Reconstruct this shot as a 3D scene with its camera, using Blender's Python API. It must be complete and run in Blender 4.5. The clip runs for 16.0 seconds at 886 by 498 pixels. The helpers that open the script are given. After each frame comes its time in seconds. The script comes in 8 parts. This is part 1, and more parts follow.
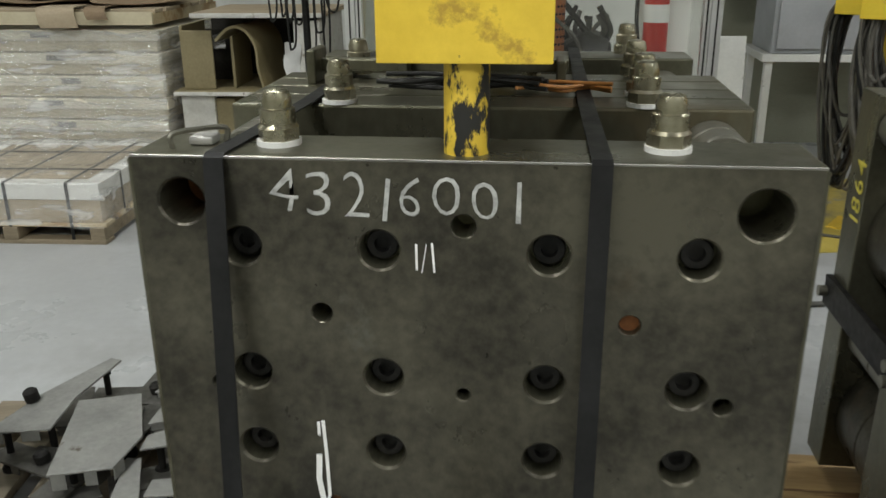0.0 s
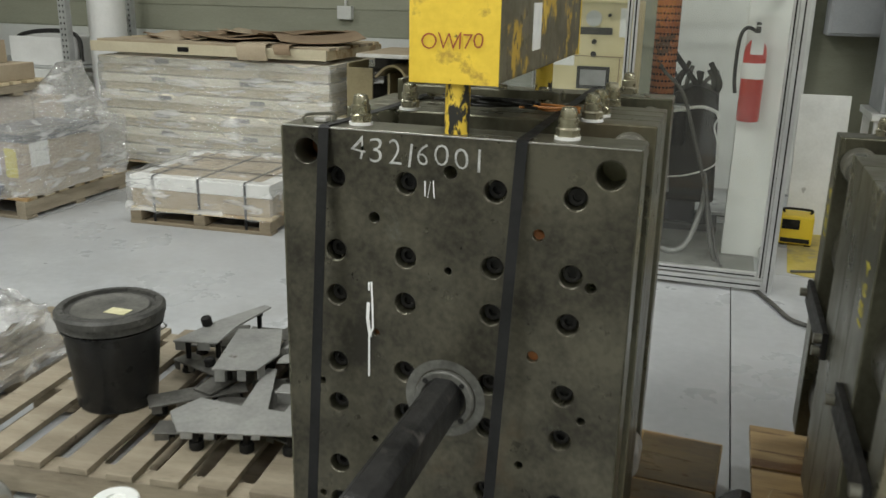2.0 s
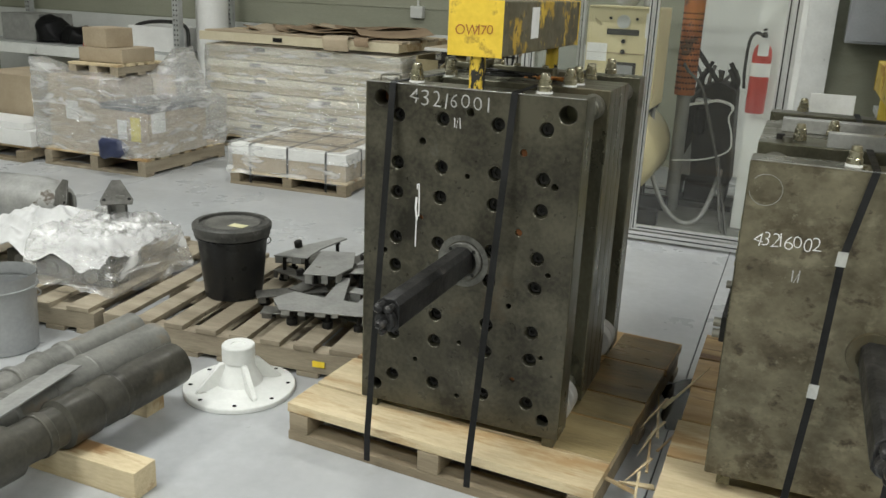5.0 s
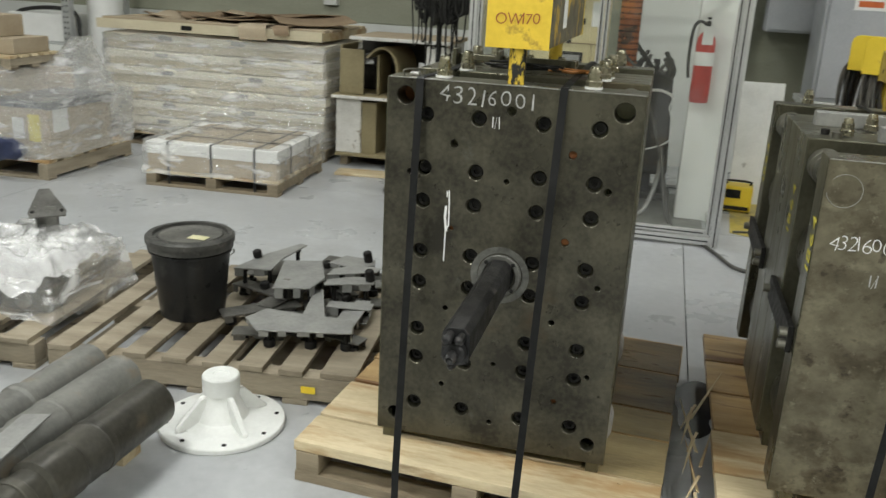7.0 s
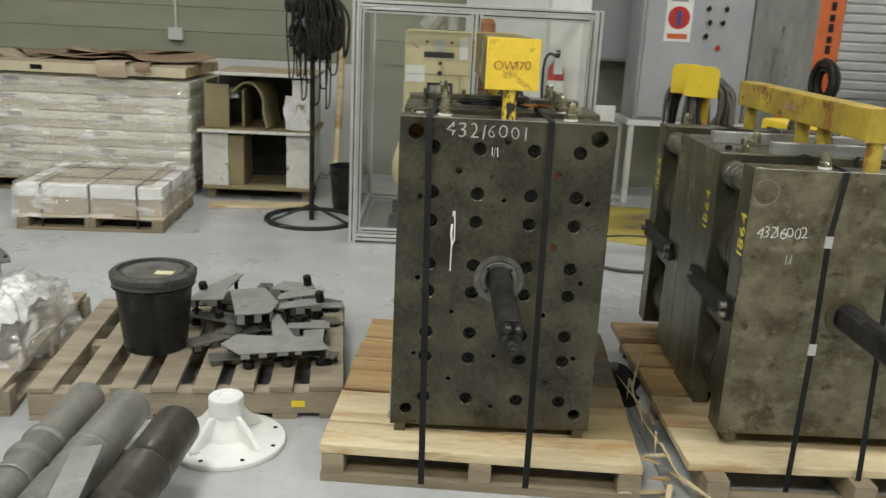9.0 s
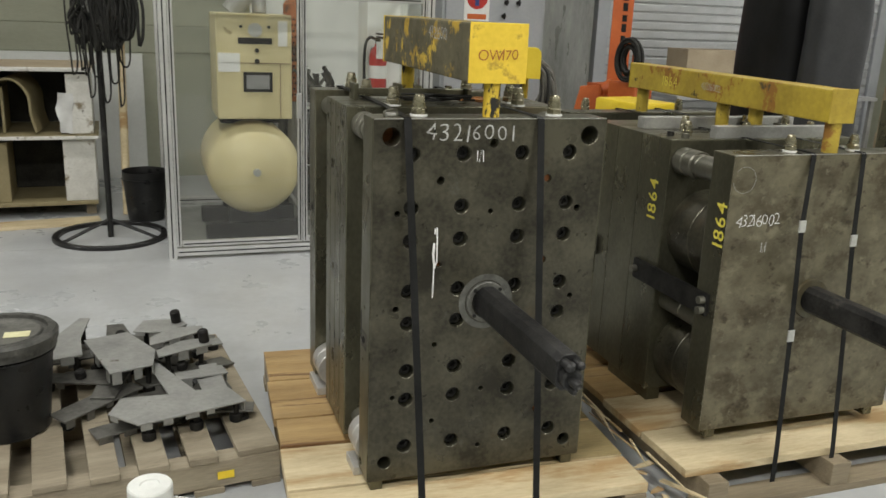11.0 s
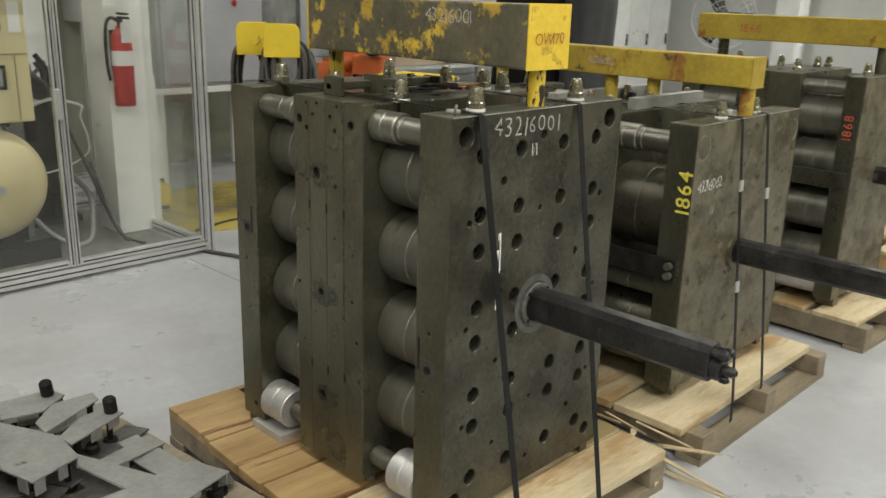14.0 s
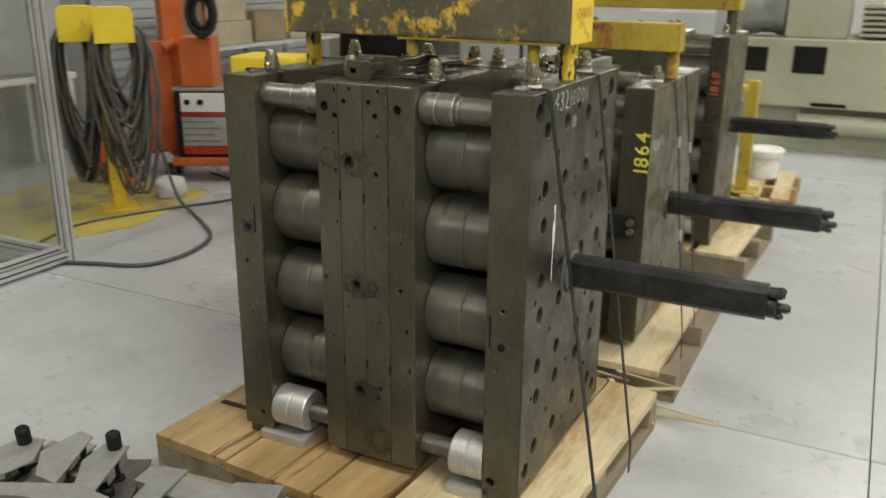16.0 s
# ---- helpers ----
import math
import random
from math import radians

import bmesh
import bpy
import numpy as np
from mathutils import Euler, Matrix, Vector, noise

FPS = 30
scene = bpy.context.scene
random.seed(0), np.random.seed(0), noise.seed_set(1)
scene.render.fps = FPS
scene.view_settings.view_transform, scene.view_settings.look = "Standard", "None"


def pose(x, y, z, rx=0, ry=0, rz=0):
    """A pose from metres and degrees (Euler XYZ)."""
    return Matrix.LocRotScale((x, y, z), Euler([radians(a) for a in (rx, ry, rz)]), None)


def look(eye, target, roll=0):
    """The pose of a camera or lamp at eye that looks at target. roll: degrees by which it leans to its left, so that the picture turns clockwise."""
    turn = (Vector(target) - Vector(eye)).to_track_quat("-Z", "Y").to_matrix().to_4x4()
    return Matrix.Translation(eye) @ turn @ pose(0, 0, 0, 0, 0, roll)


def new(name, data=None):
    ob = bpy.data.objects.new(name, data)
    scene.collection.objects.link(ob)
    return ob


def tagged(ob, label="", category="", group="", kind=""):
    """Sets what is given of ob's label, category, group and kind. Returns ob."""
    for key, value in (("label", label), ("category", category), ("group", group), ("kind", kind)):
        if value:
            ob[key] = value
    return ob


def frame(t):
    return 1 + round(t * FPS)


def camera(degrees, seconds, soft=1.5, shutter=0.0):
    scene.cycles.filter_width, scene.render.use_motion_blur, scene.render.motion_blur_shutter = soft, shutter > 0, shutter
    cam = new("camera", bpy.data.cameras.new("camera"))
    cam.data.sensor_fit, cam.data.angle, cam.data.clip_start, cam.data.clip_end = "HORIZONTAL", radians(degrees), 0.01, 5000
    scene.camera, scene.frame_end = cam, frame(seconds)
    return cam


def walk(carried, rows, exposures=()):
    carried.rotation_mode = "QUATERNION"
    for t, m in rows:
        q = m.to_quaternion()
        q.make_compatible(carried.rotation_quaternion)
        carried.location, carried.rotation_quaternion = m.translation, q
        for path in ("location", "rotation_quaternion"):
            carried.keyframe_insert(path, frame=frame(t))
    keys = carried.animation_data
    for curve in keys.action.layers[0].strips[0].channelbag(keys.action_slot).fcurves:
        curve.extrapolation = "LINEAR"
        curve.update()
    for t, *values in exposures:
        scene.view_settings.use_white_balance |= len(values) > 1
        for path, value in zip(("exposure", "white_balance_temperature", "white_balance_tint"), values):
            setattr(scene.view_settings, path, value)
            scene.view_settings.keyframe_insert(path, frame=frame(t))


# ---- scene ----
cam = camera(54.9, 16.0, soft=1.5, shutter=0.5)
PATH = [
    (0, (0.079, -0.857, 1.526), (-0.141, 1.01, 0.842), -0.5),
    (0.5, (0.098, -1.026, 1.539), (-0.09, 0.849, 0.869), 0.4),
    (1, (0.204, -1.145, 1.547), (-0.113, 0.717, 0.89), 0.4),
    (1.5, (0.363, -1.306, 1.569), (-0.178, 0.518, 0.952), 1.3),
    (2, (0.484, -1.562, 1.584), (-0.094, 0.261, 0.997), 1.2),
    (2.5, (0.642, -1.818, 1.607), (-0.009, -0.019, 1.025), 1.3),
    (3, (0.849, -2.09, 1.618), (0.089, -0.33, 1.049), 2.3),
    (3.5, (0.98, -2.367, 1.632), (0.226, -0.61, 1.044), 2.5),
    (5.8, (0.836, -2.527, 1.601), (0.191, -0.728, 1.012), 2.0),
    (6, (0.747, -2.539, 1.601), (0.152, -0.732, 0.983), 1.8),
    (6.5, (0.56, -2.434, 1.579), (0.003, -0.614, 0.965), 1.1),
    (7, (0.395, -2.365, 1.579), (-0.053, -0.511, 0.977), 3.0),
    (7.5, (0.198, -2.488, 1.602), (-0.058, -0.592, 1.018), 1.5),
    (8, (0.089, -2.624, 1.61), (-0.06, -0.709, 1.054), 3.0),
    (8.5, (-0.008, -2.764, 1.619), (-0.117, -0.849, 1.052), 4.5),
    (9, (-0.241, -2.863, 1.634), (-0.214, -0.933, 1.108), 2.8),
    (9.5, (-0.423, -2.801, 1.612), (-0.258, -0.881, 1.077), 3.0),
    (9.7, (-0.505, -2.755, 1.608), (-0.25, -0.829, 1.088), 2.8),
    (11.8, (-1.059, -2.001, 1.603), (-0.305, -0.242, 1.022), 2.8),
    (12, (-1.05, -1.949, 1.6), (-0.259, -0.211, 1.008), 2.8),
    (12.5, (-1.311, -1.856, 1.596), (-0.195, -0.293, 1.038), 1.3),
    (13, (-1.573, -1.751, 1.624), (-0.355, -0.278, 1.033), 2.1),
    (13.5, (-1.691, -1.575, 1.592), (-0.403, -0.154, 1.024), 1.7),
    (14, (-1.839, -1.401, 1.593), (-0.458, -0.072, 1.02), 1.7),
    (14.5, (-2.084, -1.265, 1.606), (-0.571, -0.087, 1.039), 1.6),
    (15, (-2.179, -1.116, 1.604), (-0.597, -0.026, 1.046), 1.2),
    (15.5, (-2.209, -0.943, 1.585), (-0.591, 0.086, 1.019), 2.3),
    (16, (-2.302, -0.736, 1.593), (-0.604, 0.119, 0.973), 0.5),
]
walk(cam, [(t, look(eye, target, roll)) for t, eye, target, roll in PATH], [(0.0, -0.22, 6500, 10), (1.0, -0.2, 6500, 10), (3.0, 0.0, 6500, 10), (7.0, 0.0, 6500, 10), (9.0, 0.0, 6650, 11), (13.0, 0.0, 6750, 12), (16.0, 0.0, 6950, 11)])

# ---- light ----
world = bpy.data.worlds.new("world")
scene.world = world
world.use_nodes = True
world.node_tree.nodes["Background"].inputs[0].default_value = (0.75, 0.85, 1.0, 1)
world.node_tree.nodes["Background"].inputs[1].default_value = 0.3
LAMP_WATTS = 79.0
LAMP_SPOTS = [(x, y, 1.1 * kx * ky) for x, kx in ((-5.5, 1.0), (-1.7, 1.1), (2.7, 0.85), (6.5, 1.0)) for y, ky in ((-4.2, 1.45), (-1.3, 0.95), (3.0, 0.62))]


# ---- building helpers ----
def part(name, bm, material, parent=None, label=""):
    me = bpy.data.meshes.new(name)
    bmesh.ops.recalc_face_normals(bm, faces=bm.faces)
    bm.to_mesh(me)
    bm.free()
    if material:
        me.materials.append(material)
    ob = new(name, me)
    if parent:
        ob.parent = parent
    if label:
        ob["label"] = label
    return ob


def again(ob, parent, m):
    """Another part on the same mesh."""
    o = new(ob.name.split(".")[0], ob.data)
    o.parent = parent
    o.matrix_basis = m
    return o


def thing(name, label, category, at=(0, 0, 0), rz=0.0, group=""):
    e = new(name)
    e.empty_display_size = 0.1
    e.matrix_basis = pose(*at, 0, 0, rz)
    return tagged(e, label, category, group)


def smooth(ob, angle=35):
    me = ob.data
    bm = bmesh.new()
    bm.from_mesh(me)
    for f in bm.faces:
        f.smooth = True
    for e in bm.edges:
        e.smooth = not (len(e.link_faces) == 2 and e.calc_face_angle(0) > radians(angle))
    bm.to_mesh(me)
    bm.free()
    return ob


def box(bm, x0, x1, y0, y1, z0, z1, bev=0.0, m=None):
    made = bmesh.ops.create_cube(bm, size=1.0)["verts"]
    for v in made:
        v.co = Vector(((x0 + x1) / 2 + v.co.x * (x1 - x0), (y0 + y1) / 2 + v.co.y * (y1 - y0), (z0 + z1) / 2 + v.co.z * (z1 - z0)))
    faces = None
    if bev:
        edges = list({e for v in made for e in v.link_edges})
        out = bmesh.ops.bevel(bm, geom=edges, offset=bev, segments=2, affect="EDGES", profile=0.6)
        made = list({v for f in out["faces"] for v in f.verts})
    if m is not None:
        bmesh.ops.transform(bm, matrix=m, verts=made)
    return made


def rod(bm, a, b, r, r2=None, seg=24):
    a, b = Vector(a), Vector(b)
    d = b - a
    m = Matrix.Translation((a + b) / 2) @ d.to_track_quat("Z", "Y").to_matrix().to_4x4()
    return bmesh.ops.create_cone(bm, cap_ends=True, segments=seg, radius1=r, radius2=r if r2 is None else r2, depth=d.length, matrix=m)["verts"]


def lathe(bm, profile, m=None, seg=32):
    """A body turned about z from (radius, height) pairs."""
    m = m or Matrix()
    rings = []
    for r, z in profile:
        if r < 1e-5:
            rings.append([bm.verts.new(m @ Vector((0, 0, z)))])
        else:
            rings.append([bm.verts.new(m @ Vector((r * math.cos(2 * math.pi * k / seg), r * math.sin(2 * math.pi * k / seg), z))) for k in range(seg)])
    for p, q in zip(rings, rings[1:]):
        for k in range(seg):
            a, b = p[k % len(p)], p[(k + 1) % len(p)]
            c, d = q[(k + 1) % len(q)], q[k % len(q)]
            loop = []
            for v in (a, b, c, d):
                if v not in loop:
                    loop.append(v)
            if len(loop) > 2:
                bm.faces.new(loop)


def along(a, b):
    """Pose whose z runs from a to b."""
    a, b = Vector(a), Vector(b)
    return Matrix.Translation(a) @ (b - a).to_track_quat("Z", "Y").to_matrix().to_4x4()


def spline(points, n=8):
    """A smooth line through points."""
    p = [Vector(q) for q in points]
    p = [2 * p[0] - p[1]] + p + [2 * p[-1] - p[-2]]
    out = []
    for a, b, c, d in zip(p, p[1:], p[2:], p[3:]):
        for k in range(n):
            t = k / n
            out.append(0.5 * ((2 * b) + (c - a) * t + (2 * a - 5 * b + 4 * c - d) * t * t + (3 * b - a - 3 * c + d) * t ** 3))
    return out + [p[-2]]


def tube(bm, pts, r, seg=8):
    pts = [Vector(p) for p in pts]
    up = Vector((0.13, 0.2, 1)).normalized()
    rings = []
    for k, p in enumerate(pts):
        d = (pts[min(k + 1, len(pts) - 1)] - pts[max(k - 1, 0)]).normalized()
        u = (up - d * up.dot(d))
        if u.length < 1e-3:
            u = d.orthogonal()
        u.normalize()
        up = u
        w = d.cross(u)
        rings.append([bm.verts.new(p + r * (math.cos(2 * math.pi * j / seg) * u + math.sin(2 * math.pi * j / seg) * w)) for j in range(seg)])
    for a, b in zip(rings, rings[1:]):
        for j in range(seg):
            bm.faces.new((a[j], a[(j + 1) % seg], b[(j + 1) % seg], b[j]))
    bm.faces.new(rings[0][::-1])
    bm.faces.new(rings[-1])


def ribbon(bm, pts, width, thick, side):
    pts = [Vector(p) for p in pts]
    side = Vector(side).normalized()
    rings = []
    for k, p in enumerate(pts):
        d = (pts[min(k + 1, len(pts) - 1)] - pts[max(k - 1, 0)]).normalized()
        n = d.cross(side).normalized()
        rings.append([bm.verts.new(p + side * (a * width / 2) + n * (b * thick / 2)) for a, b in ((-1, -1), (1, -1), (1, 1), (-1, 1))])
    for a, b in zip(rings, rings[1:]):
        for j in range(4):
            bm.faces.new((a[j], a[(j + 1) % 4], b[(j + 1) % 4], b[j]))
    bm.faces.new(rings[0][::-1])
    bm.faces.new(rings[-1])


def prism(bm, outline, z0, z1, m=None, bev=0.0):
    """A flat piece of the given outline between two heights."""
    m = m or Matrix()
    lo = [bm.verts.new(Vector((x, y, z0))) for x, y in outline]
    hi = [bm.verts.new(Vector((x, y, z1))) for x, y in outline]
    n = len(outline)
    faces = [bm.faces.new(lo[::-1]), bm.faces.new(hi)]
    for k in range(n):
        faces.append(bm.faces.new((lo[k], lo[(k + 1) % n], hi[(k + 1) % n], hi[k])))
    made = lo + hi
    if bev:
        edges = list({e for v in made for e in v.link_edges})
        out = bmesh.ops.bevel(bm, geom=edges, offset=bev, segments=1, affect="EDGES")
        made = list({v for f in out["faces"] for v in f.verts})
    bmesh.ops.transform(bm, matrix=m, verts=made)


def drilled(ob, holes, rim=0.0):
    """Cuts round holes (place, axis, radius, depth) into a part; the axis points inwards. rim: width of the countersunk edge."""
    bm = bmesh.new()
    for p, axis, r, depth in holes:
        p, axis = Vector(p), Vector(axis).normalized()
        c = rim if r > 0.015 else rim * 0.5
        if c:
            lathe(bm, [(0, -0.02), (r + c, -0.02), (r + c, 0.0), (r, c), (r, depth), (0, depth)], along(p, p + axis), 24 if r > 0.015 else 14)
        else:
            rod(bm, p - axis * 0.02, p + axis * depth, r, seg=20 if r > 0.015 else 12)
    bmesh.ops.recalc_face_normals(bm, faces=bm.faces)
    me = bpy.data.meshes.new("cut")
    bm.to_mesh(me)
    bm.free()
    cutter = new("cut", me)
    cut = ob.modifiers.new("cut", "BOOLEAN")
    cut.operation, cut.solver, cut.object = "DIFFERENCE", "EXACT", cutter
    bpy.context.view_layer.update()
    made = bpy.data.meshes.new_from_object(ob.evaluated_get(bpy.context.evaluated_depsgraph_get()))
    ob.modifiers.clear()
    old = ob.data
    ob.data = made
    made.name = old.name
    bpy.data.objects.remove(cutter)
    bpy.data.meshes.remove(me)
    return ob


def lettering(name, text, size, material, parent, m, thin=0.0, shear=0.0, label="", space=1.0, jitter=0.0):
    """Writing as a thin flat mesh."""
    bm = bmesh.new()
    x = 0.0
    rnd = random.Random(len(text) * 7 + int(size * 1000))
    for ch in text:
        cu = bpy.data.curves.new("ink", "FONT")
        cu.body, cu.size, cu.offset, cu.shear = ch, size, thin, shear
        cu.resolution_u = 3
        ob = bpy.data.objects.new("ink", cu)
        scene.collection.objects.link(ob)
        bpy.context.view_layer.update()
        me = bpy.data.meshes.new_from_object(ob.evaluated_get(bpy.context.evaluated_depsgraph_get()))
        start = min((v.co.x for v in me.vertices), default=0.0)
        wide = max((v.co.x for v in me.vertices), default=size * 0.3) - start + size * 0.15
        t = bmesh.new()
        t.from_mesh(me)
        for v in t.verts:
            v.co.x -= start
            if jitter:
                w = noise.noise_vector(Vector((v.co.x / size * 1.6 + 7.0 * x / size, v.co.y / size * 1.6, 3.0)))
                v.co += Vector((w.x, w.y, 0)) * size * min(0.1, jitter * 1.3)
        bmesh.ops.transform(t, matrix=Matrix.Translation((x, rnd.uniform(-1, 1) * jitter * size, 0)) @ Matrix.Rotation(rnd.uniform(-1, 1) * jitter * 2, 4, "Z"), verts=t.verts)
        t.to_mesh(me)
        t.free()
        bm.from_mesh(me)
        bpy.data.objects.remove(ob)
        bpy.data.curves.remove(cu)
        bpy.data.meshes.remove(me)
        x += wide * space
    me = bpy.data.meshes.new(name)
    bm.to_mesh(me)
    bm.free()
    me.materials.append(material)
    ob = new(name, me)
    ob.parent = parent
    ob.matrix_basis = m
    if label:
        ob["label"] = label
    return ob


# ---- materials ----
def material(name, low, high, rough=(0.4, 0.6), metal=0.0, scale=6.0, fine=90.0, bump=0.05, patches=None, coat=0.0, stretch=(1, 1, 1), contrast=(0.35, 0.65), edge=0.04, spec=0.5):
    """A surface with broad stains, fine grain and relief. patches: (colour, scale, threshold, roughness, metal)."""
    mt = bpy.data.materials.new(name)
    mt.use_nodes = True
    nt = mt.node_tree
    N, L = nt.nodes, nt.links
    bsdf = N["Principled BSDF"]
    tc, info = N.new("ShaderNodeTexCoord"), N.new("ShaderNodeObjectInfo")
    mp = N.new("ShaderNodeMapping")
    mp.inputs["Scale"].default_value = stretch
    off = N.new("ShaderNodeVectorMath")
    off.operation = "MULTIPLY_ADD"
    L.new(info.outputs["Random"], off.inputs[0])
    off.inputs[1].default_value = (17.0, 9.0, 23.0)
    L.new(tc.outputs["Object"], off.inputs[2])
    L.new(off.outputs[0], mp.inputs["Vector"])

    def noisy(s, detail=6.0, r=0.6):
        n = N.new("ShaderNodeTexNoise")
        n.inputs["Scale"].default_value, n.inputs["Detail"].default_value, n.inputs["Roughness"].default_value = s, detail, r
        L.new(mp.outputs[0], n.inputs["Vector"])
        return n

    def ramp(src, a, b, ca=(0, 0, 0, 1), cb=(1, 1, 1, 1)):
        r = N.new("ShaderNodeValToRGB")
        r.color_ramp.elements[0].position, r.color_ramp.elements[1].position = a, b
        r.color_ramp.elements[0].color, r.color_ramp.elements[1].color = ca, cb
        L.new(src, r.inputs[0])
        return r

    big, small = noisy(scale), noisy(fine, 4.0)
    mixed = N.new("ShaderNodeMath")
    mixed.operation = "MULTIPLY_ADD"
    L.new(small.outputs[0], mixed.inputs[0])
    mixed.inputs[1].default_value = 0.35
    half = N.new("ShaderNodeMath")
    half.operation = "MULTIPLY_ADD"
    L.new(big.outputs[0], half.inputs[0])
    half.inputs[1].default_value, half.inputs[2].default_value = 0.8, -0.07
    L.new(half.outputs[0], mixed.inputs[2])
    col = ramp(mixed.outputs[0], *contrast, (*low, 1), (*high, 1))
    colour, ro, me = col.outputs[0], None, None
    rmap = N.new("ShaderNodeMapRange")
    rmap.inputs["From Min"].default_value, rmap.inputs["From Max"].default_value = 0.35, 0.65
    rmap.inputs["To Min"].default_value, rmap.inputs["To Max"].default_value = rough
    L.new(noisy(scale * 2.3).outputs[0], rmap.inputs["Value"])
    ro = rmap.outputs[0]
    for k, (pc, ps, th, pr, pm) in enumerate(patches or ()):
        mask = ramp(noisy(ps, 8.0, 0.65).outputs[0], th, th + edge)
        mx = N.new("ShaderNodeMix")
        mx.data_type = "RGBA"
        L.new(mask.outputs[0], mx.inputs["Factor"])
        L.new(colour, mx.inputs["A"])
        mx.inputs["B"].default_value = (*pc, 1)
        colour = mx.outputs["Result"]
        rx = N.new("ShaderNodeMix")
        L.new(mask.outputs[0], rx.inputs["Factor"])
        L.new(ro, rx.inputs["A"])
        rx.inputs["B"].default_value = pr
        ro = rx.outputs["Result"]
        if pm != metal:
            mm = N.new("ShaderNodeMix")
            L.new(mask.outputs[0], mm.inputs["Factor"])
            if me is None:
                mm.inputs["A"].default_value = metal
            else:
                L.new(me, mm.inputs["A"])
            mm.inputs["B"].default_value = pm
            me = mm.outputs["Result"]
    bsdf.inputs["Specular IOR Level"].default_value = spec
    L.new(colour, bsdf.inputs["Base Color"])
    L.new(ro, bsdf.inputs["Roughness"])
    if me is None:
        bsdf.inputs["Metallic"].default_value = metal
    else:
        L.new(me, bsdf.inputs["Metallic"])
    if coat:
        bsdf.inputs["Coat Weight"].default_value = coat
    if bump:
        bp = N.new("ShaderNodeBump")
        bp.inputs["Strength"].default_value, bp.inputs["Distance"].default_value = bump, 0.01
        L.new(small.outputs[0], bp.inputs["Height"])
        L.new(bp.outputs[0], bsdf.inputs["Normal"])
    return mt


def clear(name, tint=(1, 1, 1), gloss=0.08, rough=0.05, wrinkle=0.0, scale=6.0, haze=0.0, glare_streaks=0.0, squash=3.0, lean=0.0):
    """Glass or film: see-through with gloss; haze is a thin milky share, whitish streaks put glare into the colour."""
    mt = bpy.data.materials.new(name)
    mt.use_nodes = True
    N, L = mt.node_tree.nodes, mt.node_tree.links
    N.remove(N["Principled BSDF"])
    out = N["Material Output"]
    tr, gl, mix = N.new("ShaderNodeBsdfTransparent"), N.new("ShaderNodeBsdfGlossy"), N.new("ShaderNodeMixShader")
    tr.inputs[0].default_value = (*tint, 1)
    gl.inputs["Roughness"].default_value = rough
    fr, pw, add = N.new("ShaderNodeLayerWeight"), N.new("ShaderNodeMath"), N.new("ShaderNodeMath")
    fr.inputs[0].default_value = 0.5
    pw.operation, pw.inputs[1].default_value = "POWER", 4.0
    L.new(fr.outputs["Facing"], pw.inputs[0])
    add.operation = "MULTIPLY_ADD"
    add.inputs[1].default_value, add.inputs[2].default_value = 0.8 - gloss, gloss
    L.new(pw.outputs[0], add.inputs[0])
    L.new(add.outputs[0], mix.inputs[0])
    tc, flat = N.new("ShaderNodeTexCoord"), N.new("ShaderNodeMapping")
    flat.inputs["Scale"].default_value = (1, 1, squash)
    flat.inputs["Rotation"].default_value = (radians(lean), radians(lean), 0)
    L.new(tc.outputs["Object"], flat.inputs["Vector"])

    def noisy(sc, detail, distort):
        n = N.new("ShaderNodeTexNoise")
        n.inputs["Scale"].default_value, n.inputs["Detail"].default_value, n.inputs["Distortion"].default_value = sc, detail, distort
        L.new(flat.outputs[0], n.inputs["Vector"])
        return n

    under = tr
    if haze or glare_streaks:
        df, hz, rp, sm = N.new("ShaderNodeBsdfDiffuse"), N.new("ShaderNodeMixShader"), N.new("ShaderNodeMapRange"), N.new("ShaderNodeMath")
        df.inputs[0].default_value = (0.88, 0.88, 0.86, 1)
        rp.inputs["From Min"].default_value, rp.inputs["From Max"].default_value = 0.52, 0.66
        rp.inputs["To Max"].default_value = glare_streaks
        L.new(noisy(scale, 4.0, 0.5).outputs[0], rp.inputs["Value"])
        sm.operation = "ADD"
        sm.inputs[1].default_value = haze
        L.new(rp.outputs[0], sm.inputs[0])
        L.new(sm.outputs[0], hz.inputs[0])
        L.new(tr.outputs[0], hz.inputs[1])
        L.new(df.outputs[0], hz.inputs[2])
        under = hz
    L.new(under.outputs[0], mix.inputs[1])
    L.new(gl.outputs[0], mix.inputs[2])
    if wrinkle:
        bp = N.new("ShaderNodeBump")
        L.new(noisy(scale * 1.4, 4.0, 1.2).outputs[0], bp.inputs["Height"])
        bp.inputs["Strength"].default_value, bp.inputs["Distance"].default_value = wrinkle, 0.1
        L.new(bp.outputs[0], gl.inputs["Normal"])
    L.new(mix.outputs[0], out.inputs[0])
    return mt


def glow(name, colour, strength):
    mt = bpy.data.materials.new(name)
    mt.use_nodes = True
    b = mt.node_tree.nodes["Principled BSDF"]
    b.inputs["Base Color"].default_value = (*colour, 1)
    b.inputs["Emission Color"].default_value = (*colour, 1)
    b.inputs["Emission Strength"].default_value = strength
    return mt


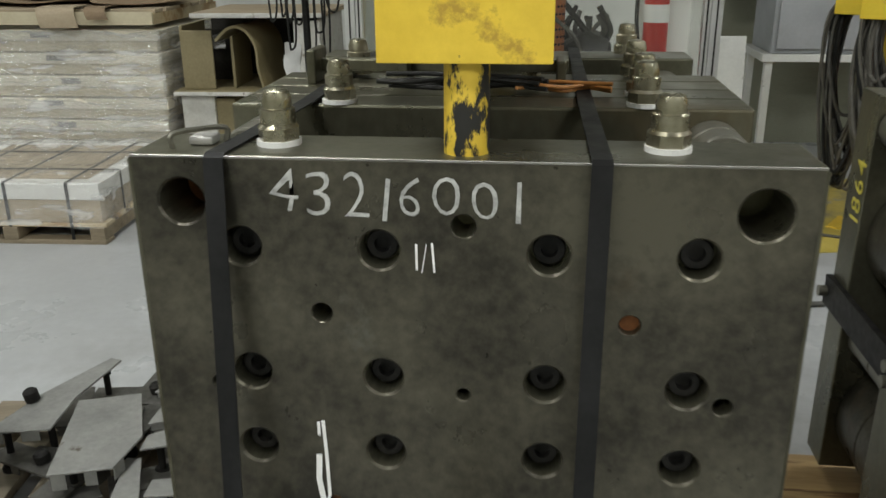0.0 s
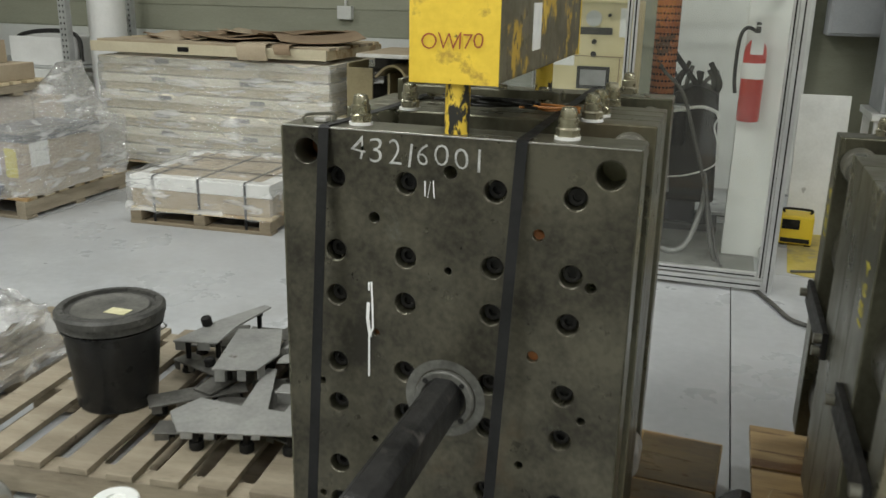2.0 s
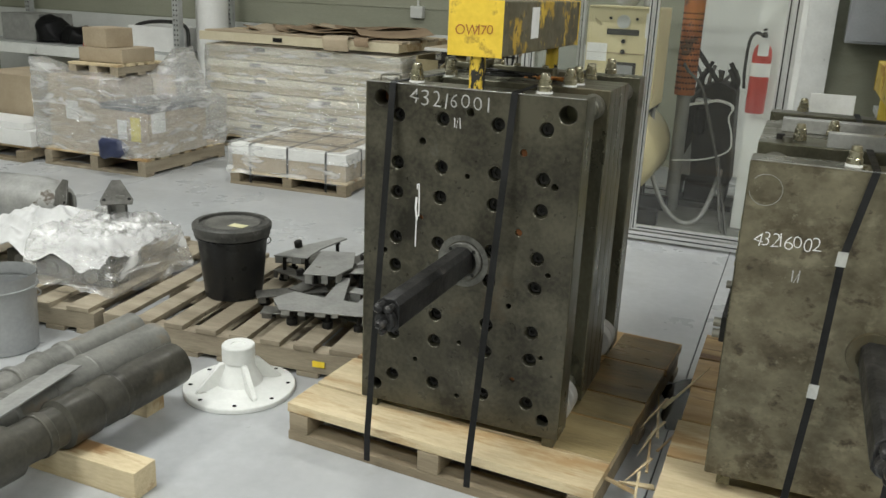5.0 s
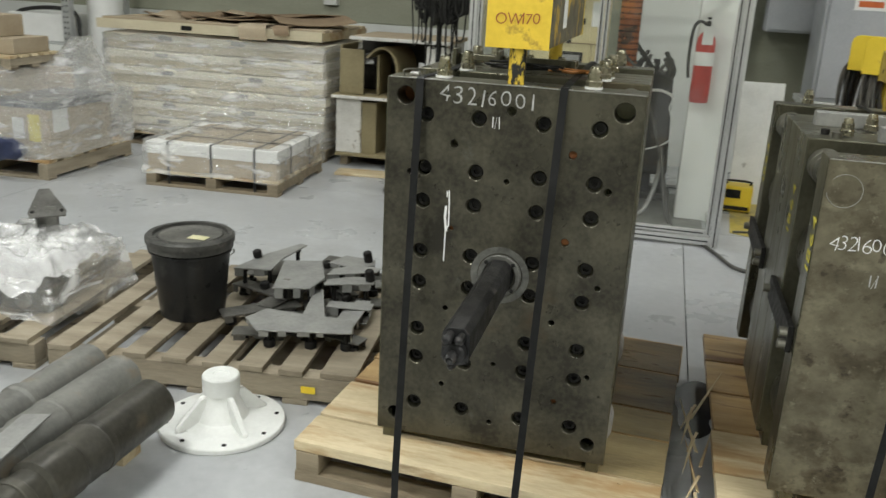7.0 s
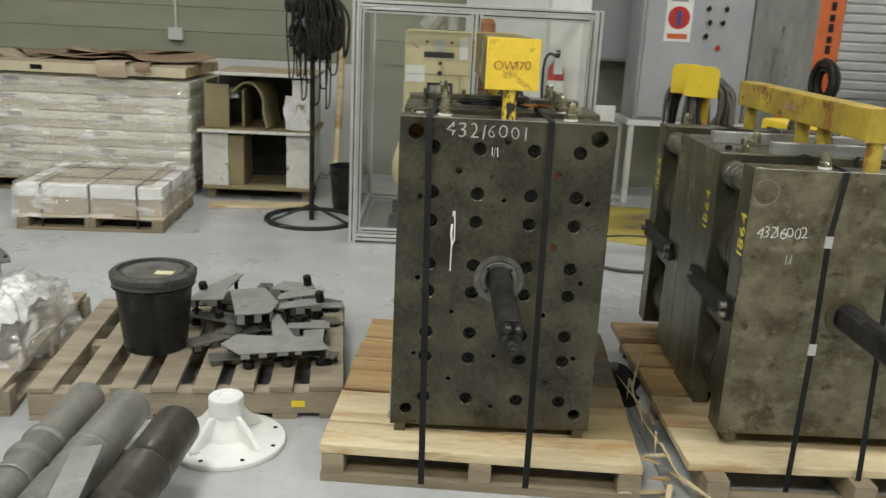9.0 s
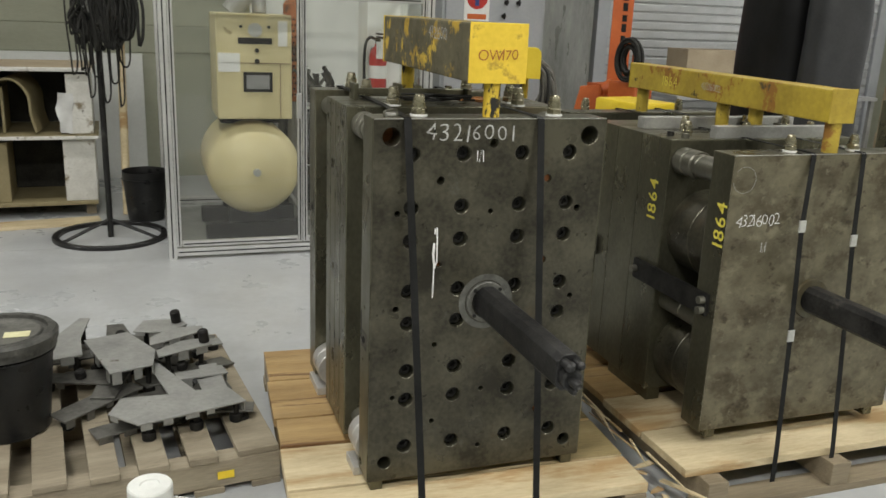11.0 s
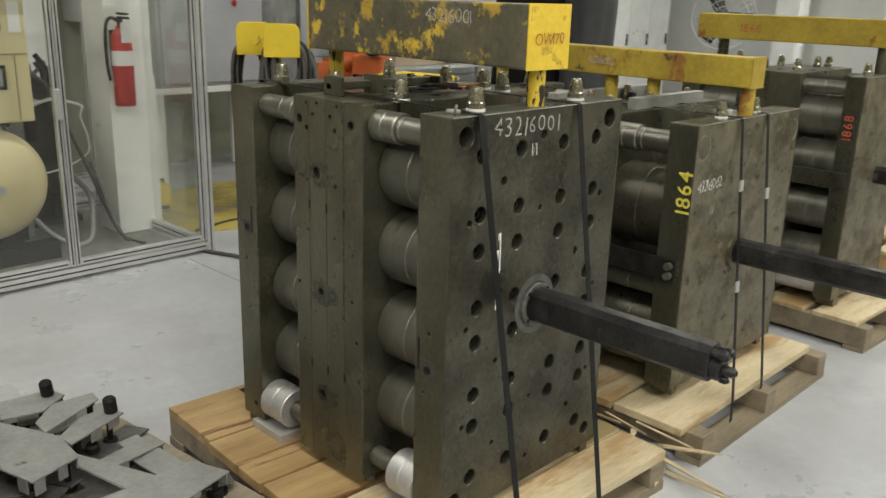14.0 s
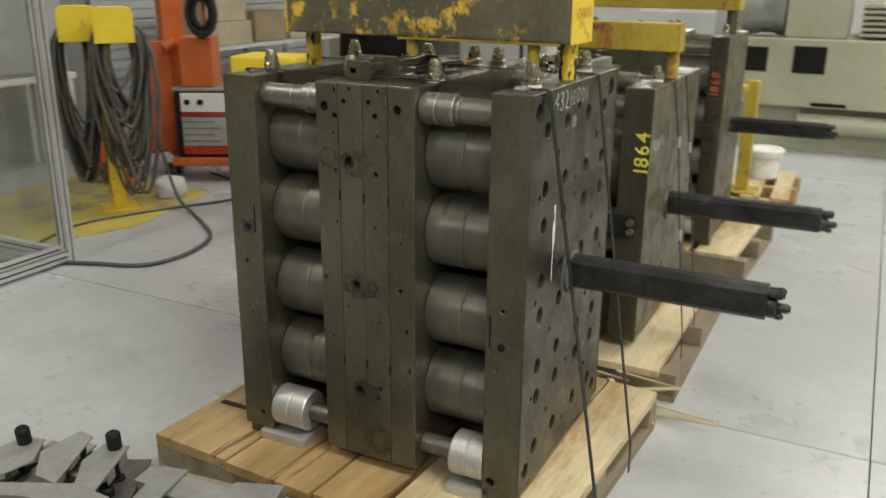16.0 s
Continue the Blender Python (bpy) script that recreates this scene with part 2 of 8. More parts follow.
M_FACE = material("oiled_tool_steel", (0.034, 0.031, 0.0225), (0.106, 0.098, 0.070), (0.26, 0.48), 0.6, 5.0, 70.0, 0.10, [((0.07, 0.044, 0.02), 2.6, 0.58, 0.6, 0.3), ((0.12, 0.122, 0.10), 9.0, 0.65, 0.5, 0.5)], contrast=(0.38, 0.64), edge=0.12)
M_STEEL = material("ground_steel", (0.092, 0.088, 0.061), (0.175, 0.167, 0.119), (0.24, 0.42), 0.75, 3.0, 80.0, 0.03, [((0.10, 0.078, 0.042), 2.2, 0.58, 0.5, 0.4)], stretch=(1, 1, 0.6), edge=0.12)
M_MOTTLED = material("mottled_steel", (0.085, 0.073, 0.045), (0.18, 0.16, 0.105), (0.32, 0.5), 0.35, 9.0, 40.0, 0.08, [((0.055, 0.042, 0.022), 6.0, 0.52, 0.5, 0.3), ((0.20, 0.18, 0.12), 15.0, 0.55, 0.6, 0.2), ((0.045, 0.034, 0.019), 20.0, 0.56, 0.6, 0.2), ((0.24, 0.22, 0.155), 34.0, 0.62, 0.6, 0.2)], stretch=(0.8, 1, 1.0), edge=0.12)
M_PILLAR = material("turned_steel", (0.105, 0.102, 0.082), (0.20, 0.195, 0.16), (0.33, 0.48), 0.62, 3.0, 90.0, 0.012, [((0.07, 0.055, 0.035), 3.0, 0.6, 0.45, 0.5)], stretch=(1, 4, 1), edge=0.12)
M_PIN = material("bright_pin_steel", (0.17, 0.165, 0.135), (0.26, 0.25, 0.21), (0.36, 0.48), 0.8, 3.0, 90.0, 0.0)
M_MANIFOLD = material("milled_manifold", (0.3, 0.3, 0.285), (0.44, 0.44, 0.42), (0.35, 0.5), 0.5, 8.0, 90.0, 0.03, [((0.12, 0.11, 0.09), 10.0, 0.64, 0.5, 0.3)])
M_SLEEVE = material("satin_sleeve_steel", (0.42, 0.41, 0.39), (0.58, 0.57, 0.55), (0.35, 0.5), 0.6, 6.0, 90.0, 0.02)
M_BOLT = material("black_bolt", (0.012, 0.012, 0.012), (0.035, 0.033, 0.03), (0.45, 0.6), 0.4, 20.0, 200.0, 0.05, spec=0.2)
M_SCREW = material("black_bar_steel", (0.012, 0.012, 0.0125), (0.05, 0.049, 0.048), (0.28, 0.46), 0.4, 8.0, 90.0, 0.12, [((0.12, 0.11, 0.10), 9.0, 0.63, 0.5, 0.4)], edge=0.1, spec=0.35)
M_BRASS = material("plated_fitting", (0.26, 0.24, 0.16), (0.46, 0.43, 0.33), (0.2, 0.34), 0.85, 12.0, 90.0, 0.01)
M_TEFLON = material("white_tape", (0.7, 0.7, 0.68), (0.82, 0.82, 0.8), (0.5, 0.6), 0.0, 20.0, 90.0, 0.02)
M_YELLOW = material("worn_yellow_paint", (0.62, 0.42, 0.03), (0.78, 0.55, 0.05), (0.42, 0.6), 0.0, 5.0, 60.0, 0.05, [((0.42, 0.27, 0.03), 5.0, 0.57, 0.6, 0.0), ((0.07, 0.055, 0.03), 19.0, 0.64, 0.7, 0.2)])
M_YELLOW_POST = material("chipped_yellow_post", (0.58, 0.4, 0.03), (0.72, 0.5, 0.05), (0.42, 0.6), 0.0, 5.0, 60.0, 0.05, [((0.02, 0.019, 0.016), 34.0, 0.50, 0.6, 0.2)], stretch=(1, 1, 0.4))
M_YELLOW_WORN = material("scraped_yellow_paint", (0.085, 0.075, 0.045), (0.15, 0.135, 0.085), (0.45, 0.65), 0.3, 5.0, 60.0, 0.06, [((0.45, 0.29, 0.035), 7.0, 0.54, 0.6, 0.0), ((0.62, 0.42, 0.05), 9.0, 0.575, 0.55, 0.0), ((0.09, 0.08, 0.05), 26.0, 0.56, 0.6, 0.2)], edge=0.06)
M_YELLOW_OLD = material("faded_yellow_paint", (0.30, 0.21, 0.025), (0.50, 0.37, 0.045), (0.42, 0.6), 0.0, 4.0, 50.0, 0.05, [((0.28, 0.13, 0.025), 6.0, 0.58, 0.7, 0.1), ((0.09, 0.07, 0.03), 12.0, 0.63, 0.7, 0.2)])
M_STRAP = material("black_strap", (0.006, 0.006, 0.006), (0.016, 0.016, 0.016), (0.4, 0.55), 0.0, 10.0, 100.0, 0.02, spec=0.2)
M_CLIP = material("bright_clip", (0.5, 0.5, 0.48), (0.7, 0.7, 0.68), (0.3, 0.4), 0.7, 10.0, 100.0, 0.02)
M_CHALK = material("white_chalk", (0.72, 0.72, 0.7), (0.85, 0.85, 0.83), (0.8, 0.9), 0.0, 60.0, 300.0, 0.0)
M_CHALK_HAND = material("hand_chalk", (0.26, 0.26, 0.245), (0.52, 0.52, 0.495), (0.8, 0.9), 0.0, 60.0, 400.0, 0.0)
M_CHALK_DIM = material("smudged_chalk", (0.3, 0.3, 0.28), (0.6, 0.6, 0.57), (0.8, 0.9), 0.0, 60.0, 300.0, 0.0)
M_INK_YELLOW = material("yellow_stencil", (0.6, 0.5, 0.06), (0.75, 0.65, 0.1), (0.6, 0.7), 0.0, 40.0, 200.0, 0.0)
M_INK_RED = material("red_marker", (0.42, 0.06, 0.03), (0.55, 0.1, 0.04), (0.5, 0.6), 0.0, 40.0, 200.0, 0.0)
M_INK_BROWN = material("brown_red_marker", (0.22, 0.045, 0.02), (0.34, 0.07, 0.03), (0.5, 0.6), 0.0, 40.0, 200.0, 0.0)
M_PINE = material("new_pine", (0.46, 0.365, 0.215), (0.68, 0.575, 0.375), (0.55, 0.7), 0.0, 3.0, 50.0, 0.14, [((0.40, 0.26, 0.12), 2.2, 0.50, 0.55, 0.0), ((0.3, 0.18, 0.08), 3.4, 0.60, 0.6, 0.0), ((0.2, 0.13, 0.07), 9.0, 0.68, 0.7, 0.0)], stretch=(0.5, 2.4, 2.4), edge=0.10)
M_PINE_OIL = material("oil_stained_pine", (0.29, 0.18, 0.075), (0.5, 0.345, 0.16), (0.3, 0.52), 0.0, 2.5, 50.0, 0.14, [((0.17, 0.085, 0.035), 2.6, 0.55, 0.42, 0.0)], stretch=(0.35, 3.5, 3.5))
# weathered underside wood, with some of its shade put into the colour
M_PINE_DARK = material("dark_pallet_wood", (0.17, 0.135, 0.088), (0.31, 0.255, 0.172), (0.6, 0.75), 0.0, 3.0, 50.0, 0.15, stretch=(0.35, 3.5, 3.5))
M_OLDWOOD = material("weathered_pallet_wood", (0.2, 0.165, 0.115), (0.36, 0.31, 0.225), (0.65, 0.8), 0.0, 3.0, 60.0, 0.2, [((0.12, 0.095, 0.06), 4.0, 0.62, 0.8, 0.0)], stretch=(3.5, 0.4, 3.5))
M_FLOOR = material("sealed_concrete", (0.368, 0.38, 0.386), (0.488, 0.50, 0.506), (0.22, 0.42), 0.0, 0.9, 22.0, 0.03, [((0.375, 0.382, 0.384), 0.8, 0.46, 0.36, 0.0), ((0.345, 0.347, 0.342), 1.7, 0.53, 0.45, 0.0), ((0.30, 0.298, 0.288), 2.7, 0.63, 0.45, 0.0)], edge=0.24)
M_JOINT = material("joint_filler", (0.1, 0.1, 0.095), (0.16, 0.16, 0.15), (0.7, 0.8), 0.0, 20.0, 200.0, 0.1, spec=0.2)
M_WALL = material("olive_wall_paint", (0.235, 0.24, 0.18), (0.30, 0.305, 0.233), (0.6, 0.75), 0.0, 1.2, 60.0, 0.05, [((0.2, 0.2, 0.15), 1.5, 0.58, 0.7, 0.0)], stretch=(0.5, 1, 2), edge=0.2)
M_WALL_PALE = material("pale_wall_paint", (0.52, 0.53, 0.5), (0.62, 0.63, 0.6), (0.6, 0.75), 0.0, 1.0, 60.0, 0.05)
M_CEIL = material("grey_deck", (0.09, 0.09, 0.085), (0.13, 0.13, 0.125), (0.7, 0.8), 0.0, 1.0, 40.0, 0.02)

# ---- the hall ----
def slab(name, x0, x1, y0, y1, z0, z1, mt, label="", parent=None):
    bm = bmesh.new()
    box(bm, x0, x1, y0, y1, z0, z1)
    ob = part(name, bm, mt, parent)
    if not parent:
        tagged(ob, label, kind="structure")
    return ob


HALL = (-9.0, 10.0, -7.0, 6.0, 5.0)
floor = slab("floor", HALL[0], HALL[1], HALL[2], HALL[3], -0.25, -0.012, M_JOINT, "sealed grey concrete floor in large sawn bays")
for x0, x1 in ((-9.0, -3.9), (-3.9, 0.66), (0.66, 5.2), (5.2, 10.0)):
    for y0, y1 in ((-7.0, -5.4), (-5.4, -0.9), (-0.9, 3.6), (3.6, 6.0)):
        slab("floor_bay", x0 + 0.003, x1 - 0.003, y0 + 0.003, y1 - 0.003, -0.011, 0.0, M_FLOOR, parent=floor)
slab("wall_north", -9.2, 10.2, 6.0, 6.2, -0.25, 5.0, M_WALL, "olive grey painted wall")
WALL_NORTH = bpy.data.objects["wall_north"]
bm = bmesh.new()
box(bm, -8.99, 1.1, 5.992, 5.9995, 1.13, 1.362, 0.004)
siding = part("siding_board", bm, M_WALL, WALL_NORTH)
for k in range(1, 16):
    again(siding, WALL_NORTH, pose(0, 0, 0.24 * k))
slab("wall_south", -9.2, 10.2, -7.2, -7.0, -0.25, 5.0, M_WALL, "olive grey painted wall")
slab("wall_west", -9.2, -9.0, -7.0, 6.0, -0.25, 5.0, M_WALL, "olive grey painted wall")
# east wall with a tall bright window opening
WIN = (0.85, 2.4, 1.08, 3.2)
east = slab("wall_east", 10.0, 10.2, -7.0, WIN[0], -0.25, 5.0, M_WALL_PALE, "pale grey painted wall with a window")
slab("wall_panel", 10.0, 10.2, WIN[1], 6.0, -0.25, 5.0, M_WALL_PALE, parent=east)
slab("wall_panel", 10.0, 10.2, WIN[0], WIN[1], -0.25, WIN[2], M_WALL_PALE, parent=east)
slab("wall_panel", 10.0, 10.2, WIN[0], WIN[1], WIN[3], 5.0, M_WALL_PALE, parent=east)
slab("ceiling", -9.2, 10.2, -7.2, 6.2, 5.0, 5.2, M_CEIL, "grey steel roof deck")
M_DAY = glow("daylight", (0.95, 0.98, 1.0), 4.0)
slab("backdrop", 10.6, 10.62, -1.5, 5.0, 0.0, 4.6, M_DAY, "bright overcast daylight outside the window")

M_LAMP = glow("lit_tube", (0.95, 0.97, 0.935), 6.0)
M_HOUSING = material("lamp_housing", (0.6, 0.6, 0.58), (0.7, 0.7, 0.68), (0.4, 0.5), 0.2, 4.0, 60.0, 0.01)
for k, (x, y, share) in enumerate(LAMP_SPOTS):
    lamp = thing("ceiling_lamp", "white strip ceiling lamp hung under the grey roof deck", "lamp", (x, y, 4.55), group="ceiling lamps")
    bm = bmesh.new()
    box(bm, -0.7, 0.7, -0.17, 0.17, 0.0, 0.08, 0.01)
    part("housing", bm, M_HOUSING, lamp)
    bm = bmesh.new()
    box(bm, -0.66, 0.66, -0.13, 0.13, -0.006, -0.002)
    part("diffuser", bm, M_LAMP, lamp)
    for sx in (-0.5, 0.5):
        bm = bmesh.new()
        rod(bm, (sx, 0, 0.08), (sx, 0, 0.45), 0.006, seg=8)
        part("hanger", bm, M_HOUSING, lamp)
    ld = bpy.data.lights.new("lamp", "AREA")
    ld.shape, ld.size, ld.size_y, ld.energy, ld.color = "RECTANGLE", 1.3, 0.3, LAMP_WATTS * share, (0.95, 0.97, 0.935)
    lo = new("lamp_light", ld)
    lo.matrix_basis = pose(x, y, 4.53)


# ---- pallets ----
def pallet(name, label, at, rz, w, d, boards, gap, top, mats, bottom=True, flip=False, group="", high=0.145, thick=0.022, runners=3, seed=1, under=3, slip=(0.0, 0.0)):
    """Deck boards run along x, runners along y; the origin is the middle of its floor area. flip turns the deck by a quarter."""
    rnd = random.Random(seed)
    e = thing(name, label, "pallet", at, rz + (90 if flip else 0), group)
    if flip:
        w, d = d, w
    run = []
    for k in range(runners):
        x = -w / 2 + 0.045 + (w - 0.09) * k / (runners - 1)
        bm = bmesh.new()
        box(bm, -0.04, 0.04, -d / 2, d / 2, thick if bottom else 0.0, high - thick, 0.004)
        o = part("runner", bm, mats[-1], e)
        o.location = (x + slip[0], slip[1], 0)
    total = sum(boards) + gap * (len(boards) - 1)
    y = -d / 2 + (d - total) / 2
    for k, b in enumerate(boards):
        bm = bmesh.new()
        box(bm, -w / 2, w / 2, y, y + b, 0, thick, 0.003)
        o = part("board", bm, mats[min(k, len(mats) - 2) if top == "order" else rnd.randrange(len(mats) - 1)], e)
        o.matrix_basis = pose(rnd.uniform(-0.006, 0.006), 0, high - thick + rnd.uniform(0, 0.002), 0, 0, rnd.uniform(-0.4, 0.4))
        y += b + gap
    if bottom:
        for yy in [-d / 2 + (d - 0.1) * q / (under - 1) for q in range(under)]:
            bm = bmesh.new()
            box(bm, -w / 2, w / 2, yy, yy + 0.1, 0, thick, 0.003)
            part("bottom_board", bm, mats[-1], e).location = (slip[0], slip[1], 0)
    return e


# ---- moulds ----
def fitting(parent, x, y, z, r=0.021, tall=0.062, tape=True):
    """A plated hydraulic coupling with a hexagon collar."""
    m = Matrix.Translation((x, y, z))
    bm = bmesh.new()
    lathe(bm, [(0, 0.004), (r * 1.12, 0.004), (r * 1.12, 0.02)], m, 6)
    lathe(bm, [(r * 1.12, 0.02), (r * 0.95, 0.024), (r * 0.95, 0.04), (r * 0.8, 0.042), (r * 0.8, tall - 0.012), (r * 0.66, tall - 0.002), (r * 0.4, tall), (0, tall)], m, 20)
    f = smooth(part("coupling", bm, M_BRASS, parent, "brass-plated hydraulic coupling"))
    if tape:
        bm = bmesh.new()
        rod(bm, (x, y, z), (x, y, z + 0.006), r * 1.2, seg=20)
        t = part("tape_ring", bm, M_TEFLON, f, "white sealing tape")
    return f


def bolt_mesh(parent, r):
    bm = bmesh.new()
    lathe(bm, [(r * 0.82, 0.0), (r * 0.82, 0.012), (r * 0.74, 0.014), (r * 0.42, 0.014), (r * 0.40, 0.004), (0, 0.004)], pose(0, 0, 0, 90, 0, 0), 14)
    return smooth(part("bolt", bm, M_BOLT, parent, "black socket-head bolt"))


def long_screw(parent, x, z, y0, y1, w, h):
    """The flat-sided black bar that sticks out of the face, with its stepped end; w and h are half its width and height."""
    n = abs(y1 - y0)
    m = along((x, y0, z), (x, y1, z))
    c = w * 0.45
    flat = Matrix.Translation((x, y0, z)) @ pose(0, 0, 0, 90, 0, 0)
    outline = [(-w, -h + c), (-w + c, -h), (w - c, -h), (w, -h + c), (w, h - c), (w - c, h), (-w + c, h), (-w, h - c)]
    bm = bmesh.new()
    prism(bm, outline, -0.12, n, flat, 0.0015)
    bar = part("nozzle_bar", bm, M_SCREW, parent, "black flat-sided nozzle bar")
    bm = bmesh.new()
    lathe(bm, [(w * 0.85, n), (w * 0.85, n + 0.022), (w * 0.7, n + 0.026), (w * 0.4, n + 0.026), (w * 0.4, n + 0.05), (0.008, n + 0.06), (0, n + 0.05)], m @ Matrix.Translation((0, 0, 0)), 20)
    bm.transform(Matrix.Translation((0, 0, -h * 0.25)))
    smooth(part("nozzle_tip", bm, M_SCREW, bar))
    for dx, dz, r in ((-0.4, 0.62, 0.011), (0.45, 0.62, 0.009), (0.0, -0.78, 0.008)):
        bm = bmesh.new()
        p = Vector((x + w * dx, y1, z + h * dz))
        lathe(bm, [(0, 0), (r, 0), (r, 0.02), (r * 1.25, 0.022), (r * 1.25, 0.036), (r * 0.6, 0.044), (0, 0.044)], along(p, p + Vector((0, -1, 0))), 12)
        smooth(part("connector", bm, M_SCREW, bar))
    return bar


def lifting_bar(label, x0, x1, y0, y1, z0, z1, posts, base, mats, r=0.03):
    e = thing("lifting_bar", label, "lifting bar", ((x0 + x1) / 2, (y0 + y1) / 2, base))
    o = Vector(e.location)
    bm = bmesh.new()
    box(bm, x0 - o.x, x1 - o.x, y0 - o.y + 0.004, y1 - o.y - 0.004, z0 - o.z, z1 - o.z, 0.006)
    beam = part("beam", bm, mats[0], e)
    for yy, d in ((y0, 0.004), (y1 - 0.004, 0.004)):
        bm = bmesh.new()
        box(bm, x0 - o.x - 0.002, x1 - o.x + 0.002, yy - o.y, yy - o.y + d, z0 - o.z - 0.002, z1 - o.z + 0.002, 0.0015)
        part("end_plate", bm, mats[1], e, "chipped yellow painted end plate")
    for py in posts:
        bm = bmesh.new()
        rod(bm, (0, py - o.y, 0), (0, py - o.y, z0 - o.z), r, seg=20)
        smooth(part("post", bm, mats[2], e))
    return e


def mould(name, label, at, w, z0, z1, spans, mats, grid, corner, extra, pillars, side_cut=True):
    """Steel plates standing on edge one behind the other, with round pillars between. at: middle of the face at floor level."""
    e = thing(name, label, "mould", at)
    h = w / 2
    plates = []
    for k, (y0, y1, bz) in enumerate(spans):
        bm = bmesh.new()
        box(bm, -h, h, y0, y1, z0 + bz, z1 - (0.004 if k else 0), 0.004)
        plates.append(part("front_plate" if k == 0 else "back_plate" if k == len(spans) - 1 else "mould_plate", bm, mats[0] if k == 0 else mats[1], e))
    r = 0.0225
    holes = [((x, 0, z), (0, 1, 0), r, 0.034) for x, z in grid]
    holes += [((x, 0, z), (0, 1, 0), rr, 0.09) for x, z, rr in corner]
    holes += [((x, 0, z), (0, 1, 0), rr, 0.05) for x, z, rr in extra]
    if side_cut:
        holes += [((-h, 0.085, 0.213), (1, 0, 0), 0.013, 0.03), ((-h, 0.068, 0.634), (1, 0, 0), 0.012, 0.04), ((-h, 0.061, 0.738), (1, 0, 0), 0.006, 0.03), ((-h, 0.075, 0.566), (1, 0, 0), 0.005, 0.03)]
    drilled(plates[0], holes, 0.0024)
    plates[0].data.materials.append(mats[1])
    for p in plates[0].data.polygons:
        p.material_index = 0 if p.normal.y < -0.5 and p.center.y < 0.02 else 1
    # pale strips on the worn edges put their highlights into the colour
    bm = bmesh.new()
    ribbon(bm, [(-h + 0.003, -0.0006, z1 - 0.0012), (h - 0.003, -0.0006, z1 - 0.0012)], 0.0042, 0.0008, (0, -0.7, 0.7))
    part("worn_edge", bm, M_SLEEVE, plates[0], "worn top edge, its highlight put into the colour")
    for sx in (-1, 1):
        bm = bmesh.new()
        ribbon(bm, [(sx * (h - 0.0012), -0.0006, z0 + 0.004), (sx * (h - 0.0012), -0.0006, z1 - 0.004)], 0.0034, 0.0008, (sx * 0.7, -0.7, 0))
        part("worn_edge", bm, M_STEEL, plates[0], "worn side edge, its highlight put into the colour")
    first = None
    for x, z in grid:
        if first is None:
            first = bolt_mesh(plates[0], r)
            first.matrix_basis = pose(x, 0.034, z)
        else:
            again(first, plates[0], pose(x, 0.034, z))
    for (xa, ya, yb, za, rr, mt, nm) in pillars:
        bm = bmesh.new()
        n = yb - ya
        lathe(bm, [(0, 0), (rr - 0.003, 0), (rr, 0.004), (rr, n * 0.45), (rr - 0.0025, n * 0.45 + 0.003), (rr - 0.0025, n * 0.45 + 0.006), (rr, n * 0.45 + 0.009), (rr, n - 0.004), (rr - 0.003, n), (0, n)], along((xa, ya, za), (xa, yb, za)), 36)
        smooth(part(nm, bm, mt, e))
    return e, plates

# mould one: the dark one with the hexagonal bar
ROWS8 = (1.208, 1.053, 0.953, 0.798, 0.698, 0.545, 0.450, 0.292)
GRID = [(x, z) for z in ROWS8 for x in (-0.247, -0.092, 0.092, 0.248)]
CORNER = [(-0.31, 1.258, 0.026), (0.31, 1.258, 0.028), (-0.31, 0.243, 0.021), (0.308, 0.243, 0.021)]
EXTRA = [(0.0, 1.238, 0.0135), (0, 1.035, 0.008), (0, 0.461, 0.008), (0, 0.263, 0.008), (0.288, 1.035, 0.011), (-0.288, 1.037, 0.009), (0.288, 0.749, 0.009), (-0.286, 0.746, 0.009), (0.286, 0.465, 0.008), (-0.289, 0.46, 0.008),
         (-0.16, 1.131, 0.012), (0.181, 1.13, 0.012), (0.182, 0.875, 0.012), (-0.157, 0.878, 0.008), (0.165, 0.624, 0.009), (-0.16, 0.624, 0.008), (0.194, 0.368, 0.009), (-0.16, 0.368, 0.008)]
PILLARS = []
for ya, yb in ((0.11, 0.325), (0.635, 0.845)):
    for z in (1.118, 0.892, 0.652, 0.416):
        for x in (-0.208, 0.208):
            PILLARS.append((x, ya, yb, z, 0.103, M_PILLAR, "support_pillar"))
    for x in (-0.31, 0.31):
        PILLARS.append((x, ya, yb, 1.25, 0.034, M_PIN, "guide_pin"))
        PILLARS.append((x, ya, yb, 0.25, 0.03, M_PILLAR, "guide_pin"))
for x in (-0.31, 0.31):
    PILLARS += [(x, 0.225, 0.325, 1.25, 0.042, M_PIN, "guide_bush"), (x, 0.635, 0.70, 1.25, 0.042, M_PIN, "guide_bush"), (x, 0.11, 0.215, 0.25, 0.066, M_SLEEVE, "guide_sleeve"), (x, 0.725, 0.845, 0.25, 0.066, M_SLEEVE, "guide_sleeve")]
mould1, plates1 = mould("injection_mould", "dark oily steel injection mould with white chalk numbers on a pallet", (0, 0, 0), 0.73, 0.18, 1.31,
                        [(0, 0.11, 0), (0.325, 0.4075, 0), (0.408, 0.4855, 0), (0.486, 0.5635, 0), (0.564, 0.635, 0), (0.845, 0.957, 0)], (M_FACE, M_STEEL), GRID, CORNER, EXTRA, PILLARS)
S = -0.365
